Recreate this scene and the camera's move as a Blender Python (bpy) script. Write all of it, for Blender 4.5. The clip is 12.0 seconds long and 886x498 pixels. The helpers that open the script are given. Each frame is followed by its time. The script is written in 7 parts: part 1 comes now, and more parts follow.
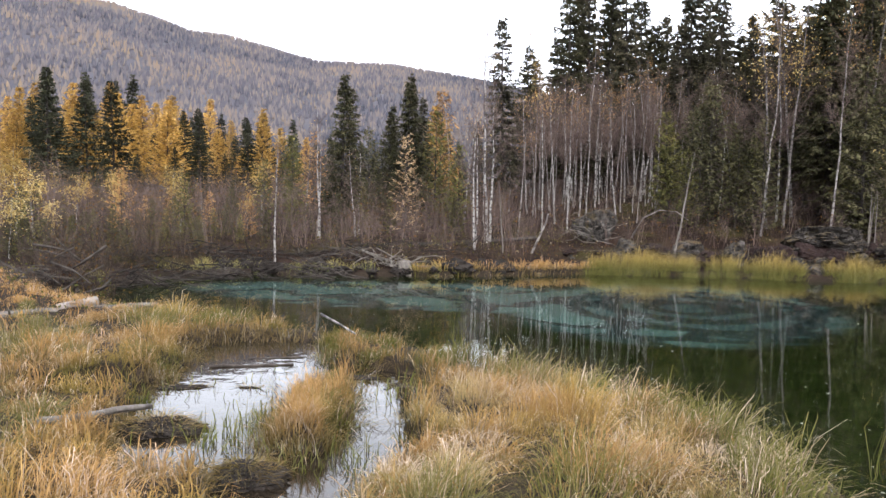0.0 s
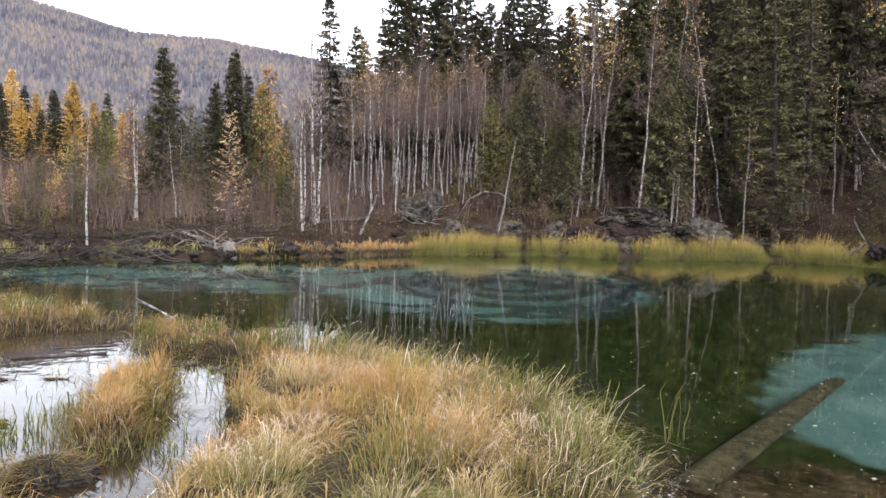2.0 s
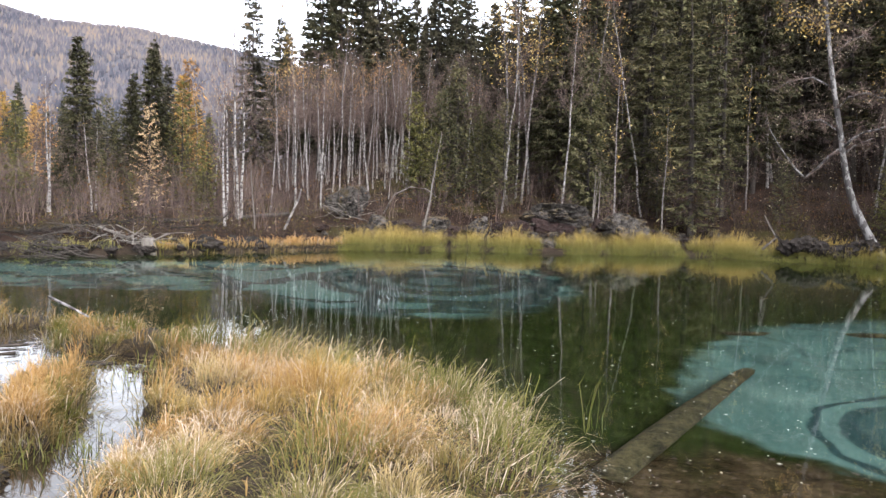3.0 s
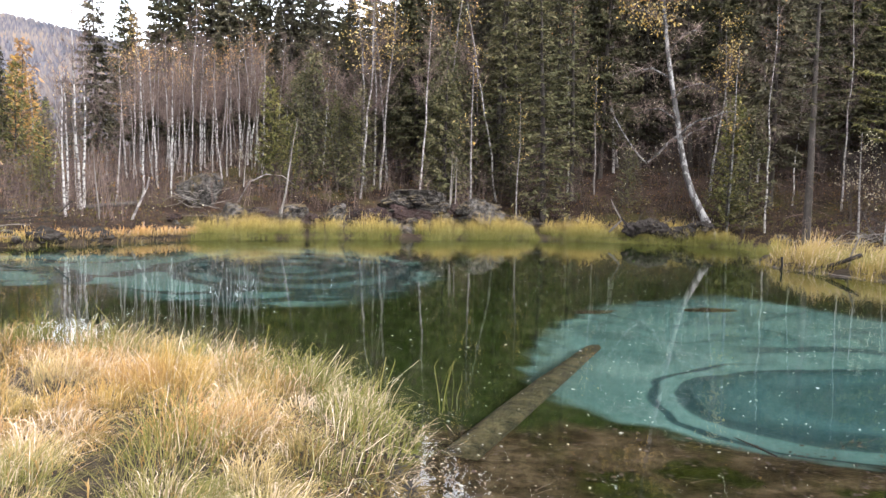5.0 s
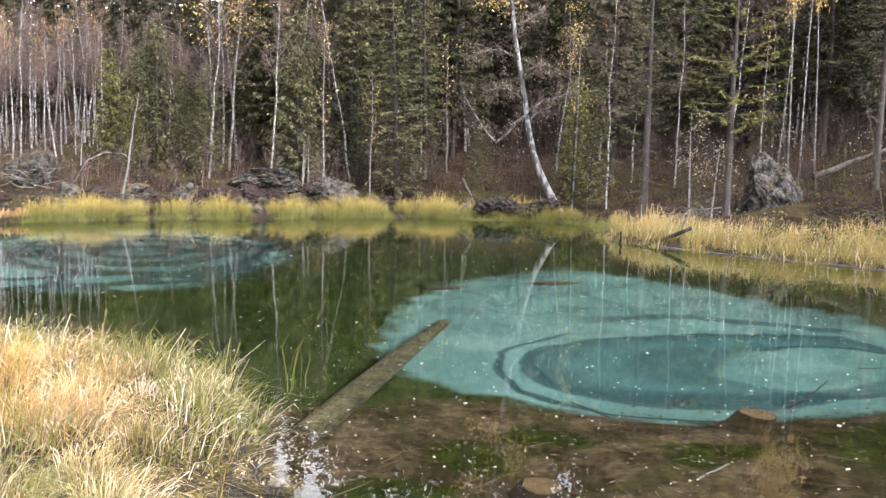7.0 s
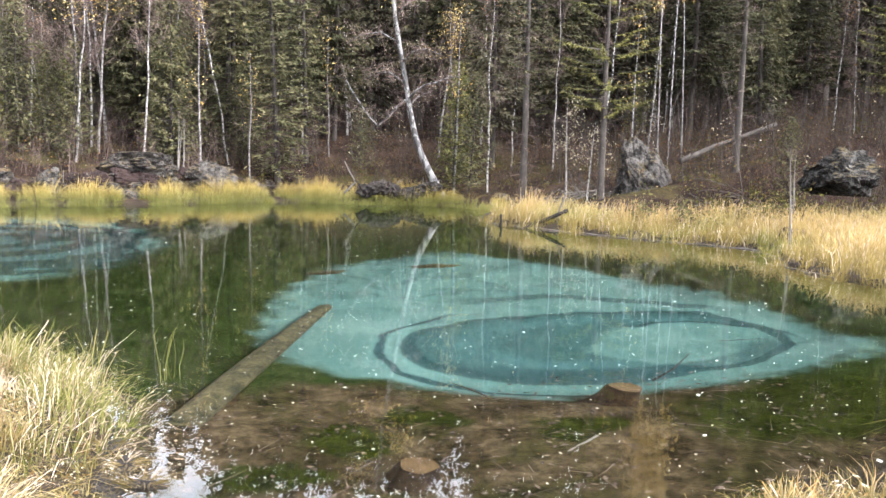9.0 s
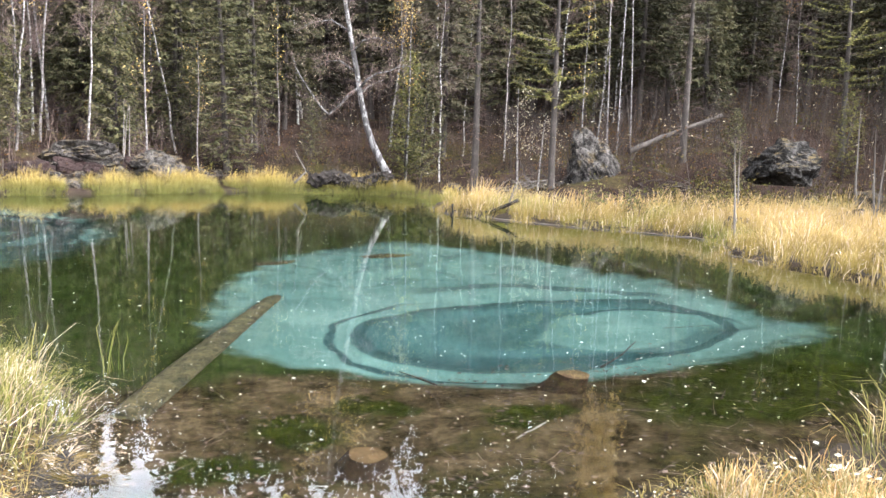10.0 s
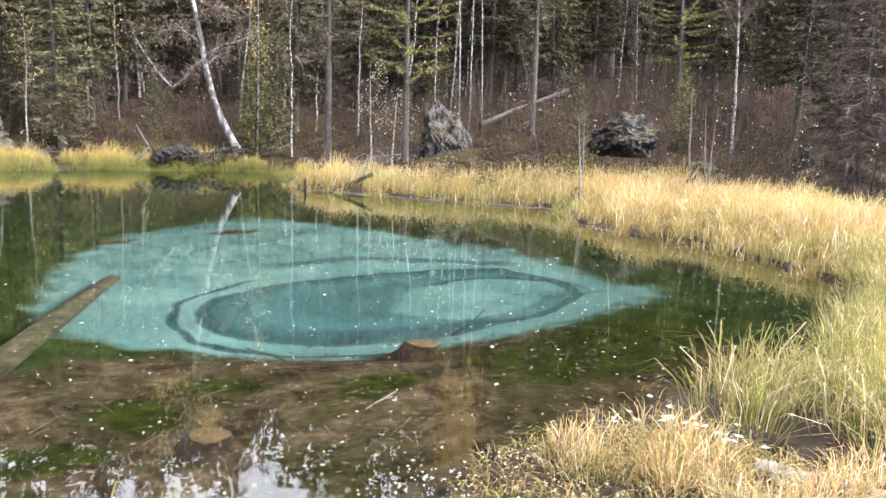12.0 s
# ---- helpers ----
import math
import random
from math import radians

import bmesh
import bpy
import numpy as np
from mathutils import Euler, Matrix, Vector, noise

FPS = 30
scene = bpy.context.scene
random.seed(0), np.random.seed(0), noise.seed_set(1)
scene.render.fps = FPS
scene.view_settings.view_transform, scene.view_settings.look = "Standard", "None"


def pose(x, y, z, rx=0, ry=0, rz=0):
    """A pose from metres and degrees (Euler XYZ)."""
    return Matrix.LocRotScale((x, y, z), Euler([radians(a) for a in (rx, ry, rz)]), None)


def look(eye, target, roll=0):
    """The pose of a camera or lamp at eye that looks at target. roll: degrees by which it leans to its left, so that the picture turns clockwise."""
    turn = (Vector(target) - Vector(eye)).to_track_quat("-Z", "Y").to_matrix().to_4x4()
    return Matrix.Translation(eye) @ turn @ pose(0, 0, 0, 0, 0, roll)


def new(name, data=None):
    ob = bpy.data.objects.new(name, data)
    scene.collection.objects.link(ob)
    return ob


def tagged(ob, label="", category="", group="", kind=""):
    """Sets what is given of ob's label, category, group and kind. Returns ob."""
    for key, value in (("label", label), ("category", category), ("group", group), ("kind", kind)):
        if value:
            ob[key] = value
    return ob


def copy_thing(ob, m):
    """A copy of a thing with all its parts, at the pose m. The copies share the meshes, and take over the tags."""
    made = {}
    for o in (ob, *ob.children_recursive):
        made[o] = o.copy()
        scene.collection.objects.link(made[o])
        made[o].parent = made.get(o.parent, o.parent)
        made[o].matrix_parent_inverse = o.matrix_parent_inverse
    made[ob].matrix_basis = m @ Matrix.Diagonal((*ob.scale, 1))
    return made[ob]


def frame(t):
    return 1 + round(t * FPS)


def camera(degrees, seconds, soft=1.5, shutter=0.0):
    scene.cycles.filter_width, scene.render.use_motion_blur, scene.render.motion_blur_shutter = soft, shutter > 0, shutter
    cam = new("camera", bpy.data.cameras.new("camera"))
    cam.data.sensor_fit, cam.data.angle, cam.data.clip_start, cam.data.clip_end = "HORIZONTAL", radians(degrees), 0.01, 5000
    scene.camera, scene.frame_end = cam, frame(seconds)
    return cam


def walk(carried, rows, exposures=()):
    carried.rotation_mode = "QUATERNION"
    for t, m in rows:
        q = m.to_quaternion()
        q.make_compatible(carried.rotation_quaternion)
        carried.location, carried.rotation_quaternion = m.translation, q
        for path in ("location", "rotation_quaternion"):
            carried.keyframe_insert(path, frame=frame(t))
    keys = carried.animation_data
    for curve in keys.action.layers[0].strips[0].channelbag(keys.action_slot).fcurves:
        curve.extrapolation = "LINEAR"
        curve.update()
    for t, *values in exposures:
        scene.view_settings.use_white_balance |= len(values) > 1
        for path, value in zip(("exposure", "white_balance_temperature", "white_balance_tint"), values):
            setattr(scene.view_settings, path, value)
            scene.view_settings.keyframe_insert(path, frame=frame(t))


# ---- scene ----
cam = camera(56.1, 12.0, soft=1.5)
PATH = [
    (0, (-0.009, 0.037, 1.908), (-0.67, 1.923, 1.814), 1.1),
    (0.5, (0.009, 0.044, 1.904), (-0.559, 1.959, 1.804), 1.2),
    (1, (0.033, 0.05, 1.903), (-0.426, 1.994, 1.794), 1.4),
    (1.5, (0.049, 0.032, 1.906), (-0.311, 1.995, 1.786), 1.2),
    (2, (0.069, 0.029, 1.908), (-0.197, 2.006, 1.777), 1.3),
    (2.5, (0.088, 0.004, 1.921), (-0.091, 1.992, 1.789), 1.1),
    (3, (0.098, 0.009, 1.913), (0.008, 2.003, 1.775), 1.6),
    (3.5, (0.101, 0.01, 1.908), (0.112, 2.005, 1.766), 1.3),
    (5.5, (0.177, -0.034, 1.909), (0.496, 1.933, 1.74), 1.3),
    (6, (0.192, -0.049, 1.91), (0.596, 1.901, 1.733), 1.3),
    (6.5, (0.216, -0.064, 1.908), (0.708, 1.865, 1.721), 1.5),
    (7, (0.236, -0.087, 1.905), (0.815, 1.816, 1.7), 1.2),
    (7.5, (0.251, -0.1, 1.906), (0.899, 1.779, 1.69), 0.9),
    (9.5, (0.3, -0.144, 1.91), (1.189, 1.631, 1.662), 1.5),
    (10, (0.317, -0.146, 1.905), (1.253, 1.602, 1.646), 1.5),
    (10.5, (0.342, -0.149, 1.897), (1.33, 1.571, 1.638), 1.2),
    (11, (0.365, -0.153, 1.886), (1.415, 1.529, 1.624), 1.6),
    (11.5, (0.391, -0.154, 1.864), (1.511, 1.48, 1.588), 1.5),
    (12, (0.436, -0.138, 1.849), (1.653, 1.42, 1.542), 1.5),
]
walk(cam, [(t, look(eye, target, roll)) for t, eye, target, roll in PATH],
     exposures=[(0.0, 1.33, 6150, 13), (2.5, 1.62, 6150, 13), (3.5, 1.86, 6150, 13), (5.5, 2.2, 6150, 12), (9.5, 2.85, 6050, 12), (12.0, 2.9, 6050, 13)])

# ---------- light ----------
world = bpy.data.worlds.new("overcast_sky")
scene.world = world
world.use_nodes = True
wn, wl = world.node_tree.nodes, world.node_tree.links
wn.clear()
SUN_EL, SUN_AZ = radians(46), radians(150)      # azimuth from +y towards +x
sky = wn.new("ShaderNodeTexSky")
sky.sky_type = "NISHITA"
sky.sun_disc = False
sky.sun_elevation = SUN_EL
sky.sun_rotation = SUN_AZ
sky.dust_density = 4.0
veil = wn.new("ShaderNodeHueSaturation")         # thin cloud takes the blue out of the sky
veil.inputs["Saturation"].default_value = 0.16
veil.inputs["Value"].default_value = 1.9
bg = wn.new("ShaderNodeBackground")
bg.inputs["Strength"].default_value = 0.15
wo = wn.new("ShaderNodeOutputWorld")
wl.new(sky.outputs[0], veil.inputs["Color"])
wl.new(veil.outputs[0], bg.inputs["Color"])
wl.new(bg.outputs[0], wo.inputs["Surface"])

sun_data = bpy.data.lights.new("sun", "SUN")
sun_data.energy = 0.8
sun_data.angle = radians(28)
sun_data.color = (1.0, 0.95, 0.88)
sun = new("sun", sun_data)
sun_dir = Vector((math.sin(SUN_AZ) * math.cos(SUN_EL), math.cos(SUN_AZ) * math.cos(SUN_EL), math.sin(SUN_EL)))
sun.matrix_world = look(tuple(sun_dir * 60), (0, 0, 0))


# ---------- materials ----------
def nodes_of(name):
    m = bpy.data.materials.new(name)
    m.use_nodes = True
    nt = m.node_tree
    bsdf = nt.nodes["Principled BSDF"]
    return m, nt, bsdf


def n_tex(nt, scale, detail=5.0, rough=0.6, vec=None, dist=0.0):
    t = nt.nodes.new("ShaderNodeTexNoise")
    t.inputs["Scale"].default_value = scale
    t.inputs["Detail"].default_value = detail
    t.inputs["Roughness"].default_value = rough
    t.inputs["Distortion"].default_value = dist
    if vec is not None:
        nt.links.new(vec, t.inputs["Vector"])
    return t.outputs["Fac"]


DEEP = 0.40                                      # one scale for all base colours


def ramp(nt, fac, stops):
    r = nt.nodes.new("ShaderNodeValToRGB")
    el = r.color_ramp.elements
    while len(el) < len(stops):
        el.new(0.5)
    for e, (p, c) in zip(el, stops):
        e.position = p
        e.color = (*(q * DEEP for q in c), 1)
    nt.links.new(fac, r.inputs["Fac"])
    return r.outputs["Color"]


def mixc(nt, fac, a, b, mode="MIX"):
    x = nt.nodes.new("ShaderNodeMix")
    x.data_type = "RGBA"
    x.blend_type = mode
    for k, v in ((0, fac), (6, a), (7, b)):
        if isinstance(v, (int, float)):
            x.inputs[k].default_value = v
        elif isinstance(v, tuple):
            x.inputs[k].default_value = (*(q * DEEP for q in v), 1)
        else:
            nt.links.new(v, x.inputs[k])
    return x.outputs[2]


def maths(nt, op, a, b=None, c=None):
    x = nt.nodes.new("ShaderNodeMath")
    x.operation = op
    for k, v in enumerate((a, b, c)):
        if v is None:
            continue
        if isinstance(v, (int, float)):
            x.inputs[k].default_value = v
        else:
            nt.links.new(v, x.inputs[k])
    return x.outputs[0]


def step01(nt, v, lo, hi):
    x = nt.nodes.new("ShaderNodeMapRange")
    x.interpolation_type = "SMOOTHSTEP"
    nt.links.new(v, x.inputs["Value"])
    x.inputs["From Min"].default_value = lo
    x.inputs["From Max"].default_value = hi
    return x.outputs["Result"]


def coords(nt, kind="Object"):
    return nt.nodes.new("ShaderNodeTexCoord").outputs[kind]


def position(nt):
    return nt.nodes.new("ShaderNodeNewGeometry").outputs["Position"]


def bump(nt, bsdf, height, strength, dist):
    b = nt.nodes.new("ShaderNodeBump")
    b.inputs["Strength"].default_value = strength
    b.inputs["Distance"].default_value = dist
    nt.links.new(height, b.inputs["Height"])
    nt.links.new(b.outputs[0], bsdf.inputs["Normal"])


def foliage(name, stops, rough=0.75, patch=0.35, glow=0.25, spec=0.06, big=0.5, other=None):
    """Leaf, needle or blade: each island has its own tint, with broad patches over it, and lets light through."""
    m, nt, bsdf = nodes_of(name)
    geo = nt.nodes.new("ShaderNodeNewGeometry")
    rnd = geo.outputs["Random Per Island"]
    pn = n_tex(nt, big, 3, 0.6, geo.outputs["Position"])
    v = maths(nt, "ADD", maths(nt, "MULTIPLY", rnd, 1.0 - patch), maths(nt, "MULTIPLY", step01(nt, pn, 0.3, 0.7), patch))
    col = ramp(nt, v, stops)
    if other is not None:
        col = mixc(nt, step01(nt, n_tex(nt, big * 0.6, 2, 0.5, geo.outputs["Position"]), 0.5, 0.68), col, ramp(nt, rnd, other))
    oi = nt.nodes.new("ShaderNodeObjectInfo")
    hsv = nt.nodes.new("ShaderNodeHueSaturation")
    nt.links.new(col, hsv.inputs["Color"])
    nt.links.new(maths(nt, "MULTIPLY_ADD", oi.outputs["Random"], 0.5, 0.75), hsv.inputs["Value"])
    nt.links.new(hsv.outputs[0], bsdf.inputs["Base Color"])
    bsdf.inputs["Roughness"].default_value = rough
    bsdf.inputs["Specular IOR Level"].default_value = spec
    tr = nt.nodes.new("ShaderNodeBsdfTranslucent")
    nt.links.new(hsv.outputs[0], tr.inputs["Color"])
    mx = nt.nodes.new("ShaderNodeMixShader")
    mx.inputs[0].default_value = glow
    nt.links.new(bsdf.outputs[0], mx.inputs[1])
    nt.links.new(tr.outputs[0], mx.inputs[2])
    nt.links.new(mx.outputs[0], nt.nodes["Material Output"].inputs["Surface"])
    return m


def tip_tint(m, z0, z1, foot, tip, much=0.55):
    """Blades that are still green at the foot and have dried from the tip down."""
    nt = m.node_tree
    hsv = [n for n in nt.nodes if n.type == "HUE_SAT"][0]
    src = hsv.inputs["Color"].links[0].from_socket
    sep = nt.nodes.new("ShaderNodeSeparateXYZ")
    nt.links.new(position(nt), sep.inputs[0])
    f_ = step01(nt, sep.outputs["Z"], z0, z1)
    grad = mixc(nt, f_, foot, tip)
    nt.links.new(mixc(nt, much, src, grad), hsv.inputs["Color"])


def solid(name, stops, scale, rough=0.85, bump_s=0.5, bump_d=0.02, fine=6.0, spots=None, vec="Object", spec=0.12, stretch=None):
    """Bark, rock, mud, dead wood: broad stains and fine grain, with relief."""
    m, nt, bsdf = nodes_of(name)
    co = position(nt) if vec == "world" else coords(nt, vec)
    if stretch:
        mp = nt.nodes.new("ShaderNodeMapping")
        mp.inputs["Scale"].default_value = stretch
        nt.links.new(co, mp.inputs["Vector"])
        co = mp.outputs[0]
    a = n_tex(nt, scale, 6, 0.65, co)
    b = n_tex(nt, scale * fine, 5, 0.7, co)
    v = maths(nt, "ADD", maths(nt, "MULTIPLY", a, 0.6), maths(nt, "MULTIPLY", b, 0.4))
    col = ramp(nt, v, stops)
    if spots:
        lo, hi, c, sc = spots
        col = mixc(nt, step01(nt, n_tex(nt, sc, 5, 0.65, co), lo, hi), col, c)
    nt.links.new(col, bsdf.inputs["Base Color"])
    bsdf.inputs["Roughness"].default_value = rough
    bsdf.inputs["Specular IOR Level"].default_value = spec
    bump(nt, bsdf, v, bump_s, bump_d)
    return m


M_needle = foliage("spruce_needles", [(0.0, (0.02964, 0.03226, 0.01619)), (0.5, (0.07524, 0.07459, 0.03643)), (1.0, (0.1767, 0.1512, 0.0759))], glow=0.22, big=0.4)
M_needle_dark = foliage("old_spruce_needles", [(0.0, (0.0486, 0.0459, 0.0297)), (0.6, (0.108, 0.0972, 0.0594)), (1.0, (0.2295, 0.1958, 0.1148))], glow=0.15, big=0.4)
M_needle_valley = foliage("valley_spruce_needles", [(0.0, (0.020, 0.024, 0.014)), (0.5, (0.055, 0.058, 0.032)), (1.0, (0.12, 0.115, 0.062))], glow=0.15, big=0.4)
M_needle_olive = foliage("olive_spruce_needles", [(0.0, (0.0552, 0.0575, 0.02875)), (0.5, (0.1311, 0.1265, 0.0598)), (1.0, (0.276, 0.2357, 0.1207))], glow=0.28, big=0.4)
M_needle_light = foliage("pine_needles", [(0.0, (0.0675, 0.07438, 0.02486)), (0.5, (0.165, 0.1618, 0.05249)), (1.0, (0.345, 0.2936, 0.09664))], glow=0.25, big=0.6)
M_larch = foliage("golden_larch_needles", [(0.0, (0.374, 0.204, 0.045)), (0.5, (0.765, 0.4505, 0.099)), (1.0, (1.02, 0.68, 0.234))], glow=0.3, big=0.3)
M_larch_pale = foliage("fading_larch_needles", [(0.0, (0.448, 0.2886, 0.1584)), (0.5, (0.736, 0.5148, 0.288)), (1.0, (0.96, 0.741, 0.468))], glow=0.3, big=0.6)
M_larch_rust = foliage("rusty_larch_needles", [(0.0, (0.34, 0.17, 0.06)), (0.5, (0.66, 0.36, 0.13)), (1.0, (0.95, 0.60, 0.26))], glow=0.3, big=0.5)
M_leaf = foliage("yellow_birch_leaves", [(0.0, (0.42, 0.23, 0.06)), (0.5, (0.76, 0.53, 0.15)), (1.0, (1.2, 1.0, 0.52))], glow=0.4, big=0.7)
M_leaf_rust = foliage("rusty_birch_leaves", [(0.0, (0.40, 0.19, 0.07)), (0.5, (0.66, 0.38, 0.14)), (1.0, (0.95, 0.66, 0.30))], glow=0.35, big=0.5)
M_leaf_pale = foliage("pale_dry_leaves", [(0.0, (0.36, 0.26, 0.14)), (0.5, (0.62, 0.54, 0.36)), (1.0, (0.8, 0.75, 0.6))], glow=0.4, big=0.7)
M_twig = foliage("birch_twigs", [(0.0, (0.0667, 0.04637, 0.04255)), (0.5, (0.1495, 0.1056, 0.0897)), (1.0, (0.3105, 0.2318, 0.1898))], glow=0.0, big=0.5)
M_brush = foliage("brush_twigs", [(0.0, (0.03042, 0.02184, 0.01812)), (0.5, (0.07301, 0.052, 0.04264)), (1.0, (0.1927, 0.1435, 0.1119))], glow=0.0, big=0.25)
M_under = foliage("undergrowth_leaves", [(0.0, (0.045, 0.05, 0.016)), (0.4, (0.15, 0.10, 0.034)), (0.75, (0.23, 0.115, 0.04)), (1.0, (0.32, 0.18, 0.06))], glow=0.3, big=0.2)
M_sedge = foliage("dry_sedge", [(0.0, (0.07642, 0.04029, 0.02124)), (0.25, (0.3439, 0.1823, 0.07302)), (0.55, (0.6305, 0.3838, 0.1726)), (0.8, (0.8788, 0.6331, 0.4115)), (1.0, (1.529, 1.391, 1.527))],
                  patch=0.25, glow=0.35, big=1.7, other=[(0.0, (0.085, 0.11, 0.015)), (0.5, (0.30, 0.30, 0.05)), (1.0, (0.72, 0.58, 0.20))])
M_sedge_green = foliage("green_gold_sedge", [(0.0, (0.1231, 0.154, 0.02875)), (0.5, (0.3283, 0.308, 0.1006)), (0.85, (0.5746, 0.484, 0.2587)), (1.0, (0.9747, 0.935, 0.8337))],
                        patch=0.35, glow=0.35, big=2.2, other=[(0.0, (0.09, 0.13, 0.014)), (0.5, (0.22, 0.26, 0.035)), (1.0, (0.44, 0.42, 0.10))])
M_sedge_pale = foliage("bleached_sedge", [(0.0, (0.1393, 0.07721, 0.02872)), (0.4, (0.3931, 0.2526, 0.09478)), (0.8, (0.6553, 0.4491, 0.2067)), (1.0, (1.105, 0.8563, 0.5458))],
                       patch=0.35, glow=0.35, big=2.6, other=[(0.0, (0.12, 0.14, 0.025)), (0.5, (0.34, 0.30, 0.09)), (1.0, (0.58, 0.49, 0.24))])
M_sedge_gold = foliage("gold_sedge", [(0.0, (0.3059, 0.182, 0.0561)), (0.5, (0.5628, 0.3533, 0.1122)), (0.9, (0.7341, 0.5032, 0.2132)), (1.0, (0.9542, 0.7495, 0.5386))],
                       patch=0.45, glow=0.35, big=0.9, other=[(0.0, (0.17, 0.19, 0.03)), (0.5, (0.37, 0.34, 0.08)), (1.0, (0.58, 0.47, 0.17))])
# bleached blades, brightened so that they also stand in for highlights on the sedge
M_straw = foliage("bleached_straw", [(0.0, (0.3857, 0.2744, 0.1701)), (0.5, (0.8722, 0.6648, 0.4422)), (1.0, (1.562, 1.29, 1.063))], patch=0.3, glow=0.3, big=2.0)
M_fringe = foliage("fringe_sedge", [(0.0, (0.20, 0.18, 0.05)), (0.5, (0.38, 0.34, 0.11)), (1.0, (0.58, 0.51, 0.24))], patch=0.4, glow=0.35, big=0.9)
tip_tint(M_fringe, 0.15, 0.60, (0.13, 0.145, 0.03), (0.66, 0.44, 0.13))
# green feet, darkened further: shade between the tussocks is put into the colour
tip_tint(M_sedge, 0.08, 0.40, (0.07, 0.095, 0.016), (0.80, 0.47, 0.16), 0.6)
tip_tint(M_sedge_pale, 0.10, 0.42, (0.10, 0.125, 0.022), (0.88, 0.65, 0.34), 0.58)
tip_tint(M_sedge_gold, 0.10, 0.70, (0.17, 0.20, 0.04), (0.78, 0.58, 0.26), 0.5)
tip_tint(M_sedge_green, 0.05, 0.50, (0.12, 0.15, 0.02), (0.46, 0.37, 0.13), 0.5)
M_slope = foliage("slope_forest", [(0.0, (0.036, 0.040, 0.026)), (0.45, (0.080, 0.080, 0.048)), (0.7, (0.16, 0.12, 0.075)), (1.0, (0.30, 0.22, 0.11))], patch=0.4, glow=0.1, big=0.05)
# blue-grey distance haze is put into these tree colours
M_far = foliage("hazed_far_forest", [(0.0, (0.072, 0.076, 0.0984)), (0.35, (0.1512, 0.1444, 0.1681)), (0.65, (0.252, 0.2128, 0.1968)), (1.0, (0.36, 0.266, 0.164))], patch=0.45, glow=0.1, big=0.008, other=[(0.0, (0.0612, 0.0684, 0.0902)), (0.6, (0.1368, 0.1368, 0.164)), (1.0, (0.2376, 0.1976, 0.1763))])
M_spruce_bark = solid("spruce_bark", [(0.3, (0.03225, 0.02594, 0.022)), (0.5, (0.0774, 0.06432, 0.055)), (0.7, (0.1613, 0.1401, 0.12))], 5.0, bump_s=0.8, bump_d=0.02, stretch=(1, 1, 0.35))
M_dead = solid("weathered_dead_wood", [(0.3, (0.09, 0.075, 0.064)), (0.5, (0.22, 0.195, 0.17)), (0.72, (0.42, 0.39, 0.35))], 6.0, bump_s=0.6, bump_d=0.015, stretch=(1, 1, 0.3))
M_pale_log = solid("bleached_log", [(0.3, (0.186, 0.1488, 0.124)), (0.5, (0.3844, 0.3348, 0.2976)), (0.72, (0.589, 0.5456, 0.5084))], 6.0, bump_s=0.5, bump_d=0.012, stretch=(1, 1, 0.3))
M_dark_wood = solid("rotten_dark_wood", [(0.3, (0.010, 0.008, 0.007)), (0.5, (0.030, 0.024, 0.020)), (0.72, (0.09, 0.073, 0.06))], 4.0, bump_s=0.8, bump_d=0.03)
M_rock = solid("lichened_rock", [(0.42, (0.010, 0.008, 0.007)), (0.49, (0.045, 0.038, 0.033)), (0.54, (0.10, 0.09, 0.08)), (0.66, (0.17, 0.157, 0.142))], 5.0, bump_s=1.0, bump_d=0.08,
               spots=(0.56, 0.66, (0.075, 0.058, 0.03), 2.4), vec="world")


def grow_on_top(m, much, c0, c1):
    """Moss and needle litter that settle on upward faces."""
    nt = m.node_tree
    bsdf = nt.nodes["Principled BSDF"]
    src = bsdf.inputs["Base Color"].links[0].from_socket
    g = nt.nodes.new("ShaderNodeNewGeometry")
    sep = nt.nodes.new("ShaderNodeSeparateXYZ")
    nt.links.new(g.outputs["Normal"], sep.inputs[0])
    v = maths(nt, "ADD", sep.outputs["Z"], maths(nt, "MULTIPLY", maths(nt, "SUBTRACT", n_tex(nt, 2.2, 5, 0.7, g.outputs["Position"]), 0.5), 2.2))
    f_ = maths(nt, "MULTIPLY", step01(nt, v, 0.62, 0.95), much)
    c = mixc(nt, n_tex(nt, 11, 4, 0.7, g.outputs["Position"]), c0, c1)
    nt.links.new(mixc(nt, f_, src, c), bsdf.inputs["Base Color"])


grow_on_top(M_rock, 0.5, (0.05, 0.04, 0.012), (0.24, 0.15, 0.045))
M_rock_moss = solid("moss_capped_rock", [(0.42, (0.006, 0.005, 0.004)), (0.5, (0.030, 0.026, 0.023)), (0.64, (0.18, 0.17, 0.155))], 5.0, bump_s=1.0, bump_d=0.08, vec="world")
grow_on_top(M_rock_moss, 0.85, (0.05, 0.042, 0.014), (0.19, 0.13, 0.045))
M_rock_red = solid("ochre_stained_rock", [(0.36, (0.0066, 0.00432, 0.00403)), (0.5, (0.02475, 0.01296, 0.01048)), (0.68, (0.0627, 0.0414, 0.03627))], 2.5, bump_s=1.0, bump_d=0.06, vec="world")
M_moss = foliage("moss_and_herbs", [(0.0, (0.05, 0.06, 0.014)), (0.5, (0.13, 0.12, 0.030)), (1.0, (0.22, 0.165, 0.055))], glow=0.2, big=1.0)
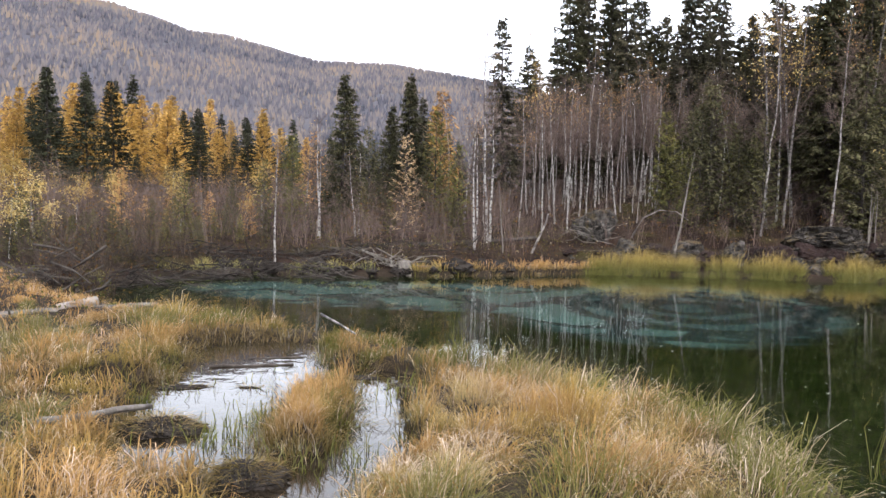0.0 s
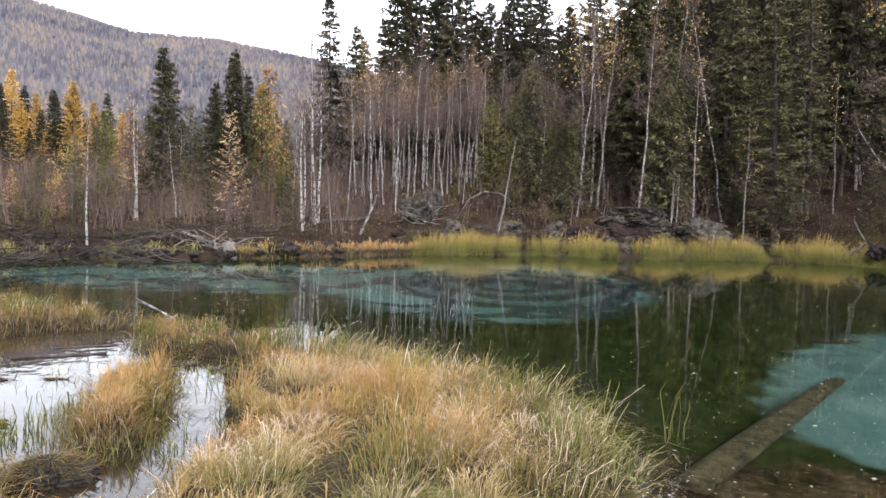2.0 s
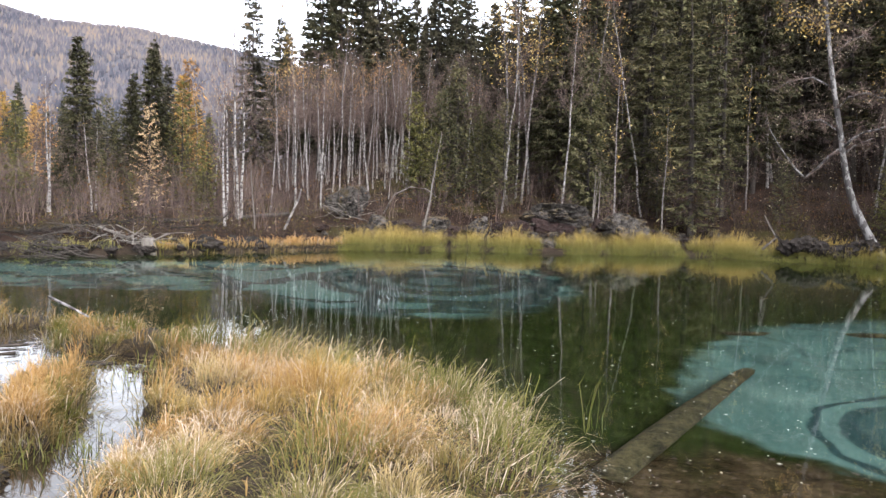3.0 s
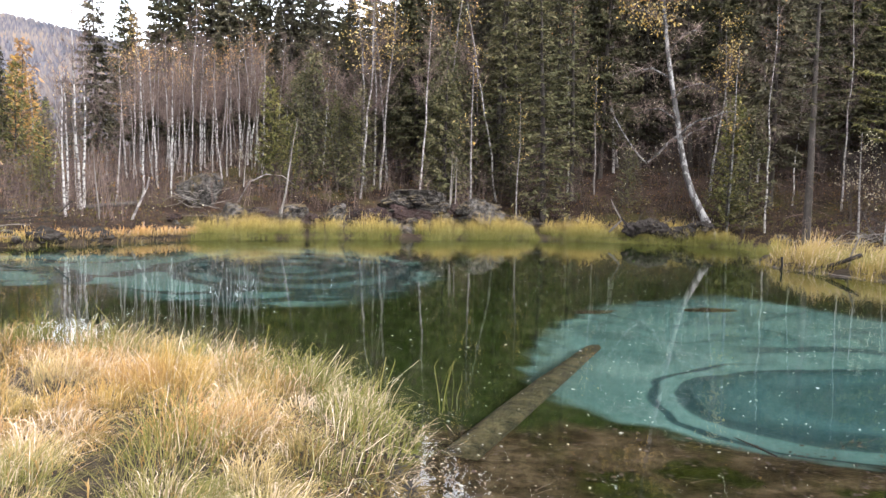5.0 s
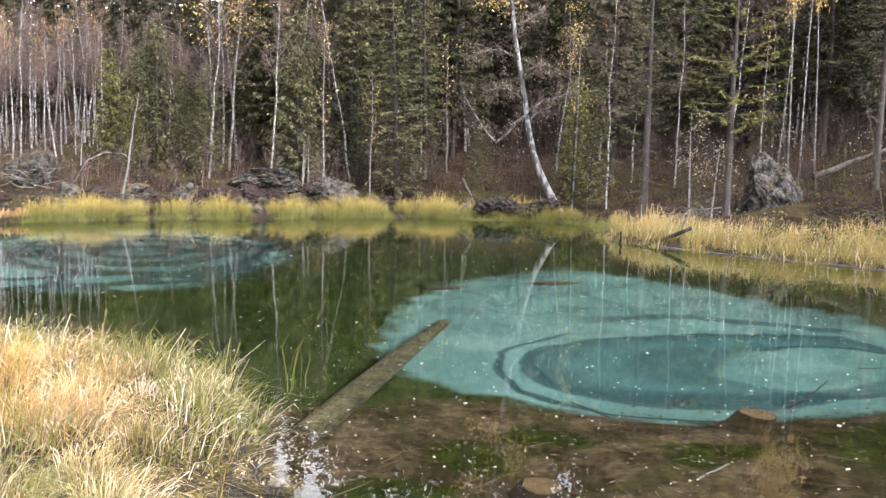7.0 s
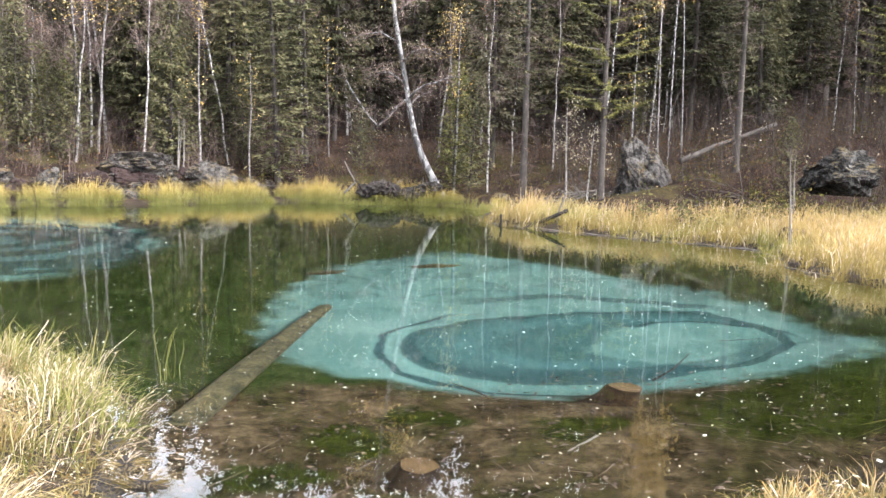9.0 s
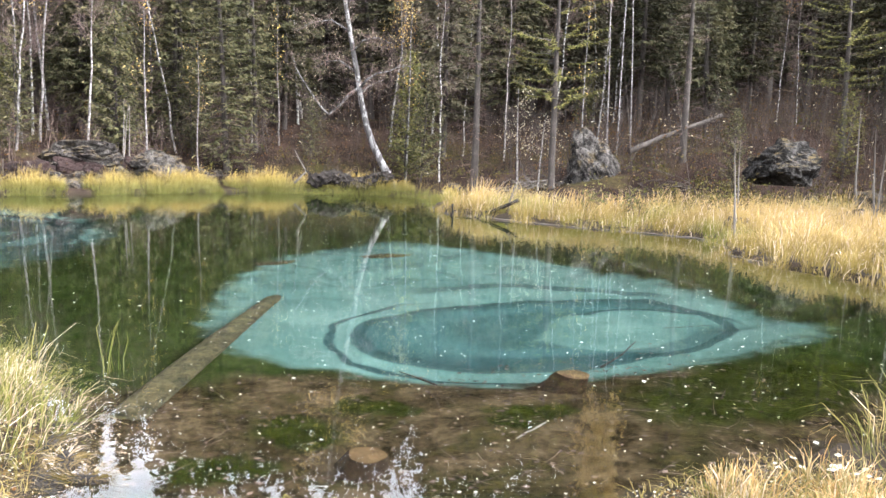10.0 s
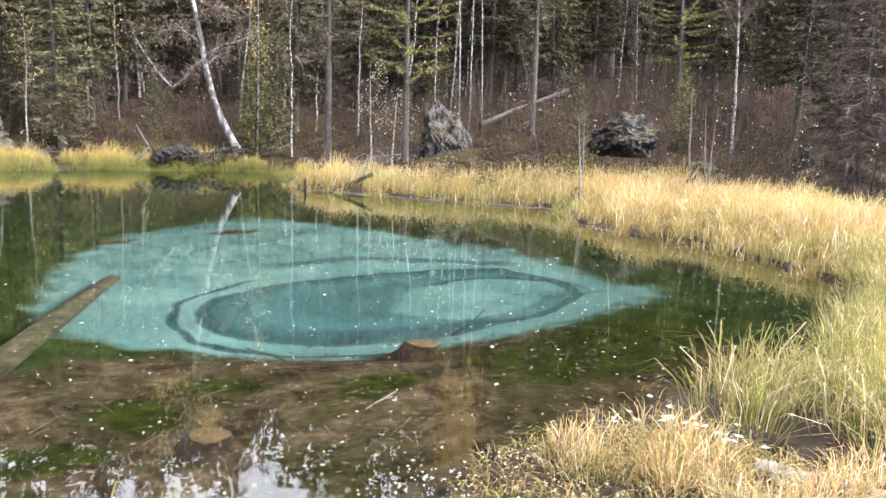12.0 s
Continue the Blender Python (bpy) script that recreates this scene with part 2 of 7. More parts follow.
M_log = solid("algae_covered_log", [(0.3, (0.01047, 0.008026, 0.003218)), (0.5, (0.04488, 0.03478, 0.01287)), (0.72, (0.1272, 0.09698, 0.04022))], 3.0, bump_s=0.8, bump_d=0.03, fine=8)
M_sunken = solid("silted_bark", [(0.36, (0.004, 0.004, 0.002)), (0.44, (0.028, 0.024, 0.011)), (0.53, (0.078, 0.065, 0.030)), (0.64, (0.150, 0.120, 0.056))], 5.0, bump_s=1.0, bump_d=0.06, fine=5)
M_stump_bark = solid("sodden_stump_bark", [(0.34, (0.008, 0.005, 0.003)), (0.5, (0.032, 0.019, 0.010)), (0.68, (0.090, 0.054, 0.026))], 7.0, bump_s=0.9, bump_d=0.03, spec=0.05)
M_cut = solid("sawn_wood_end", [(0.3, (0.032, 0.018, 0.007)), (0.5, (0.078, 0.046, 0.018)), (0.7, (0.135, 0.085, 0.036))], 8.0, bump_s=0.3, bump_d=0.01)
M_mud = solid("wet_mud", [(0.3, (0.01152, 0.00768, 0.0048)), (0.5, (0.03456, 0.024, 0.01632)), (0.7, (0.096, 0.06912, 0.048))], 5.0, rough=0.8, bump_s=0.9, bump_d=0.03, spec=0.06)
M_float = foliage("floating_leaves", [(0.0, (0.5, 0.44, 0.28)), (0.5, (0.7, 0.68, 0.58)), (1.0, (0.85, 0.85, 0.8))], glow=0.2, big=0.7)


def birch_bark(name, lo, hi, pale, scale, fade=0.6, stretch=(3.0, 3.0, 5.5)):
    m, nt, bsdf = nodes_of(name)
    co = coords(nt)
    mp = nt.nodes.new("ShaderNodeMapping")
    mp.inputs["Scale"].default_value = stretch
    nt.links.new(co, mp.inputs["Vector"])
    marks = step01(nt, n_tex(nt, scale, 4, 0.65, mp.outputs[0]), lo, hi)
    mp2 = nt.nodes.new("ShaderNodeMapping")
    mp2.inputs["Scale"].default_value = (1.0, 1.0, 0.8)
    nt.links.new(co, mp2.inputs["Vector"])
    grey = step01(nt, n_tex(nt, 1.3, 4, 0.6, mp2.outputs[0]), 0.48, 0.72)
    col = mixc(nt, maths(nt, "MULTIPLY", grey, 0.7), pale, (0.22, 0.185, 0.165))
    col = mixc(nt, marks, col, (0.035, 0.028, 0.024))
    oi = nt.nodes.new("ShaderNodeObjectInfo")
    col = mixc(nt, maths(nt, "MULTIPLY", oi.outputs["Random"], fade), col, (0.20, 0.16, 0.145))
    nt.links.new(col, bsdf.inputs["Base Color"])
    bsdf.inputs["Roughness"].default_value = 0.7
    bump(nt, bsdf, n_tex(nt, 12, 4, 0.6, mp.outputs[0]), 0.4, 0.01)
    return m


M_birch = birch_bark("birch_bark", 0.49, 0.55, (0.4704, 0.4452, 0.4116), 1.3, 0.5)
# greyer bark, dimmed further in colour to weaken its streaks mirrored on the water
M_birch_dim = birch_bark("grey_birch_bark", 0.47, 0.54, (0.30, 0.28, 0.26), 1.3, 0.5)
# blotched bark; its pale tone is also lowered for the trunk's shaded side
M_birch_old = birch_bark("old_birch_bark", 0.47, 0.50, (0.25, 0.24, 0.228), 1.0, 0.1, (6.0, 6.0, 3.5))


def ellipse_field(nt, p, cx, cy, a, b, turn=0.0):
    """Distance from an ellipse's middle, 1 on its rim."""
    mp = nt.nodes.new("ShaderNodeMapping")
    mp.vector_type = "TEXTURE"
    mp.inputs["Location"].default_value = (cx, cy, 0)
    mp.inputs["Rotation"].default_value = (0, 0, radians(turn))
    mp.inputs["Scale"].default_value = (a, b, 1000)
    nt.links.new(p, mp.inputs["Vector"])
    ln = nt.nodes.new("ShaderNodeVectorMath")
    ln.operation = "LENGTH"
    nt.links.new(mp.outputs[0], ln.inputs[0])
    return ln.outputs["Value"]


def band(nt, e, at, width, soft=0.02):
    d = maths(nt, "ABSOLUTE", maths(nt, "SUBTRACT", e, at))
    return maths(nt, "SUBTRACT", 1.0, step01(nt, d, width, width + soft))


def warped(nt, amount, scale):
    p = position(nt)
    t = nt.nodes.new("ShaderNodeTexNoise")
    t.inputs["Scale"].default_value = scale
    t.inputs["Detail"].default_value = 4
    nt.links.new(p, t.inputs["Vector"])
    s = nt.nodes.new("ShaderNodeVectorMath")
    s.operation = "SUBTRACT"
    nt.links.new(t.outputs["Color"], s.inputs[0])
    s.inputs[1].default_value = (0.5, 0.5, 0.5)
    k = nt.nodes.new("ShaderNodeVectorMath")
    k.operation = "MULTIPLY_ADD"
    nt.links.new(s.outputs[0], k.inputs[0])
    k.inputs[1].default_value = (amount, amount, 0)
    nt.links.new(p, k.inputs[2])
    return k.outputs[0]


def field_of_edges(nt, p, corners, soft):
    """Metres outside a rounded convex outline, negative inside; corners run clockwise."""
    sep = nt.nodes.new("ShaderNodeSeparateXYZ")
    nt.links.new(p, sep.inputs[0])
    out = None
    for (ax, ay), (bx, by) in zip(corners, corners[1:] + corners[:1]):
        L = math.hypot(bx - ax, by - ay)
        nx, ny = -(by - ay) / L, (bx - ax) / L
        d = maths(nt, "MULTIPLY_ADD", sep.outputs["X"], nx, maths(nt, "MULTIPLY_ADD", sep.outputs["Y"], ny, -(nx * ax + ny * ay)))
        out = d if out is None else maths(nt, "SMOOTH_MAX", out, d, soft)
    return out


def within(nt, e, lo, hi):
    """1 inside, 0 outside, with a soft rim."""
    return maths(nt, "SUBTRACT", 1.0, step01(nt, e, lo, hi))


def lake_bed():
    """Brown silt, green weed and the blue clay basins with their dark silt swirls."""
    m, nt, bsdf = nodes_of("lake_bed")
    p = position(nt)
    pw = warped(nt, 0.8, 0.6)
    pe = warped(nt, 0.9, 1.9)
    silt = ramp(nt, maths(nt, "ADD", maths(nt, "MULTIPLY", n_tex(nt, 2.1, 6, 0.7, p), 0.6), maths(nt, "MULTIPLY", n_tex(nt, 11, 5, 0.75, p), 0.4)),
                [(0.38, (0.00612, 0.0045, 0.00204)), (0.47, (0.02805, 0.01935, 0.009384)), (0.55, (0.0663, 0.04725, 0.02693)), (0.66, (0.1377, 0.1013, 0.06324))])
    silt = mixc(nt, maths(nt, "MULTIPLY", step01(nt, n_tex(nt, 1.2, 4, 0.65, pw), 0.50, 0.60), 0.8), silt,
                ramp(nt, n_tex(nt, 8, 5, 0.7, p), [(0.35, (0.006, 0.0066, 0.0018)), (0.55, (0.03, 0.0264, 0.0084)), (0.72, (0.069, 0.051, 0.018))]))
    weed = ramp(nt, n_tex(nt, 2.6, 6, 0.72, p), [(0.3, (0.00527, 0.009594, 0.0018)), (0.5, (0.01581, 0.02494, 0.0054)), (0.72, (0.03689, 0.04509, 0.0162))])
    lush = ramp(nt, n_tex(nt, 5.0, 5, 0.7, p), [(0.35, (0.0055, 0.00924, 0.0008)), (0.6, (0.0198, 0.0252, 0.0032)), (0.75, (0.04675, 0.0483, 0.0128))])
    # weed grows beyond the shallow shelf, and in tufts on it
    shelf = ellipse_field(nt, pe, 2.6, 3.2, 4.6, 3.4, -6)
    base = mixc(nt, step01(nt, shelf, 0.92, 1.06), silt, weed)
    for cx, cy, ra, rb in ((6.0, 4.55, 1.55, 0.70), (1.35, 4.75, 0.42, 0.26), (2.05, 5.2, 0.40, 0.30), (0.95, 4.2, 0.30, 0.22), (2.75, 5.55, 0.30, 0.16), (3.9, 4.85, 0.40, 0.18)):
        base = mixc(nt, maths(nt, "MULTIPLY", within(nt, ellipse_field(nt, pe, cx, cy, ra, rb, 4), 0.75, 1.15), 0.9), base, lush)
    # basin near the camera
    rim = field_of_edges(nt, pe, [(2.1, 8.7), (3.1, 11.5), (4.7, 13.8), (7.4, 15.2), (8.7, 12.6), (9.1, 9.8), (9.2, 8.2), (8.45, 5.7), (7.3, 5.45), (4.1, 5.55), (3.4, 6.1), (2.15, 7.4)], 0.5)
    clay = mixc(nt, step01(nt, n_tex(nt, 0.9, 5, 0.62, pw), 0.36, 0.68), (0.07028, 0.133, 0.1172), (0.1116, 0.1855, 0.161))
    ring = ellipse_field(nt, pw, 5.95, 7.6, 2.42, 1.62, -3)
    lens_ = ellipse_field(nt, pw, 6.95, 7.08, 1.38, 1.08)
    in_lens = within(nt, lens_, 0.90, 1.04)
    sep = nt.nodes.new("ShaderNodeSeparateXYZ")
    nt.links.new(p, sep.inputs[0])
    left = within(nt, sep.outputs["X"], 4.4, 5.6)
    deep = maths(nt, "MULTIPLY", within(nt, ring, 0.90, 1.0), maths(nt, "SUBTRACT", 1.0, in_lens))
    clay = mixc(nt, maths(nt, "MULTIPLY", deep, 0.85), clay, (0.0255, 0.06069, 0.06022))
    streak = maths(nt, "MULTIPLY", band(nt, ring, 0.66, 0.05, 0.16), maths(nt, "SUBTRACT", 1.0, in_lens))
    clay = mixc(nt, maths(nt, "MULTIPLY", streak, 0.5), clay, (0.0525, 0.1155, 0.112))
    dark = maths(nt, "MULTIPLY", band(nt, ring, 0.965, 0.030, 0.03), 0.9)
    below = within(nt, sep.outputs["Y"], 6.7, 7.3)
    dark = maths(nt, "MAXIMUM", dark, maths(nt, "MULTIPLY", band(nt, ring, 0.84, 0.05, 0.09), maths(nt, "MULTIPLY", below, 0.6)))
    dark = maths(nt, "MAXIMUM", dark, maths(nt, "MULTIPLY", band(nt, ellipse_field(nt, pw, 6.0, 7.55, 2.78, 2.08, -3), 1.0, 0.010, 0.022), left))
    top = maths(nt, "MULTIPLY", step01(nt, sep.outputs["Y"], 8.0, 8.9), step01(nt, sep.outputs["X"], 4.9, 6.0))
    dark = maths(nt, "MAXIMUM", dark, maths(nt, "MULTIPLY", maths(nt, "MULTIPLY", band(nt, ellipse_field(nt, pw, 5.9, 7.7, 2.55, 2.6), 1.0, 0.035, 0.05), top), 0.8))
    upper = maths(nt, "MULTIPLY", step01(nt, sep.outputs["Y"], 6.6, 7.5), step01(nt, sep.outputs["X"], 6.4, 7.0))
    dark = maths(nt, "MAXIMUM", dark, maths(nt, "MULTIPLY", band(nt, lens_, 1.02, 0.018, 0.035), upper))
    pv = warped(nt, 1.6, 0.9)
    wisps = band(nt, n_tex(nt, 0.55, 2, 0.5, pv), 0.5, 0.010, 0.022)
    wisps = maths(nt, "MULTIPLY", wisps, step01(nt, sep.outputs["Y"], 9.2, 11.0))
    dark = maths(nt, "MAXIMUM", dark, maths(nt, "MULTIPLY", wisps, 0.45))
    clay = mixc(nt, maths(nt, "MULTIPLY", dark, 0.88), clay, (0.014, 0.034, 0.040))
    # clay turns darker and mottled towards the basin's far end
    far_mottle = maths(nt, "MULTIPLY", step01(nt, maths(nt, "ADD", maths(nt, "MULTIPLY", sep.outputs["Y"], 0.10), n_tex(nt, 0.7, 4, 0.6, pe)), 1.78, 2.05), 0.75)
    clay = mixc(nt, far_mottle, clay, (0.030, 0.062, 0.055))
    col = mixc(nt, within(nt, rim, -0.28, 0.10), base, clay)
    # far basin
    b1 = ellipse_field(nt, pe, -1.2, 18.6, 3.6, 5.6)
    b2 = ellipse_field(nt, pe, -6.6, 18.3, 6.2, 3.0, 12)
    b = maths(nt, "MINIMUM", b1, b2)
    clay2 = mixc(nt, step01(nt, n_tex(nt, 0.5, 4, 0.6, pw), 0.35, 0.7), (0.0648, 0.1344, 0.1218), (0.1053, 0.198, 0.174))
    r0 = ellipse_field(nt, pw, -0.9, 18.9, 2.7, 3.7, 10)
    core = maths(nt, "MULTIPLY", within(nt, r0, 0.9, 1.0), 0.55)
    clay2 = mixc(nt, core, clay2, (0.024, 0.056, 0.058))
    rr = maths(nt, "MAXIMUM", band(nt, r0, 0.95, 0.05, 0.05), maths(nt, "MAXIMUM", band(nt, r0, 0.62, 0.07, 0.05), band(nt, r0, 0.3, 0.05, 0.05)))
    rr = maths(nt, "MAXIMUM", rr, band(nt, n_tex(nt, 0.32, 2, 0.5, pv), 0.48, 0.022, 0.03))
    clay2 = mixc(nt, maths(nt, "MULTIPLY", rr, 0.85), clay2, (0.010, 0.022, 0.024))
    col = mixc(nt, within(nt, b, 0.80, 1.04), col, clay2)
    nt.links.new(col, bsdf.inputs["Base Color"])
    bsdf.inputs["Roughness"].default_value = 0.95
    bsdf.inputs["Specular IOR Level"].default_value = 0.0
    bump(nt, bsdf, n_tex(nt, 6, 6, 0.7, p), 0.4, 0.04)
    return m


M_bed = lake_bed()


def forest_floor():
    m, nt, bsdf = nodes_of("forest_floor")
    p = position(nt)
    v = maths(nt, "ADD", maths(nt, "MULTIPLY", n_tex(nt, 0.7, 6, 0.65, p), 0.55), maths(nt, "MULTIPLY", n_tex(nt, 14, 5, 0.75, p), 0.45))
    col = ramp(nt, v, [(0.36, (0.00864, 0.00532, 0.0048)), (0.48, (0.03168, 0.01976, 0.0152)), (0.58, (0.07056, 0.04408, 0.0328)), (0.72, (0.1728, 0.1254, 0.088))])
    col = mixc(nt, step01(nt, n_tex(nt, 0.35, 4, 0.6, p), 0.52, 0.66), col, ramp(nt, n_tex(nt, 9, 5, 0.7, p), [(0.35, (0.022, 0.022, 0.008)), (0.6, (0.075, 0.060, 0.022)), (0.75, (0.16, 0.12, 0.045))]))
    nt.links.new(col, bsdf.inputs["Base Color"])
    bsdf.inputs["Roughness"].default_value = 0.95
    bsdf.inputs["Specular IOR Level"].default_value = 0.03
    bump(nt, bsdf, v, 0.9, 0.08)
    return m


M_floor = forest_floor()
# ground of the mountain, with the same blue haze in its base colour
M_hill = solid("hazed_mountain_grass", [(0.35, (0.0825, 0.08369, 0.1034)), (0.5, (0.1114, 0.1086, 0.1278)), (0.65, (0.1444, 0.1289, 0.1306))], 0.012, bump_s=0.2, bump_d=0.5, vec="world")


def water_mat():
    m, nt, bsdf = nodes_of("clear_water")
    bsdf.inputs["Base Color"].default_value = (0.93, 0.98, 0.97, 1)
    bsdf.inputs["Transmission Weight"].default_value = 1.0
    bsdf.inputs["IOR"].default_value = 1.333
    bsdf.inputs["Roughness"].default_value = 0.0
    p = position(nt)
    bump(nt, bsdf, n_tex(nt, 2.4, 3, 0.55, p), 0.009, 0.15)
    return m


def pool_mat():
    """Peaty pool water, ruffled by the wind."""
    m, nt, bsdf = nodes_of("peaty_pool_water")
    p = position(nt)
    nt.links.new(ramp(nt, n_tex(nt, 4, 5, 0.7, p), [(0.35, (0.010, 0.008, 0.005)), (0.7, (0.06, 0.045, 0.03))]), bsdf.inputs["Base Color"])
    bsdf.inputs["Roughness"].default_value = 0.03
    bsdf.inputs["IOR"].default_value = 1.333
    bump(nt, bsdf, n_tex(nt, 3.0, 3, 0.5, p), 0.035, 0.08)
    return m


M_pool = pool_mat()
M_water = water_mat()


# ---------- mesh helpers ----------
class Geo:
    """Gathers vertices and faces, with a material slot for each face."""

    def __init__(self):
        self.v, self.f, self.s, self.n = [], [], [], 0

    def add(self, verts, faces, slot=0):
        verts = np.asarray(verts, float).reshape(-1, 3)
        for fa in (faces if isinstance(faces, list) else [faces]):
            fa = np.asarray(fa, int)
            if fa.size:
                self.f.append(fa + self.n)
                self.s.append(np.full(len(fa), slot))
        self.v.append(verts)
        self.n += len(verts)
        return self

    def mesh(self, name, mats, smooth=False):
        me = bpy.data.meshes.new(name)
        V = np.concatenate(self.v) if self.v else np.zeros((0, 3))
        loops = np.concatenate([f.ravel() for f in self.f])
        tot = np.concatenate([np.full(len(f), f.shape[1]) for f in self.f])
        me.vertices.add(len(V))
        me.vertices.foreach_set("co", V.astype(np.float32).ravel())
        me.loops.add(len(loops))
        me.loops.foreach_set("vertex_index", loops.astype(np.int32))
        me.polygons.add(len(tot))
        me.polygons.foreach_set("loop_start", np.concatenate([[0], np.cumsum(tot)[:-1]]).astype(np.int32))
        me.polygons.foreach_set("material_index", np.concatenate(self.s).astype(np.int32))
        me.polygons.foreach_set("use_smooth", np.full(len(tot), smooth))
        for m in mats if isinstance(mats, (list, tuple)) else [mats]:
            me.materials.append(m)
        me.update(calc_edges=True)
        me.validate()
        return me


def part(name, geo, mats, parent=None, label="", smooth=True):
    ob = new(name, geo.mesh(name, mats, smooth))
    if parent is not None:
        ob.parent = parent
    if label:
        tagged(ob, label)
    return ob


def thing(name, x, y, z, label, category, group="", turn=0.0):
    ob = new(name)
    ob.empty_display_size = 0.2
    ob.matrix_basis = pose(x, y, z, 0, 0, turn)
    return tagged(ob, label, category, group)


def tube(geo, pts, rad, sides=6, slot=0, cap=True):
    """A tapering round limb along a line of points."""
    pts = np.asarray(pts, float)
    rad = np.asarray(rad, float)
    tan = np.gradient(pts, axis=0)
    tan /= np.linalg.norm(tan, axis=1)[:, None] + 1e-9
    ref = np.array([1.0, 0, 0]) if abs(tan[0][0]) < 0.8 else np.array([0, 1.0, 0])
    u = np.cross(tan, ref)
    u /= np.linalg.norm(u, axis=1)[:, None] + 1e-9
    w = np.cross(tan, u)
    ang = np.linspace(0, 2 * np.pi, sides, endpoint=False)
    ring = pts[:, None] + rad[:, None, None] * (np.cos(ang)[None, :, None] * u[:, None] + np.sin(ang)[None, :, None] * w[:, None])
    n = len(pts)
    i, j = np.meshgrid(np.arange(n - 1), np.arange(sides), indexing="ij")
    a = i * sides + j
    b = i * sides + (j + 1) % sides
    F = np.stack([a, b, b + sides, a + sides], -1).reshape(-1, 4)
    V = ring.reshape(-1, 3)
    fs = [F]
    if cap:
        V = np.vstack([V, pts[-1], pts[0]])
        e = n * sides
        t = np.array([[(n - 1) * sides + k, (n - 1) * sides + (k + 1) % sides, e] for k in range(sides)] + [[(k + 1) % sides, k, e + 1] for k in range(sides)])
        fs.append(t)
    geo.add(V, fs, slot)


def ribbons(geo, root, mid, tip, width, rng, slot=0, taper=0.6):
    """Many thin blades at once: bent strips with a pointed end."""
    n = len(root)
    side = rng.normal(size=(n, 3))
    d = tip - root
    side -= d * (np.sum(side * d, 1) / (np.sum(d * d, 1) + 1e-9))[:, None]
    side /= np.linalg.norm(side, axis=1)[:, None] + 1e-9
    side *= np.asarray(width).reshape(-1, 1) * 0.5
    V = np.stack([root - side, root + side, mid + side * taper, mid - side * taper, tip], 1).reshape(-1, 3)
    k = np.arange(n)[:, None] * 5
    geo.add(V, [k + np.array([0, 1, 2, 3]), k + np.array([3, 2, 4])], slot)


def leaves(geo, at, size, rng, slot=0, flat=0.0):
    """Small four-cornered leaves turned at random."""
    n = len(at)
    a = rng.normal(size=(n, 3))
    a[:, 2] *= 1 - flat
    a /= np.linalg.norm(a, axis=1)[:, None] + 1e-9
    b = rng.normal(size=(n, 3))
    b[:, 2] *= 1 - flat
    b = b - a * np.sum(a * b, 1)[:, None]
    b /= np.linalg.norm(b, axis=1)[:, None] + 1e-9
    s = np.asarray(size).reshape(-1, 1) * 0.5
    V = np.stack([at - a * s, at + b * s * 0.6, at + a * s, at - b * s * 0.6], 1).reshape(-1, 3)
    geo.add(V, np.arange(n)[:, None] * 4 + np.array([0, 1, 2, 3]), slot)


def sprays(geo, root, tip, width, rng, slot=0):
    """Flat needle sprays: long diamonds."""
    n = len(root)
    d = tip - root
    side = np.cross(d, np.array([0, 0, 1.0])) + rng.normal(size=(n, 3)) * 0.85 * np.linalg.norm(d, axis=1)[:, None]
    side /= np.linalg.norm(side, axis=1)[:, None] + 1e-9
    side *= np.asarray(width).reshape(-1, 1) * 0.5
    m = root + d * 0.45
    V = np.stack([root, m + side, tip, m - side], 1).reshape(-1, 3)
    geo.add(V, np.arange(n)[:, None] * 4 + np.array([0, 1, 2, 3]), slot)


def fbm(x, y, scale, seed=0, octaves=3):
    """Cheap rolling noise for heights, about -1 to 1."""
    out, amp = np.zeros_like(x, dtype=float), 1.0
    for k in range(octaves):
        f_ = (2.1 ** k) / scale
        p, q = 1.7 * seed + 2.3 * k, 0.9 * seed - 1.1 * k
        out += amp * (np.sin(x * f_ + p + 1.3 * np.sin(y * f_ * 0.7 + q)) * np.cos(y * f_ * 1.1 + q + 1.1 * np.sin(x * f_ * 0.8 - p)))
        amp *= 0.5
    return out / 1.6


# ---------- the lie of the land ----------
SHORE = [(-9.8, 11.8), (-7.2, 11.3), (-5.6, 10.9), (-4.2, 10.55), (-3.0, 9.55), (-2.0, 8.8), (-0.85, 8.1), (0.0, 7.3), (0.46, 6.6), (0.55, 5.9), (0.52, 5.2), (0.42, 4.6),
         (0.3, 3.7), (1.0, 3.0), (2.2, 2.75), (3.2, 3.05), (3.8, 3.05), (4.4, 3.1), (5.1, 3.15), (5.4, 2.9), (6.2, 2.9), (7.2, 3.2), (8.6, 3.6), (9.7, 4.1),
         (10.5, 5.0), (11.0, 6.1), (11.6, 7.9), (11.6, 9.1), (11.8, 10.3), (13.3, 12.2), (12.9, 13.7), (12.0, 15.2), (11.4, 16.9), (10.8, 18.7), (11.1, 20.6),
         (12.5, 22.6), (12.8, 24.6), (11.8, 26.0), (9.5, 27.1), (7.1, 28.0), (4.1, 27.6)]
SHORE += [(1.9, 27.2), (-0.3, 27.3), (-2.4, 26.5), (-4.5, 25.8), (-6.8, 23.6), (-8.8, 22.0), (-10.9, 21.0), (-12.7, 20.5), (-13.8, 18.7), (-13.9, 16.7), (-13.2, 14.4), (-12.0, 12.8)]


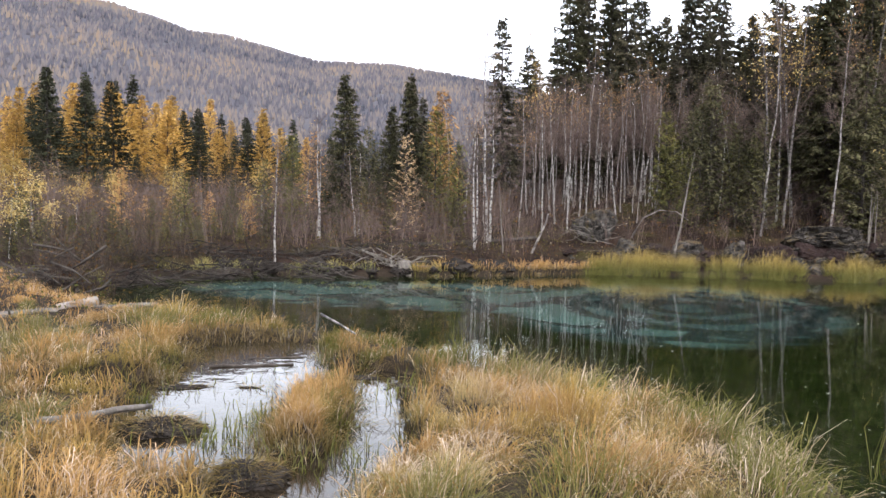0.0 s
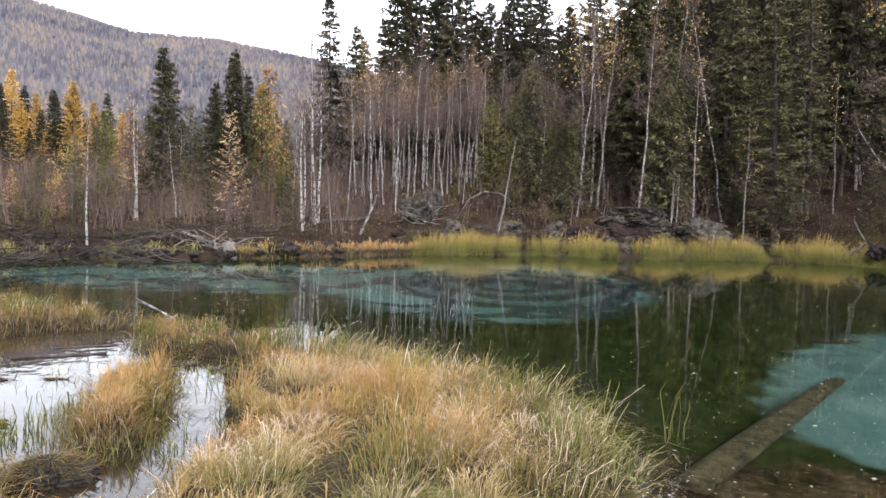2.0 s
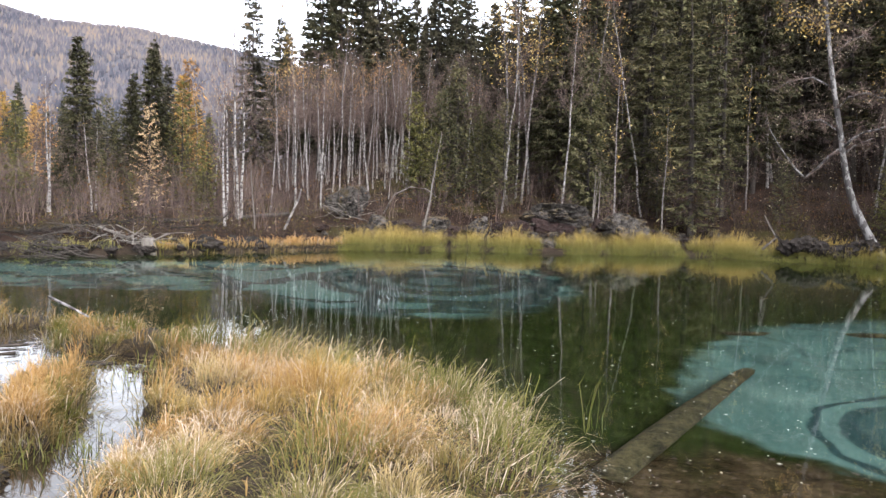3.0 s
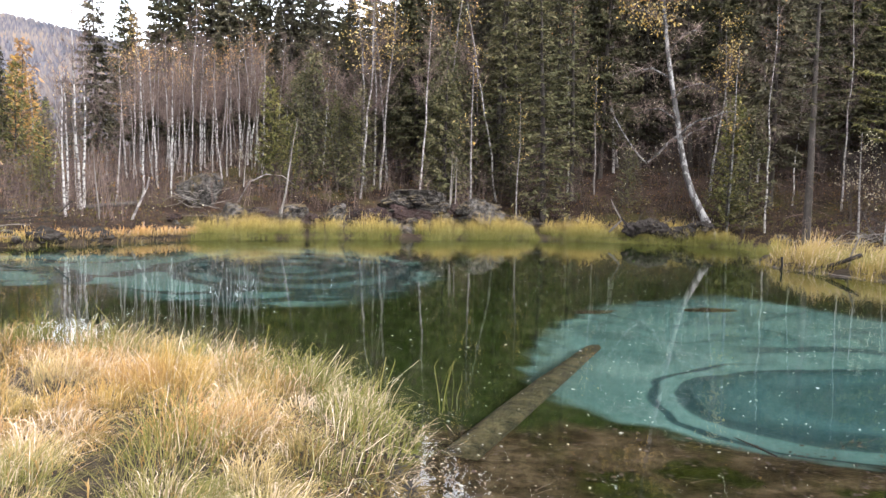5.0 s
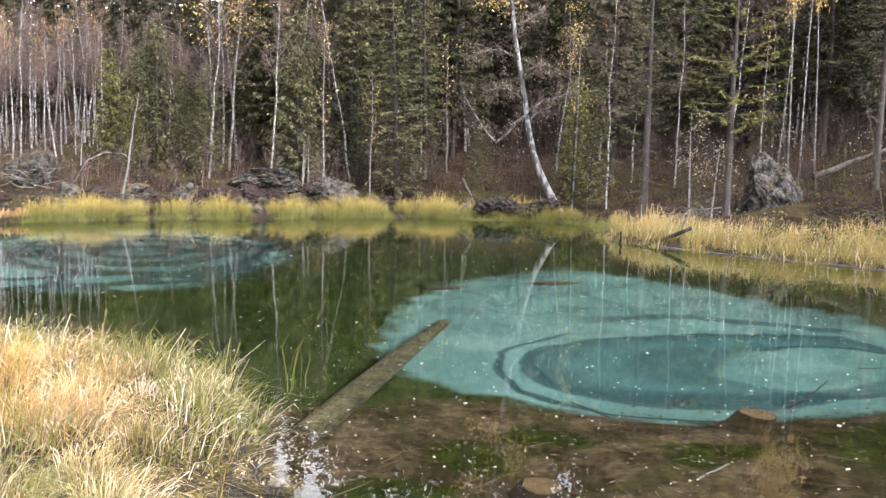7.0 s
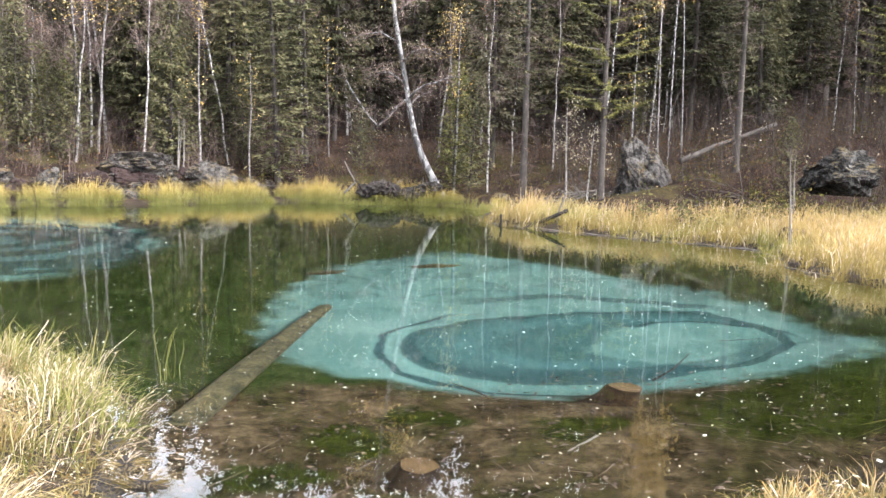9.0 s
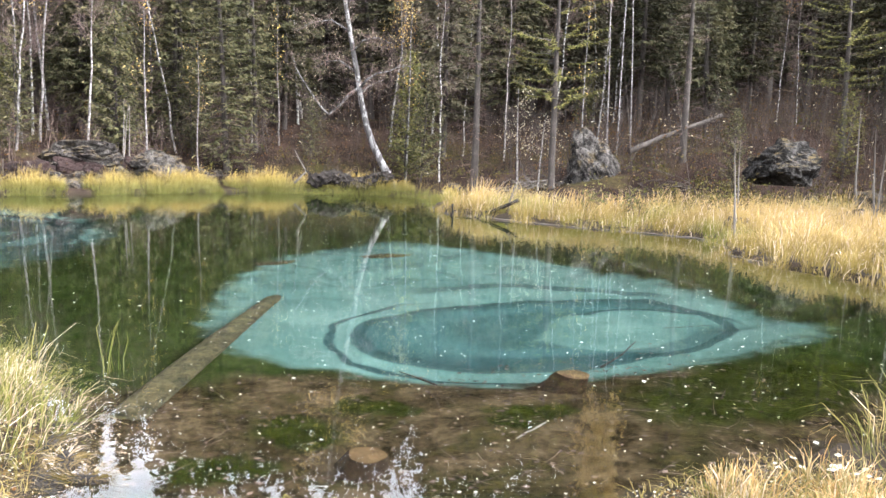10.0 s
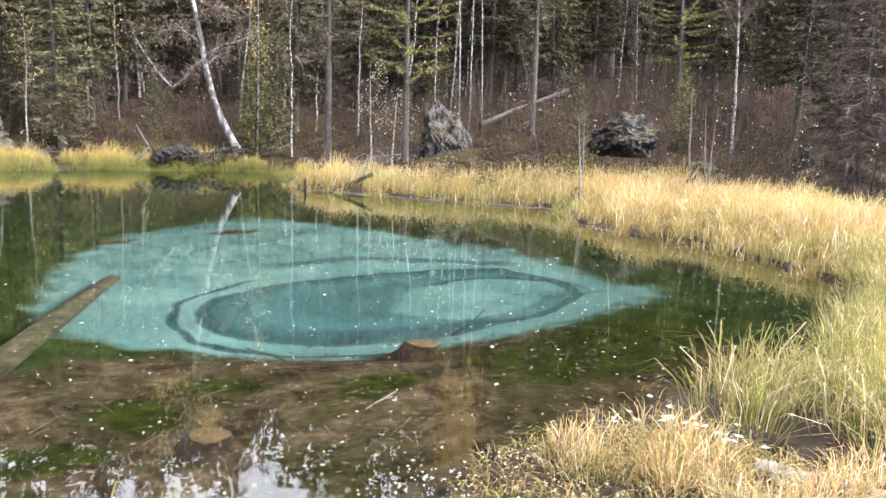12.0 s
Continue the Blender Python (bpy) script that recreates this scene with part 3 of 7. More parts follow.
def shore_curve():
    """The shoreline as a smooth closed line."""
    P = np.array(SHORE)
    n = len(P)
    out = []
    for i in range(n):
        a, b, c, d = P[i - 1], P[i], P[(i + 1) % n], P[(i + 2) % n]
        for t in (0.0, 0.25, 0.5, 0.75):
            out.append(0.5 * (2 * b + (c - a) * t + (2 * a - 5 * b + 4 * c - d) * t * t + (3 * b - a - 3 * c + d) * t ** 3))
    return np.array(out)


LINE = shore_curve()


def shore_distance(x, y):
    """Metres from the shoreline, negative over the lake."""
    x, y = np.asarray(x, float).ravel(), np.asarray(y, float).ravel()
    best = np.full(len(x), 1e9)
    inside = np.zeros(len(x), bool)
    for (ax, ay), (bx, by) in zip(LINE, np.roll(LINE, -1, 0)):
        dx, dy = bx - ax, by - ay
        t = np.clip(((x - ax) * dx + (y - ay) * dy) / (dx * dx + dy * dy + 1e-9), 0, 1)
        best = np.minimum(best, np.hypot(x - ax - t * dx, y - ay - t * dy))
        cross = ((ay > y) != (by > y)) & (x < (bx - ax) * (y - ay) / (by - ay + 1e-12) + ax)
        inside ^= cross
    return np.where(inside, -best, best)


def smooth(v, lo, hi):
    t = np.clip((v - lo) / (hi - lo), 0, 1)
    return t * t * (3 - 2 * t)


def blob(x, y, cx, cy, a, b, turn=0.0):
    c, s = math.cos(radians(turn)), math.sin(radians(turn))
    u, v = (x - cx) * c + (y - cy) * s, -(x - cx) * s + (y - cy) * c
    return np.hypot(u / a, v / b)


POOLS = [(-5.75, 9.25, 0.85, 1.0, 30), (-4.95, 7.9, 0.95, 1.35, 28), (-4.3, 6.1, 0.62, 1.45, 25), (-3.85, 8.35, 0.85, 0.5, -15), (-3.15, 7.45, 0.34, 0.8, 25), (-2.68, 6.0, 0.33, 0.95, 25), (-2.7, 4.75, 0.46, 0.9, 25),
         (-5.75, 6.75, 0.85, 0.5, 35), (-3.45, 5.25, 0.3, 0.35, 0), (4.45, 2.5, 0.15, 0.62, 4)]


def pool_mask(x, y):
    m = np.full(np.shape(x), 9.0)
    for p in POOLS:
        m = np.minimum(m, blob(x, y, *p))
    return m + 0.10 * fbm(x, y, 0.28, 4)


RIDGE_AZ = [-180, -60, -47, -41, -36.5, -34, -28, -23, -19, -16, -10, 0, 20, 60, 90, 180]
RIDGE_EL = [4, 12.6, 12.0, 11.4, 10.2, 10.0, 8.7, 8.7, 8.2, 7.7, 6.5, 5.0, 4, 4, 4, 4]


def ground_height(x, y):
    x, y = np.asarray(x, float), np.asarray(y, float)
    shp = x.shape
    x, y = x.ravel(), y.ravel()
    s = shore_distance(x, y)
    r = np.hypot(x, y)
    az = np.degrees(np.arctan2(x, y))
    # bank: wet marsh near the camera and on the left, hillside beyond the lake
    marsh = smooth(13.5 - y - 0.25 * np.abs(x + 4), 0, 3) * (x < 3)
    hill = smooth(az, -20, -4) * smooth(y + 0.6 * x, 12, 22)
    so = np.maximum(s, 0)
    steep = 0.10 + np.where(so < 3, 0.14 * so, 0.42 + 0.24 * (so - 3))
    steep = np.where(so > 12, 2.68 + 0.10 * (so - 12), steep)
    flat = 0.12 + 0.35 * smooth(so, 0.0, 2.0) + 0.045 * np.minimum(so, 60)
    meadow = 0.06 + 0.10 * smooth(so, 0, 2) + 0.02 * np.minimum(so, 3) + 0.13 * np.maximum(so - 4.5, 0) * (so < 16) + 1.5 * (so >= 16)
    land = hill * steep + (1 - hill) * flat
    gx = smooth(x, 9.5, 11.5) * smooth(19 - y, 0, 3) * smooth(y, 2, 4)
    land = land * (1 - gx) + meadow * gx
    near = 0.05 + 0.12 * smooth(so, 0, 1.5) + 0.05 * fbm(x, y, 0.5, 2)
    front = smooth(9 - y, 0, 4) * (x > -3) * (x < 12) * smooth(r, 30, 8)
    land = land * (1 - front) + (near + 0.10 * smooth(so, 1, 3)) * front
    land = land * (1 - marsh) + near * marsh
    land += 0.10 * fbm(x, y, 1.6, 7) * smooth(so, 0.8, 4) * (1 - marsh)
    pm = pool_mask(x, y)
    wet = (1 - smooth(pm, 1.0, 1.35)) * (s > 0)
    land = land * (1 - wet) - 0.07 * wet
    # lake bed: shelf, basins
    si = np.maximum(-s, 0)
    bed = -0.10 - 0.16 * np.minimum(si, 1.2) - 0.11 * np.minimum(np.maximum(si - 1.2, 0), 3)
    for q in ((5.55, 8.5, 3.7, 3.3, 0), (7.0, 12.4, 2.7, 4.1, 0), (8.5, 7.3, 1.85, 0.9, -20), (-1.2, 18.6, 3.9, 5.9, 0), (-6.6, 18.3, 6.4, 3.2, 12)):
        bed -= 0.38 * (1 - smooth(blob(x, y, *q), 0.75, 1.1))
    bed = np.maximum(bed, -1.05)
    bed += 0.03 * fbm(x, y, 0.35, 9) * smooth(si, 0.2, 1)
    z = np.where(s > 0, land, bed)
    # distance: valley floor, then the wooded ridge
    el = np.interp(az, RIDGE_AZ, RIDGE_EL)
    top = 1500 * np.tan(np.radians(el))
    far = top * smooth(r, 330, 1500) * (1 - 0.25 * smooth(r, 1500, 2600)) * (1 + 0.05 * fbm(x, y, 130, 3) * smooth(1450 - r, 0, 300))
    rise = smooth(az, 1, 10) * smooth(118 - az, 0, 20) * smooth(r, 44, 130) * (r * 0.262 - 6.5)
    z = np.where(r > 90, z * (1 - smooth(r, 90, 260)) + smooth(r, 90, 260) * 6, z)
    z = np.maximum(z + far, z + rise)
    return z.reshape(shp)


def z_at(x, y):
    return float(ground_height(np.array([x]), np.array([y]))[0])


def build_ground():
    az = np.radians(np.concatenate([np.linspace(-58, 76, 330, endpoint=False), np.linspace(76, 302, 60, endpoint=False)]))
    r = np.concatenate([[0.3, 0.6, 0.9, 1.2], np.linspace(1.6, 16, 95), np.linspace(16.3, 45, 60), np.geomspace(46, 2800, 52)])
    R_, A_ = np.meshgrid(r, az, indexing="ij")
    X, Y = R_ * np.sin(A_), R_ * np.cos(A_)
    Z = ground_height(X, Y)
    n, k = X.shape
    i, j = np.meshgrid(np.arange(n - 1), np.arange(k), indexing="ij")
    a, b = i * k + j, i * k + (j + 1) % k
    F = np.stack([a, a + k, b + k, b], -1).reshape(-1, 4)
    mid = lambda M: (M[:-1] + M[1:] + np.roll(M, -1, 1)[:-1] + np.roll(M, -1, 1)[1:]).ravel() / 4
    mx_, my_, mz_ = mid(X), mid(Y), mid(Z)
    s = shore_distance(mx_, my_)
    wetm = (mx_ < 1.2) & (my_ < 14) & (my_ > -2) & (mx_ > -16)
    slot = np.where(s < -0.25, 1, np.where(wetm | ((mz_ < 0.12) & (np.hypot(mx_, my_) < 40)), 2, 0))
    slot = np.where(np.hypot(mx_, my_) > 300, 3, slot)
    g = Geo()
    V = np.stack([X, Y, Z], -1).reshape(-1, 3)
    V = np.vstack([V, [0, 0, z_at(0, 0)]])
    g.v.append(V)
    g.n = len(V)
    for q in (0, 1, 2, 3):
        fq = F[slot == q]
        g.f.append(fq)
        g.s.append(np.full(len(fq), q))
    g.f.append(np.array([[j, (j + 1) % k, n * k] for j in range(k)])[:, ::-1])
    g.s.append(np.full(k, 0))
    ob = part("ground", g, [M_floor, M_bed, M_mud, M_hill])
    return tagged(ob, "brown forest floor sinking into a clay-bottomed lake bed", "ground", kind="structure")


build_ground()

wg = Geo()
wa = np.linspace(0, 2 * np.pi, 96, endpoint=False)
wg.add(np.stack([26 * np.cos(wa) - 1, 22 * np.sin(wa) + 15, np.zeros(96)], -1), np.arange(96)[None, :])
pg = Geo()                                # marsh pools lie a finger above the lake
PX, PY = np.meshgrid(np.arange(-7.6, -1.6, 0.12), np.arange(3.2, 11.0, 0.12))
PX, PY = PX.ravel(), PY.ravel()
pk = (pool_mask(PX, PY) < 1.75) & (shore_distance(PX, PY) > 0.25)
PX, PY = PX[pk], PY[pk]
pv = np.stack([np.stack([PX + a_, PY + b_, np.full(len(PX), 0.012)], -1) for a_, b_ in ((-0.06, -0.06), (0.06, -0.06), (0.06, 0.06), (-0.06, 0.06))], 1).reshape(-1, 3)
pg.add(pv, np.arange(len(PX))[:, None] * 4 + np.array([0, 1, 2, 3]))
tagged(part("marsh_water", pg, M_pool, smooth=False), "ruffled peaty pools between the sedge tussocks", "water", kind="structure")
water = part("water", wg, M_water, smooth=False)
water.visible_shadow = False
tagged(water, "clear still lake water mirroring the forest", "water", kind="structure")


# ---------- trees ----------
def stem_line(h, rng, bend=0.02, n=9):
    t = np.linspace(0, 1, n)
    ox = np.cumsum(rng.normal(0, bend, n)) * h * 0.12
    oy = np.cumsum(rng.normal(0, bend, n)) * h * 0.12
    return np.stack([ox - ox[0], oy - oy[0], t * h], -1)


def at_height(line, z):
    return np.array([np.interp(z, line[:, 2], line[:, 0]), np.interp(z, line[:, 2], line[:, 1]), z])


def build_conifer(name, label, seed, h, spread, low, bark, needles, step=0.34, fan=7, droop=0.35, dense=1.0, width=0.072, trunk_r=0.13, shape=0.72, ragged=0.3, spray=0.36, dead=34, rise=0.0, fill=0.8):
    """A conifer: tapered trunk, dead lower limbs and whorls of needle sprays."""
    rng = np.random.default_rng(seed)
    ob = thing(name, 0, 0, 0, label, "tree")
    line = stem_line(h, rng, 0.012)
    g = Geo()
    tube(g, np.vstack([[0, 0, -0.5], line]), np.concatenate([[trunk_r * 1.5], trunk_r * np.linspace(1.12, 0.06, len(line)) ** 0.85]), 8)
    part("trunk", g, bark, ob)
    gl, gn = Geo(), Geo()
    zs = np.arange(low * h, h * 0.985, step)
    for z in zs:
        u = (z - low * h) / (h * (1 - low))
        full = spread * (1 - u) ** shape * (0.55 + 0.45 * min(1, u * 5 + 0.25))
        k = max(3, int(rng.normal(fan, 1)))
        for a in rng.uniform(0, 2 * np.pi) + np.arange(k) * 2 * np.pi / k + rng.normal(0, 0.25, k):
            L = full * rng.uniform(1 - ragged, 1 + ragged * 0.4) + 0.12
            b = at_height(line, np.clip(z + rng.uniform(-0.75, 0.75) * step, 0.2, h))
            out = np.array([math.cos(a), math.sin(a), 0])
            tt = np.linspace(0, 1, 5)
            up = (rise + 0.30 * u) * tt - droop * (1 - 0.6 * u) * tt ** 1.3 + 0.16 * tt ** 3
            P = b + out * (tt * L)[:, None] + np.array([0, 0, 1.0]) * (up * L)[:, None]
            if L > 0.5:
                tube(gl, P[[0, 2, 4]], [0.012 + 0.008 * L, 0.010, 0.003], 3, cap=False)
            n = max(3, int(9 * dense * (0.35 + L / 1.6)))
            tpos = np.linspace(0.12, 1.0, n) ** 0.8
            base = np.stack([np.interp(tpos, tt, P[:, c]) for c in range(3)], -1)
            sidev = np.cross(out, [0, 0, 1.0])
            sg = np.where(np.arange(n) % 2 == 0, 1.0, -1.0) * rng.uniform(0.5, 1.1, n)
            sl = spray * (0.35 + 0.75 * (1 - tpos)) * (0.5 + 0.5 * min(1.0, L)) * rng.uniform(0.6, 1.25, n)
            dirs = out * 0.75 + sidev * sg[:, None] + np.array([0, 0, 1.0]) * rng.normal(-0.22, 0.22, n)[:, None]
            dirs /= np.linalg.norm(dirs, axis=1)[:, None]
            sprays(gn, base, base + dirs * sl[:, None], width * rng.uniform(0.7, 1.5, n), rng)
            m = int(n * fill)
            pick = base[rng.integers(0, n, m)]
            d2 = rng.normal(size=(m, 3)) * 0.4 + out * 0.6 - np.array([0, 0, 0.5])
            sprays(gn, pick, pick + d2 * spray * 0.55, width * rng.uniform(0.6, 1.2, m), rng)
    if gl.n:
        tagged(part("branchwork", gl, bark, ob), kind="stuff")
    tagged(part("crown", gn, needles, ob, smooth=False), kind="stuff")
    if dead:
        gd = Geo()
        for z in rng.uniform(0.05 * h, max(low, 0.12) * h * 1.6, dead):
            a = rng.uniform(0, 6.28)
            b = at_height(line, z)
            L = rng.uniform(0.4, 1.3) * min(1, spread / 1.3)
            e = b + np.array([math.cos(a) * L, math.sin(a) * L, -0.22 * L])
            tube(gd, [b, (b + e) / 2 + [0, 0, 0.05 * L], e], [0.014, 0.009, 0.003], 3, cap=False)
            k = 9
            p = b + (e - b) * rng.uniform(0.3, 1, k)[:, None]
            q = p + rng.normal(0, 0.22, (k, 3))
            ribbons(gd, p, (p + q) / 2, q, np.full(k, 0.013), rng)
        tagged(part("deadwood", gd, M_twig, ob), kind="stuff")
    return ob


def build_birch(name, label, seed, h, r, bark, low=0.45, limbs=16, reach=0.16, twigs=14, leaf=80, leaf_mat=None, leaf_size=0.07, bend=0.02, leaf_low=0.6, width=0.012, up=0.9):
    """A bare autumn birch: pale trunk, rising limbs, fine twigs, and the last leaves."""
    rng = np.random.default_rng(seed)
    ob = thing(name, 0, 0, 0, label, "tree")
    line = stem_line(h, rng, bend, 11)
    g = Geo()
    tube(g, np.vstack([[0, 0, -0.4], line]), np.concatenate([[r * 1.35], r * np.linspace(1.1, 0.08, len(line)) ** 0.8]), 7)
    part("trunk", g, bark, ob)
    gb, gt, gf = Geo(), Geo(), Geo()
    for z in np.sort(rng.uniform(low, 0.97, limbs)) * h:
        u = z / h
        a = rng.uniform(0, 6.28)
        L = h * reach * rng.uniform(0.5, 1.2) * (1.25 - u) / 0.6
        b = at_height(line, z)
        d = np.array([math.cos(a), math.sin(a), up * rng.uniform(0.7, 1.5)])
        d /= np.linalg.norm(d)
        c = b + d * L * 0.5 + rng.normal(0, 0.04, 3) * L
        e = b + d * L + np.array([0, 0, 0.12 * L])
        tube(gb, [b, c, e], [0.26 * r * (1.15 - u) + 0.003, 0.007, 0.003], 3, cap=False)
        n = max(4, int(twigs * (0.5 + L)))
        t = rng.uniform(0.15, 1, n)
        p = np.where((t < 0.5)[:, None], b + (c - b) * (2 * t)[:, None], c + (e - c) * (2 * t - 1)[:, None])
        q = p + (d * rng.uniform(0.05, 0.5, (n, 1)) + rng.normal(0, 0.30, (n, 3)) + np.array([0, 0, 0.10])) * (0.35 + 0.35 * L)
        m = (p + q) / 2 + rng.normal(0, 0.04, (n, 3))
        ribbons(gt, p, m, q, np.full(n, width), rng)
        p2 = m[rng.integers(0, n, n)]
        q2 = p2 + rng.normal(0, 0.22, (n, 3)) * (0.5 + 0.4 * L)
        ribbons(gt, p2, (p2 + q2) / 2, q2, np.full(n, width * 0.7), rng)
        if leaf and u > leaf_low:
            k = max(1, int(leaf / limbs * rng.uniform(0.3, 2.2)))
            src = np.vstack([q, q2])
            leaves(gf, src[rng.integers(0, len(src), k)] + rng.normal(0, 0.08, (k, 3)), leaf_size * rng.uniform(0.6, 1.3, k), rng)
    tagged(part("branchwork", gb, M_twig, ob), kind="stuff")
    tagged(part("twigwork", gt, M_twig, ob, smooth=False), kind="stuff")
    if gf.n:
        tagged(part("foliage", gf, leaf_mat or M_leaf, ob, smooth=False), kind="stuff")
    return ob


def plant(protos, spots, heights, group, rng, lean=1.5, thick=(0.9, 1.15)):
    """Sets trees of the given kinds at (x, y, top height): copies, then the originals."""
    todo = {}
    for k, (x, y, top) in enumerate(spots):
        todo.setdefault(k % len(protos), []).append((x, y, top))
    for k, rows in todo.items():
        ob, h0 = protos[k], heights[k]
        tagged(ob, group=group)
        poses = []
        for x, y, top in rows:
            zb = z_at(x, y)
            s = max(1.0, top - zb) / h0
            w = s ** 0.8 * rng.uniform(*thick)
            poses.append(pose(x, y, zb, rng.normal(0, lean), rng.normal(0, lean), rng.uniform(0, 360)) @ Matrix.Diagonal((w, w, s, 1)))
        for m in poses[1:]:
            copy_thing(ob, m)
        ob.matrix_basis = poses[0]


rng = np.random.default_rng(11)

spruces = [build_conifer("spruce_tree", "tall dark green spruce with grey trunk and drooping boughs", 20 + k, 14.0, sp, low, M_spruce_bark, mat_, step=st, droop=dr, dense=de, width=0.135, spray=0.48, ragged=0.4, shape=0.9, fill=1.8, dead=70)
           for k, (sp, low, mat_, st, dr, de) in enumerate([(2.1, 0.14, M_needle, 0.32, 0.35, 1.3), (1.7, 0.08, M_needle_dark, 0.31, 0.42, 1.3), (2.4, 0.22, M_needle, 0.34, 0.30, 1.3), (1.9, 0.16, M_needle_dark, 0.33, 0.45, 1.3)])]
plant(spruces, [
    (-14.7, 29.6, 7.2), (-13.5, 34.5, 7.9), (-15.7, 36.8, 6.8), (-11.3, 41.5, 11.9), (-8.5, 43.2, 14.6), (-8.0, 46.4, 16.4),
    (-6.8, 44.5, 14.8), (-5.4, 43.7, 14.8), (-4.9, 47.8, 14.4), (-2.4, 43.0, 14.6), (-1.7, 46.0, 14.3), (-9.9, 47.0, 12.0),
    (3.3, 35.9, 12.3), (4.6, 36.7, 13.1), (8.7, 38.1, 14.6), (11.8, 38.3, 13.7), (-13.4, 33.5, 7.5), (-13.9, 36.5, 7.2),
    (-14.5, 34.1, 6.1), (-15.0, 30.6, 6.9),
] + [
    (-4.1, 44.8, 11.8), (-3.4, 46.9, 12.8), (0.3, 40.0, 9.3), (-1.0, 42.0, 12.6), (-0.1, 44.0, 10.9), (0.8, 42.0, 11.5),
    (1.9, 40.0, 12.4), (2.7, 37.9, 12.7), (-9.0, 49.2, 15.7), (-6.7, 48.6, 15.0), (-11.1, 44.7, 11.0), (-11.1, 48.8, 11.1),
    (11.9, 37.1, 15.3), (14.6, 39.4, 16.6), (17.1, 36.2, 14.4), (16.3, 29.9, 13.5), (20.6, 32.0, 14.7), (24.4, 31.8, 15.4),
    (23.9, 27.0, 13.6), (27.5, 29.2, 15.4), (23.1, 22.4, 12.1), (27.4, 26.6, 11.9), (27.1, 24.1, 11.8), (27.7, 20.2, 11.7),
    (27.6, 18.6, 11.3), (31.3, 18.4, 12.0), (28.3, 15.6, 11.0), (22.7, 11.2, 8.7), (27.5, 32.0, 14.2), (27.6, 35.7, 15.3),
    (29.0, 32.0, 14.8), (34.9, 27.2, 14.4), (27.4, 13.1, 9.9), (22.3, 9.7, 7.7), (26.3, 10.6, 8.6),
], [14.0] * 4, "dark spruces of the lakeside forest", rng)

olive = [build_conifer("olive_spruce_tree", "olive green spruce with boughs down to the bank", 30 + k, 14.0, sp, low, M_spruce_bark, M_needle_olive, step=0.33, droop=0.36, dense=0.9, width=0.12, spray=0.44, ragged=0.45, shape=0.9, dead=60)
         for k, (sp, low) in enumerate([(1.75, 0.06), (1.4, 0.14)])]
plant(olive, [
    (3.5, 35.9, 13.3), (5.0, 37.7, 13.4), (6.8, 34.4, 13.1), (9.1, 33.8, 13.4), (6.5, 34.3, 11.5), (8.0, 37.1, 13.6),
    (7.8, 31.0, 10.2), (9.6, 33.6, 12.1), (4.5, 35.7, 11.0), (3.2, 36.8, 9.8),
], [14.0] * 2, "olive spruces of the far bank", rng)

young = [build_conifer("young_spruce_tree", "slender young green spruce among bare birches", 40 + k, 6.0, sp, 0.06, M_spruce_bark, mat_, step=0.25, fan=6, droop=0.1, dense=1.0, width=0.085, trunk_r=0.05, dead=0, spray=0.32, rise=0.2, fill=1.2)
         for k, (sp, mat_) in enumerate([(1.15, M_needle_olive), (0.95, M_needle_light)])]
plant(young, [
    (-16.9, 18.4, 1.7), (-17.7, 20.4, 1.9), (-15.5, 18.4, 1.2), (-17.5, 21.9, 1.8), (-18.1, 23.9, 2.2), (-16.3, 22.8, 1.2),
    (-17.3, 25.7, 2.0), (-15.8, 24.3, 1.2), (-16.1, 15.1, 1.3), (-15.0, 14.8, 1.2), (-14.3, 28.7, 2.5), (-12.9, 30.4, 2.4),
    (-15.6, 25.6, 1.6), (-18.7, 18.1, 1.8), (-18.7, 19.5, 1.6), (-18.1, 20.1, 1.2), (-18.4, 22.4, 1.5), (-18.4, 23.7, 1.2),
    (-18.4, 25.0, 1.7), (-18.2, 26.3, 1.3), (-16.2, 16.4, 0.9), (-16.5, 17.5, 0.7), (-15.9, 15.3, 0.8), (-16.3, 28.7, 2.7),
    (-14.8, 27.3, 2.1), (-10.8, 32.3, 2.9), (-12.7, 35.8, 3.8), (-2.6, 33.9, 5.9), (-1.7, 35.0, 6.2), (-13.9, 30.0, 2.8),
    (-15.6, 34.7, 5.0), (-22.2, 39.2, 5.7), (-26.2, 24.7, 2.5), (-24.3, 23.9, 2.7), (-26.4, 27.4, 1.9), (-2.5, 33.8, 5.4),
    (-1.4, 33.9, 6.3), (0.6, 34.9, 5.3), (4.2, 32.7, 6.2), (14.1, 28.8, 5.2), (5.3, 35.5, 7.0), (-0.2, 35.9, 5.6),
    (7.0, 33.2, 5.0), (22.2, 28.4, 5.1), (18.7, 16.9, 3.0), (22.9, 16.5, 3.7), (11.4, 32.0, 3.5),
    (-17.4, 16.6, 2.3), (-15.6, 15.6, 1.5), (-16.7, 22.5, 2.9), (-17.5, 21.9, 2.1), (-16.8, 29.6, 4.8), (-17.7, 26.7, 2.6),
    (-16.5, 17.5, 1.2), (-14.9, 32.8, 5.4), (-12.3, 33.9, 6.1), (-15.2, 21.1, 1.5), (-17.7, 29.0, 3.8), (-20.4, 31.0, 3.2), (-10.9, 33.0, 4.6),
    (-1.0, 34.0, 7.1), (-1.8, 33.0, 4.4), (-0.0, 34.0, 5.3), (-2.6, 33.9, 4.1), (0.9, 33.0, 5.6), (4.2, 33.8, 6.4), (4.2, 32.7, 7.5), (13.2, 27.0, 5.0), (13.7, 26.7, 4.8),
], [6.0] * 2, "young spruces under the trees", rng)

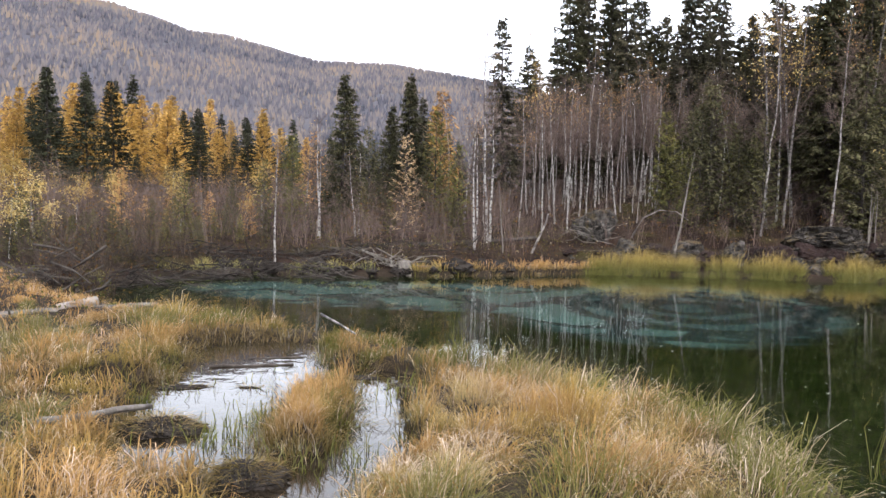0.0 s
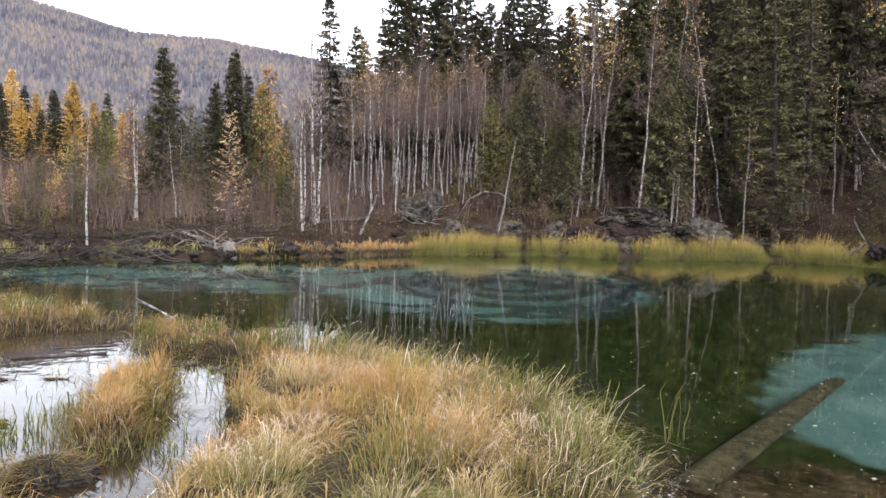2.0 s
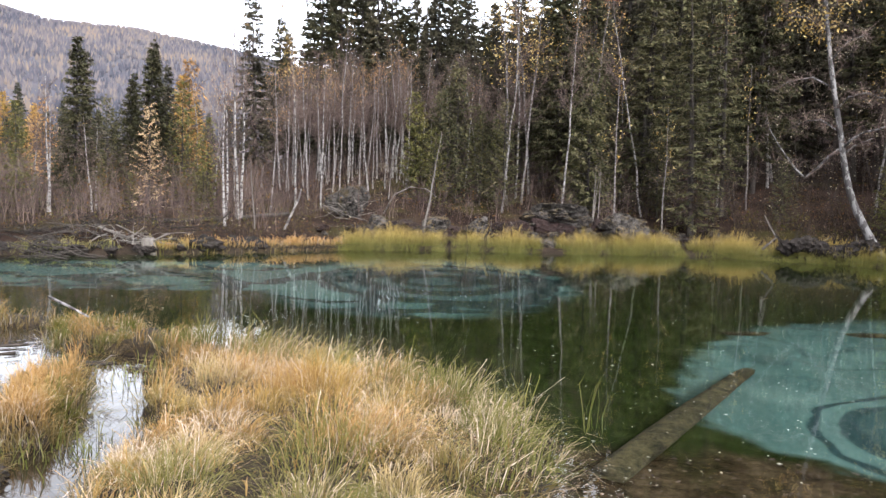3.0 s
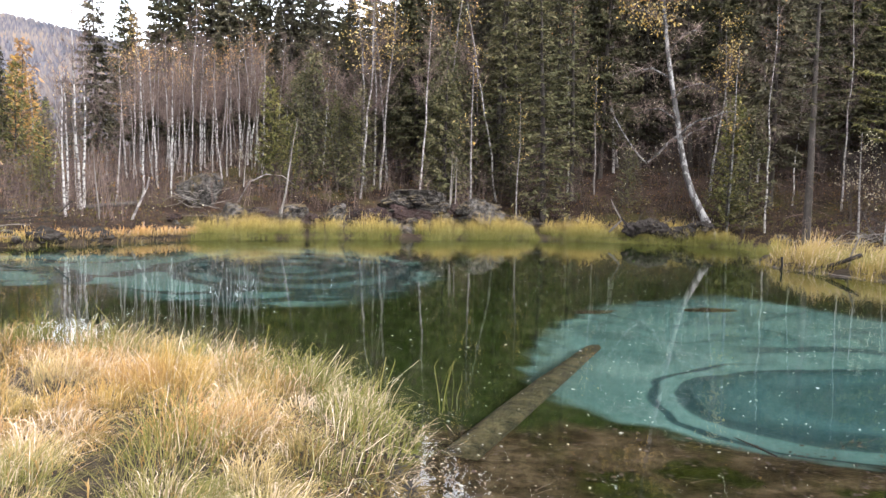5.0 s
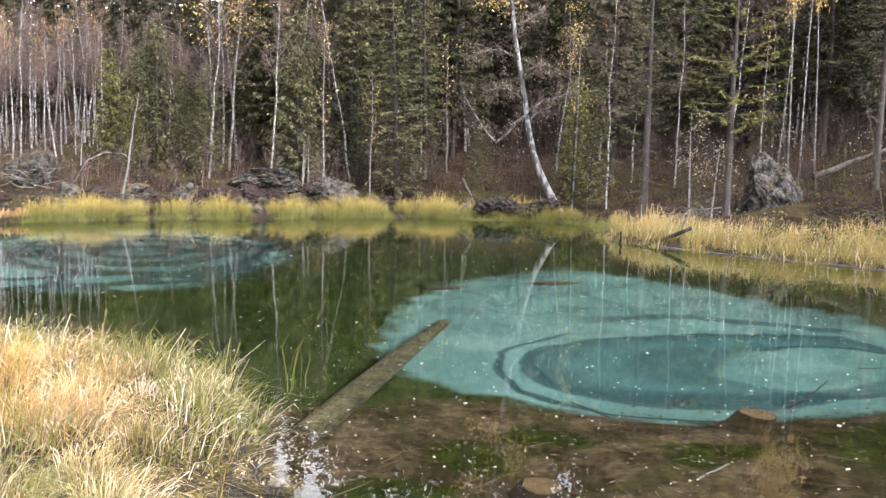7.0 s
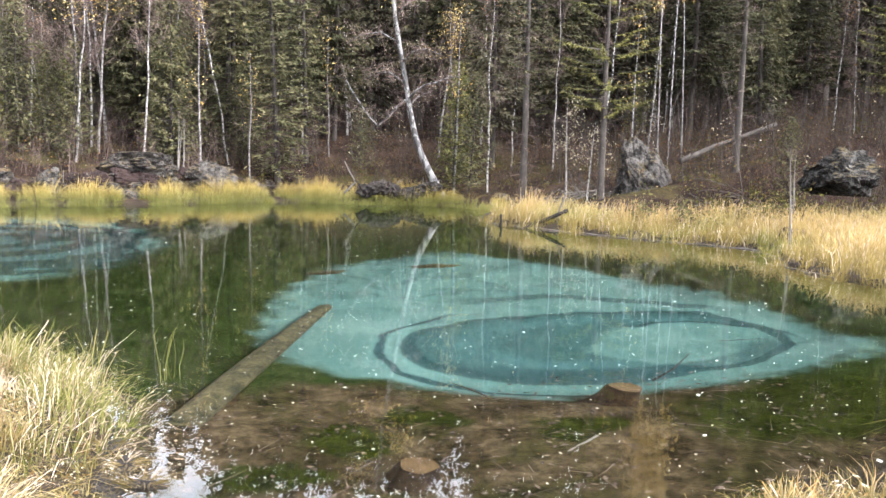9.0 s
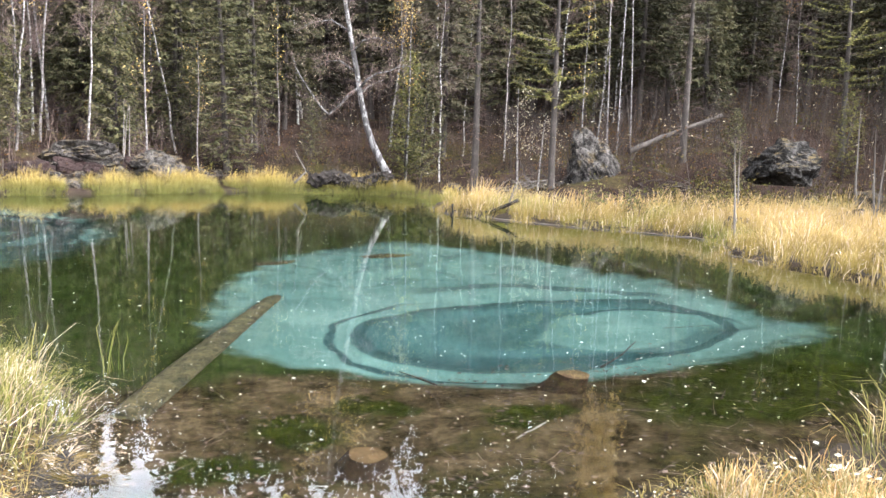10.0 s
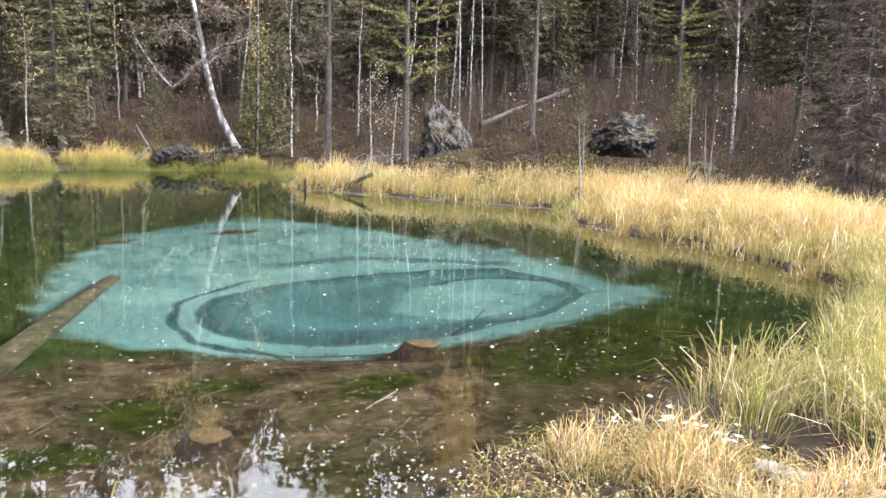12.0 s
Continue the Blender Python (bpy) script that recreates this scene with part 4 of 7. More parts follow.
larches = [build_conifer("golden_larch_tree", "golden autumn larch, slender and feathery", 50 + k, 15.0, sp, 0.10, M_spruce_bark, M_larch, step=0.36, fan=7, droop=0.05, dense=0.9, width=0.17, trunk_r=0.12, spray=0.6, dead=0, ragged=0.4, shape=0.95, rise=0.15, fill=1.4)
           for k, sp in enumerate([3.2, 4.0])]
plant(larches, [
    (-62.2, 58.0, 11.6), (-66.4, 63.7, 13.4), (-71.3, 70.2, 15.1), (-65.6, 68.7, 14.6), (-60.0, 64.4, 12.5), (-53.5, 59.6, 10.1),
    (-69.3, 79.0, 16.4), (-59.2, 70.5, 12.4), (-60.5, 74.6, 13.9), (-55.5, 70.9, 12.4), (-59.5, 77.9, 14.3), (-52.6, 70.6, 11.4),
    (-57.4, 81.9, 14.4), (-48.9, 70.8, 9.7), (-50.9, 76.7, 11.2), (-43.5, 67.2, 7.4), (-43.4, 78.9, 9.5), (-50.5, 86.3, 11.3),
    (-59.4, 53.6, 10.3), (-67.8, 59.3, 11.7), (-65.1, 54.7, 11.5), (-35.7, 41.9, 3.8), (-26.9, 42.2, 2.7), (-43.5, 41.4, 5.1),
    (-40.5, 44.3, 3.4), (-20.4, 56.5, 9.5),
    (-47.5, 55.8, 11.2), (-46.0, 59.5, 11.0), (-37.0, 60.0, 10.2), (-49.5, 47.0, 8.8),
], [15.0] * 2, "golden larches of the valley floor", rng)

valley = [build_conifer("valley_spruce_tree", "narrow dark spruce standing among golden larches", 60 + k, 16.0, sp, 0.05, M_spruce_bark, M_needle_valley, step=0.42, fan=7, droop=0.35, dense=1.0, width=0.22, shape=1.0, trunk_r=0.16, spray=0.62, dead=0, fill=1.2)
          for k, sp in enumerate([3.7, 3.0])]
plant(valley, [
    (-32.9, 61.8, 7.4), (-36.5, 71.2, 8.8), (-31.7, 68.0, 7.9), (-27.1, 60.2, 6.5), (-30.9, 73.8, 8.9), (-24.4, 65.7, 7.4),
    (-25.7, 73.7, 9.4), (-20.7, 62.7, 7.4), (-21.8, 71.8, 8.9), (-32.3, 55.3, 6.2), (-39.2, 58.1, 6.2), (-43.6, 57.4, 6.7),
    (-42.1, 50.9, 5.7), (-41.2, 46.4, 5.0), (-61.8, 62.7, 14.9), (-64.2, 70.1, 15.5), (-59.0, 68.0, 14.3), (-70.4, 84.6, 18.1),
    (-52.7, 73.0, 12.0), (-53.6, 78.5, 12.1), (-53.8, 84.3, 12.4), (-47.7, 76.4, 10.8), (-59.9, 58.9, 8.2), (-62.5, 64.8, 10.1),
    (-62.0, 84.8, 12.6), (-57.4, 93.9, 13.9), (-46.7, 71.1, 8.9), (-49.4, 87.0, 12.3), (-53.5, 67.4, 8.9), (-70.9, 63.3, 13.5),
    (-54.9, 58.3, 7.3), (-41.3, 68.6, 7.5),
    (-46.4, 47.0, 11.7), (-54.0, 59.0, 13.5), (-43.2, 50.0, 11.0), (-49.9, 49.1, 9.9), (-40.8, 56.9, 9.5), (-34.5, 54.0, 8.4), (-47.6, 64.3, 10.6),
], [16.0] * 2, "valley spruces", rng)

backs = [build_conifer("forest_spruce_tree", "dark spruce deep inside the forest on the slope", 65 + k, 16.0, sp, 0.26, M_spruce_bark, M_needle_dark, step=0.5, fan=6, droop=0.35, dense=0.55, width=0.20, shape=0.8, trunk_r=0.14, spray=0.6, dead=60, fill=1.6)
         for k, sp in enumerate([2.3, 2.8])]
bs = np.random.default_rng(66)
back_spots = []
for k in range(78):
    az_ = -15 + 88 * (k + bs.uniform(0, 1)) / 78
    d_ = bs.uniform(40, 56)
    el_ = bs.uniform(6.5, 9.5) if az_ < 3 else bs.uniform(10, 15) if az_ < 8.3 else bs.uniform(21, 24) if az_ < 13 else bs.uniform(19, 22.3) if az_ < 29 else bs.uniform(20, 26)
    back_spots.append((d_ * math.sin(radians(az_)), d_ * math.cos(radians(az_)), 1.9 + d_ * math.tan(radians(el_))))
for k in range(40):
    az_ = 12 + 62 * (k + bs.uniform(0, 1)) / 40
    d_ = bs.uniform(50, 62)
    top_ = bs.uniform(19, 22.3) if az_ < 29 else bs.uniform(22, 27)
    back_spots.append((d_ * math.sin(radians(az_)), d_ * math.cos(radians(az_)), 1.9 + d_ * math.tan(radians(top_))))
for k in range(26):
    az_ = -8 + 18 * (k + bs.uniform(0, 1)) / 26
    d_ = bs.uniform(46, 58)
    back_spots.append((d_ * math.sin(radians(az_)), d_ * math.cos(radians(az_)), 1.9 + d_ * math.tan(radians(bs.uniform(10, 13)))))
for k in range(34):
    az_ = -6 + 15 * (k + bs.uniform(0, 1)) / 34
    d_ = bs.uniform(57, 70)
    if not 0.2 < az_ < 1.7:
        back_spots.append((d_ * math.sin(radians(az_)), d_ * math.cos(radians(az_)), 1.9 + d_ * math.tan(radians(bs.uniform(9, 11.5)))))
plant(backs, back_spots, [16.0] * 2, "forest on the slope", rng)

young_larch = [build_conifer("young_larch_tree", "young larch with orange-brown autumn needles", 72 + k, 5.0, sp, 0.10, M_spruce_bark, M_larch_rust, step=0.24, fan=6, droop=0.05, dense=0.8, width=0.09, trunk_r=0.05, spray=0.34, dead=4, shape=0.9, rise=0.15)
               for k, sp in enumerate([1.15, 0.95])]
plant(young_larch, [
    (-19.5, 22.9, 3.1), (-20.7, 29.5, 2.5), (-20.8, 38.8, 5.8), (-15.5, 43.4, 8.5), (-16.1, 25.3, 2.4), (-20.7, 27.0, 2.6), (-18.9, 23.4, 2.2),
], [5.0] * 2, "young orange larches", rng)

pale = [build_conifer("fading_larch_tree", "small larch with faded straw-coloured needles", 70, 5.0, 0.92, 0.12, M_spruce_bark, M_larch_pale, step=0.23, fan=6, droop=0.02, dense=1.3, width=0.055, trunk_r=0.05, spray=0.28, dead=6, shape=0.95, rise=0.12)]
plant(pale, [
    (-11.6, 28.8, 4.8),
], [5.0], "", rng, lean=0.5)

pines = [build_conifer("pine_tree", "tall conifer with bare grey trunk and dry lower twigs", 75, 14.0, 1.7, 0.42, M_spruce_bark, M_needle, step=0.45, fan=5, droop=0.2, dense=1.2, trunk_r=0.165, dead=60, shape=0.4)]
plant(pines, [
    (13.9, 23.2, 9.4), (18.4, 18.6, 9.3),
], [14.0], "tall trunks on the bank", rng, lean=0.7, thick=(1.0, 1.0))
light_pine = [build_conifer("light_green_pine_tree", "pine with grey trunk and light green layered boughs", 76, 13.0, 2.5, 0.34, M_spruce_bark, M_needle_light, step=0.62, fan=5, droop=0.10, dense=2.2, width=0.07, trunk_r=0.15, spray=0.36, dead=16, shape=0.3, rise=0.05)]
plant(light_pine, [
    (14.8, 20.2, 8.4), (23.7, 17.2, 8.5),
], [13.0], "light green pines", rng, lean=0.7, thick=(1.0, 1.0))

birches = [build_birch("birch_tree", "slim bare white birch with purple-brown twigs", 80 + k, 9.0, r_, M_birch, low=lo, limbs=li, leaf=lf, leaf_mat=M_leaf_rust, leaf_low=0.74, leaf_size=0.085, bend=be, twigs=15)
           for k, (r_, lo, li, lf, be) in enumerate([(0.062, 0.42, 22, 260, 0.04), (0.05, 0.5, 18, 170, 0.055), (0.07, 0.45, 24, 420, 0.03), (0.045, 0.36, 20, 120, 0.06)])]
plant(birches, [
    (-8.4, 28.8, 8.2), (-8.8, 29.8, 5.0), (-7.9, 31.1, 5.1), (-8.1, 35.1, 6.6), (-7.4, 33.2, 7.0), (-7.7, 36.2, 6.5),
    (-7.1, 34.3, 7.4), (-7.3, 37.3, 7.1), (-6.6, 34.4, 7.2), (-6.9, 37.4, 6.4), (-6.3, 35.5, 6.6), (-6.0, 35.5, 9.0),
    (-5.8, 37.6, 7.6), (-5.2, 35.7, 7.1), (-5.3, 38.7, 7.8), (-4.6, 35.7, 6.8), (-4.7, 37.7, 7.9), (-4.1, 35.8, 7.1),
    (-4.0, 37.8, 8.3), (-3.7, 36.9, 8.4), (-3.7, 38.9, 8.9), (-3.2, 35.9, 7.8), (-0.7, 37.0, 7.0),
] + [
    (0.9, 32.9, 9.6), (3.1, 31.8, 9.1), (6.4, 33.3, 10.2), (9.7, 34.6, 9.9), (17.9, 27.8, 10.0), (20.5, 28.4, 10.0),
    (17.0, 29.5, 7.6), (15.2, 32.7, 8.2), (25.2, 20.2, 7.5), (-8.9, 38.0, 7.8), (-8.2, 39.2, 7.4), (-7.2, 39.4, 7.9),
    (-6.4, 40.5, 8.3), (-5.7, 40.6, 7.5), (-4.4, 39.8, 7.9), (-4.2, 40.8, 8.3), (-3.4, 39.9, 7.9), (-4.5, 33.7, 6.1),
    (-6.2, 32.4, 5.6), (-9.4, 38.9, 7.7), (-8.2, 41.2, 8.5), (-6.7, 41.5, 7.7), (-6.4, 42.6, 7.5), (-5.1, 42.7, 8.4),
    (-12.3, 36.0, 6.8), (-12.3, 38.1, 6.6), (-14.7, 39.4, 6.2), (-18.3, 33.3, 4.9), (-17.9, 35.8, 5.1), (-17.0, 40.6, 5.2),
    (-18.8, 30.8, 3.5), (-19.7, 27.7, 2.7), (-22.0, 23.3, 1.5), (-13.1, 42.0, 7.3), (-12.3, 43.3, 7.8), (-11.8, 44.5, 8.2),
    (14.3, 26.4, 8.0), (17.7, 33.6, 10.9), (25.0, 31.3, 12.7), (26.0, 31.8, 13.2), (25.7, 30.8, 12.6), (27.2, 32.1, 13.1),
    (29.0, 35.9, 11.7), (30.5, 37.2, 12.7), (30.3, 36.2, 11.9), (29.9, 35.2, 12.0), (32.8, 38.0, 12.6), (23.9, 15.2, 8.2),
    (31.8, 17.5, 8.9), (25.5, 21.3, 7.7), (12.2, 38.1, 11.8), (13.6, 39.7, 12.9), (17.5, 40.4, 12.6), (12.8, 37.9, 12.4),
], [9.0] * 4, "birches of the grove", rng, lean=3.4, thick=(0.7, 0.95))

shore_birch = [build_birch("birch_tree", "white birch with dark-flecked bark on the flat bank", 280 + k, 6.0, 0.050, M_birch, low=0.4, limbs=18, leaf=40, bend=0.03, twigs=12) for k in range(2)]
plant(shore_birch, [
    (-12.6, 21.2, 4.0), (-14.0, 26.6, 5.3), (-14.5, 27.4, 4.8), (-13.7, 28.9, 4.2), (-14.0, 29.9, 4.1), (-8.2, 26.6, 5.0), (-8.8, 28.7, 5.4), (-8.6, 29.8, 6.4),
], [6.0] * 2, "white birches on the flat bank", rng, lean=2, thick=(0.95, 1.1))

gs = np.random.default_rng(88)
grove = []
for k in range(34):
    az_, d_ = gs.uniform(-13, 1.5), gs.uniform(36, 47)
    grove.append((d_ * math.sin(radians(az_)), d_ * math.cos(radians(az_)), 1.9 + d_ * math.tan(radians(gs.uniform(6.5, 9.8)))))
inner = [build_birch("birch_tree", "slim bare birch with dense pink-brown twigs", 180 + k, 9.0, 0.05, M_birch, low=0.4, limbs=30, leaf=60, bend=0.025, twigs=26) for k in range(2)]
plant(inner, grove, [9.0] * 2, "birches of the grove", rng, lean=3.4, thick=(0.7, 0.95))

gold_birch = [build_birch("yellow_birch_tree", "birch still holding clusters of yellow leaves", 90 + k, 11.0, 0.062, M_birch_dim, low=0.30, limbs=30, leaf=600, leaf_low=0.50, bend=0.035, leaf_size=0.11, twigs=8) for k in range(2)]
plant(gold_birch, [
    (2.1, 36.0, 11.8), (4.0, 37.8, 11.9), (4.7, 35.7, 11.5), (-10.7, 44.8, 11.9), (0.5, 48.0, 11.7), (-29.1, 27.4, 3.6),
    (-30.1, 29.4, 4.3), (-26.6, 27.2, 3.4), (-24.6, 26.3, 3.0), (-26.5, 35.2, 4.0), (-21.5, 33.8, 2.4), (-23.5, 38.4, 4.3),
    (1.1, 34.0, 9.6), (1.7, 34.0, 10.4), (1.5, 35.0, 9.4), (0.9, 42.0, 12.3), (5.9, 35.5, 7.7), (15.7, 32.4, 8.6),
    (-30.5, 29.0, 3.6), (-28.3, 28.3, 3.1), (-9.3, 41.0, 9.3),
    ], [11.0] * 2, "yellow-leaved birches", rng, lean=3)

slim_gold = [build_birch("slim_yellow_birch", "slim tall birch with a yellow crown", 295, 13.0, 0.06, M_birch_dim, low=0.50, limbs=34, leaf=3400, leaf_low=0.54, bend=0.02, leaf_size=0.13, twigs=8, reach=0.12)]
plant(slim_gold, [
    (19.2, 23.1, 13.4), (19.8, 23.3, 12.8), (18.7, 23.1, 11.6), (20.4, 23.3, 12.0),
], [13.0], "slim yellow birches on the slope", rng, lean=1.5, thick=(0.42, 0.55))

small_gold = [build_birch("young_yellow_birch", "young birch full of pale yellow leaves", 190 + k, 5.0, 0.045, M_birch, low=0.22, limbs=20, leaf=620, leaf_low=0.2, bend=0.035, leaf_size=0.125, twigs=6, reach=0.2) for k in range(2)]
plant(small_gold, [
    (-19.2, 17.5, 3.0), (-19.6, 18.6, 3.5), (-18.6, 18.3, 2.8), (-16.9, 17.1, 2.0), (-20.5, 21.9, 2.8), (-21.5, 25.1, 3.2),
    (-20.7, 27.1, 3.4), (-19.2, 25.6, 2.6), (-18.3, 28.7, 2.4), (-18.9, 30.7, 3.9), (-16.1, 15.1, 2.0),
], [5.0] * 2, "young yellow birches", rng, lean=3)

thin_gold = [build_birch("yellow_birch_sapling", "thin birch with sparse clusters of yellow leaves", 290 + k, 7.0, 0.035, M_birch_dim, low=0.35, limbs=14, leaf=110, leaf_low=0.4, bend=0.03, leaf_size=0.10, twigs=5, reach=0.09) for k in range(2)]
plant(thin_gold, [
    (5.0, 31.1, 6.9), (6.6, 30.3, 5.2), (13.2, 26.9, 6.8), (10.8, 34.3, 7.3), (18.5, 23.7, 6.8),
], [7.0] * 2, "thin yellow birches", rng, lean=2)

bare = [build_birch("dead_birch_stem", "thin dead grey stem without branches", 95 + k, 4.0, 0.045, M_dead, low=0.8, limbs=3, leaf=0, twigs=2, bend=0.03) for k in range(2)]
plant(bare, [
    (-7.2, 26.5, 2.9), (-1.9, 28.5, 4.0), (4.0, 29.8, 2.8), (4.2, 29.7, 2.8), (13.3, 11.7, 2.1), (17.3, 11.5, 2.4),
    (4.0, 29.7, 3.0),
    (16.6, 11.0, 2.3), (15.5, 13.7, 2.1), (18.3, 12.7, 2.9),
], [4.0] * 2, "dead stems on the bank", rng, lean=3, thick=(0.8, 1.0))

leafy = [build_birch("birch_sapling", "small birch sapling with pale dry leaves", 99 + k, 4.0, 0.04, M_birch, low=0.25, limbs=12, leaf=240, leaf_mat=M_leaf_pale, leaf_low=0.2, leaf_size=0.075, reach=0.2, twigs=6, up=0.5) for k in range(2)]
plant(leafy, [
    (-3.7, 33.8, 3.4), (14.6, 20.6, 2.8), (-3.2, 35.9, 4.0), (15.1, 22.5, 3.6),
], [4.0] * 2, "saplings with pale leaves", rng, lean=4)


def build_hero_birch():
    """The big leaning birch on the far bank, with its crooked low limbs."""
    r_ = np.random.default_rng(7)
    x0, y0 = 12.47, 26.22
    z0 = z_at(x0, y0)
    ob = thing("leaning_birch_tree", x0, y0, z0, "big crooked white birch leaning over a dark upturned root", "tree")
    ax = np.array([math.cos(0.46), -math.sin(0.46), 0])       # across the view
    line = np.array([[0.12, 0, -0.4], [0, 0, 0], [-0.49, 0, 0.92], [-0.80, 0, 1.55], [-1.00, 0, 2.1], [-1.22, 0, 3.05], [-1.34, 0, 3.84], [-1.57, 0, 5.0], [-1.77, 0, 6.2], [-2.0, 0, 8.0], [-2.2, 0, 10.0], [-2.3, 0, 12.0]])
    to = lambda q: np.asarray(q)[:, :1] * ax + np.asarray(q)[:, 1:2] * np.array([ax[1], -ax[0], 0]) * -1 + np.asarray(q)[:, 2:] * np.array([0, 0, 1.0])
    g = Geo()
    M_birch = M_birch_old
    tube(g, to(line), [0.19, 0.155, 0.125, 0.115, 0.105, 0.095, 0.088, 0.08, 0.07, 0.058, 0.042, 0.02], 9)
    part("trunk", g, M_birch, ob)
    gt, gf = Geo(), Geo()
    limbs = [[(-1.08, 0, 3.4), (-1.40, 0.1, 3.15), (-1.70, 0.15, 2.80), (-2.06, 0.2, 2.50), (-2.32, 0.2, 2.75), (-2.55, 0.25, 3.04), (-2.94, 0.3, 3.6), (-3.2, 0.3, 4.05), (-3.37, 0.3, 4.6)],
             [(-1.05, 0, 3.35), (-0.75, -0.1, 3.7), (-0.4, -0.15, 3.92), (0.0, -0.2, 4.0), (0.3, -0.2, 4.15), (0.7, -0.2, 4.2)],
             [(-1.0, 0, 3.2), (-0.7, 0.2, 3.5), (-0.2, 0.3, 3.75)],
             [(-1.2, 0, 4.0), (-1.7, 0.2, 4.35), (-2.2, 0.25, 4.3), (-2.6, 0.3, 4.05)],
             [(-1.27, 0, 4.6), (-0.9, -0.2, 5.0), (-0.4, -0.3, 5.1), (0.1, -0.3, 4.9)],
             [(-1.35, 0, 5.3), (-2.0, 0.2, 5.7), (-2.7, 0.3, 5.6), (-3.2, 0.3, 5.3)],
             [(-1.45, 0, 6.2), (-1.0, 0.2, 6.8), (-0.4, 0.3, 7.0)],
             [(-1.5, 0, 7.0), (-2.3, 0.1, 7.6), (-2.9, 0.2, 7.7)], [(-1.6, 0, 7.8), (-1.1, -0.2, 8.4), (-0.7, -0.2, 8.8)], [(-1.75, 0, 8.8), (-2.6, 0.2, 9.6), (-2.9, 0.3, 9.8)]]
    for k, l in enumerate(limbs):
        P = to(np.array(l, float) + (-0.27, 0, 0))
        gb = Geo()
        tube(gb, P, np.linspace(0.052 if k < 3 else 0.032, 0.008, len(P)), 5)
        part("limb", gb, M_birch, ob)
        for _ in range(34):
            i = r_.integers(0, len(P) - 1)
            p = P[i] + (P[i + 1] - P[i]) * r_.uniform()
            q = p + r_.normal(0, 0.34, 3) + np.array([0, 0, 0.12])
            n = 9
            t = r_.uniform(0.2, 1, n)[:, None]
            a = p + (q - p) * t
            b = a + r_.normal(0, 0.2, (n, 3)) - np.array([0, 0, 0.08])
            ribbons(gt, np.vstack([p[None], a]), np.vstack([(p + q)[None] / 2, (a + b) / 2]), np.vstack([q[None], b]), np.concatenate([[0.018], np.full(n, 0.009)]), r_)
            leaves(gf, b[:2] + r_.normal(0, 0.05, (2, 3)), np.full(2, 0.06), r_)
            if k > 6:
                leaves(gf, b + r_.normal(0, 0.12, b.shape), r_.uniform(0.07, 0.13, len(b)), r_, slot=1)
    tagged(part("twigwork", gt, M_twig, ob, smooth=False), kind="stuff")
    tagged(part("foliage", gf, [M_leaf_pale, M_leaf], ob, smooth=False), kind="stuff")
    return ob


build_hero_birch()


# ---------- brush, undergrowth and the far woods ----------
def shrub_mass(name, label, spots, seed, mats, stems=9, tall=(1.0, 2.0), twig_w=0.014, leaf_n=10, leaf_s=0.05, side=7, category="undergrowth"):
    """A thicket that nobody could count: rising stems, side twigs and the last leaves, in one mesh."""
    r_ = np.random.default_rng(seed)
    g = Geo()
    P = np.asarray(spots, float)
    z = ground_height(P[:, 0], P[:, 1])
    n = len(P)
    H = r_.uniform(*tall, n) * (P[:, 2] if P.shape[1] > 2 else 1.0)
    idx = np.repeat(np.arange(n), stems)
    m = len(idx)
    h = H[idx] * r_.uniform(0.5, 1.1, m)
    base = np.stack([P[idx, 0], P[idx, 1], z[idx] - 0.05], -1) + np.concatenate([r_.normal(0, 0.15, (m, 2)), np.zeros((m, 1))], 1)
    out = np.concatenate([r_.normal(0, 0.20, (m, 2)) * h[:, None], h[:, None]], 1)
    mid = base + out * 0.5 + np.concatenate([r_.normal(0, 0.03, (m, 2)) * h[:, None], np.zeros((m, 1))], 1)
    tip = base + out
    ribbons(g, base, mid, tip, twig_w * (0.7 + 0.3 * h), r_)
    j = np.repeat(np.arange(m), side)
    t = r_.uniform(0.3, 1, len(j))[:, None]
    p = base[j] + (tip[j] - base[j]) * t
    q = p + (r_.normal(0, 0.16, (len(j), 3)) + np.array([0, 0, 0.14])) * np.sqrt(h[j])[:, None]
    ribbons(g, p, (p + q) / 2 + r_.normal(0, 0.02, p.shape), q, np.full(len(j), twig_w * 0.65), r_)
    if leaf_n:
        k = r_.integers(0, len(q), n * leaf_n)
        leaves(g, q[k] + r_.normal(0, 0.06, (len(k), 3)), leaf_s * r_.uniform(0.6, 1.5, len(k)), r_, slot=1)
    return tagged(part(name, g, mats, smooth=False), label, category, kind="stuff")


def scatter(n, seed, az, dist, keep, lift=1.0):
    """Random places in a sector seen from the lake's near shore, where keep(s, x, y) holds."""
    r_ = np.random.default_rng(seed)
    a = np.radians(r_.uniform(*az, n))
    d = np.sqrt(r_.uniform(dist[0] ** 2, dist[1] ** 2, n))
    x, y = d * np.sin(a), d * np.cos(a)
    s = shore_distance(x, y)
    ok = keep(s, x, y)
    return np.stack([x, y, np.full(n, lift)], -1)[ok]


def clear(x, y):
    """Open ground in front of the boulders on the slope."""
    ok = np.ones(len(x), bool)
    for cx, cy, wide in ((16.2, 20.0, 1.5), (17.6, 14.3, 1.3), (2.6, 29.3, 1.6)):
        L = math.hypot(cx, cy)
        u, v = (x * cx + y * cy) / L, (x * cy - y * cx) / L
        ok &= ~((np.abs(v) < wide) & (u > L - 4.5) & (u < L + 0.6))
    return ok


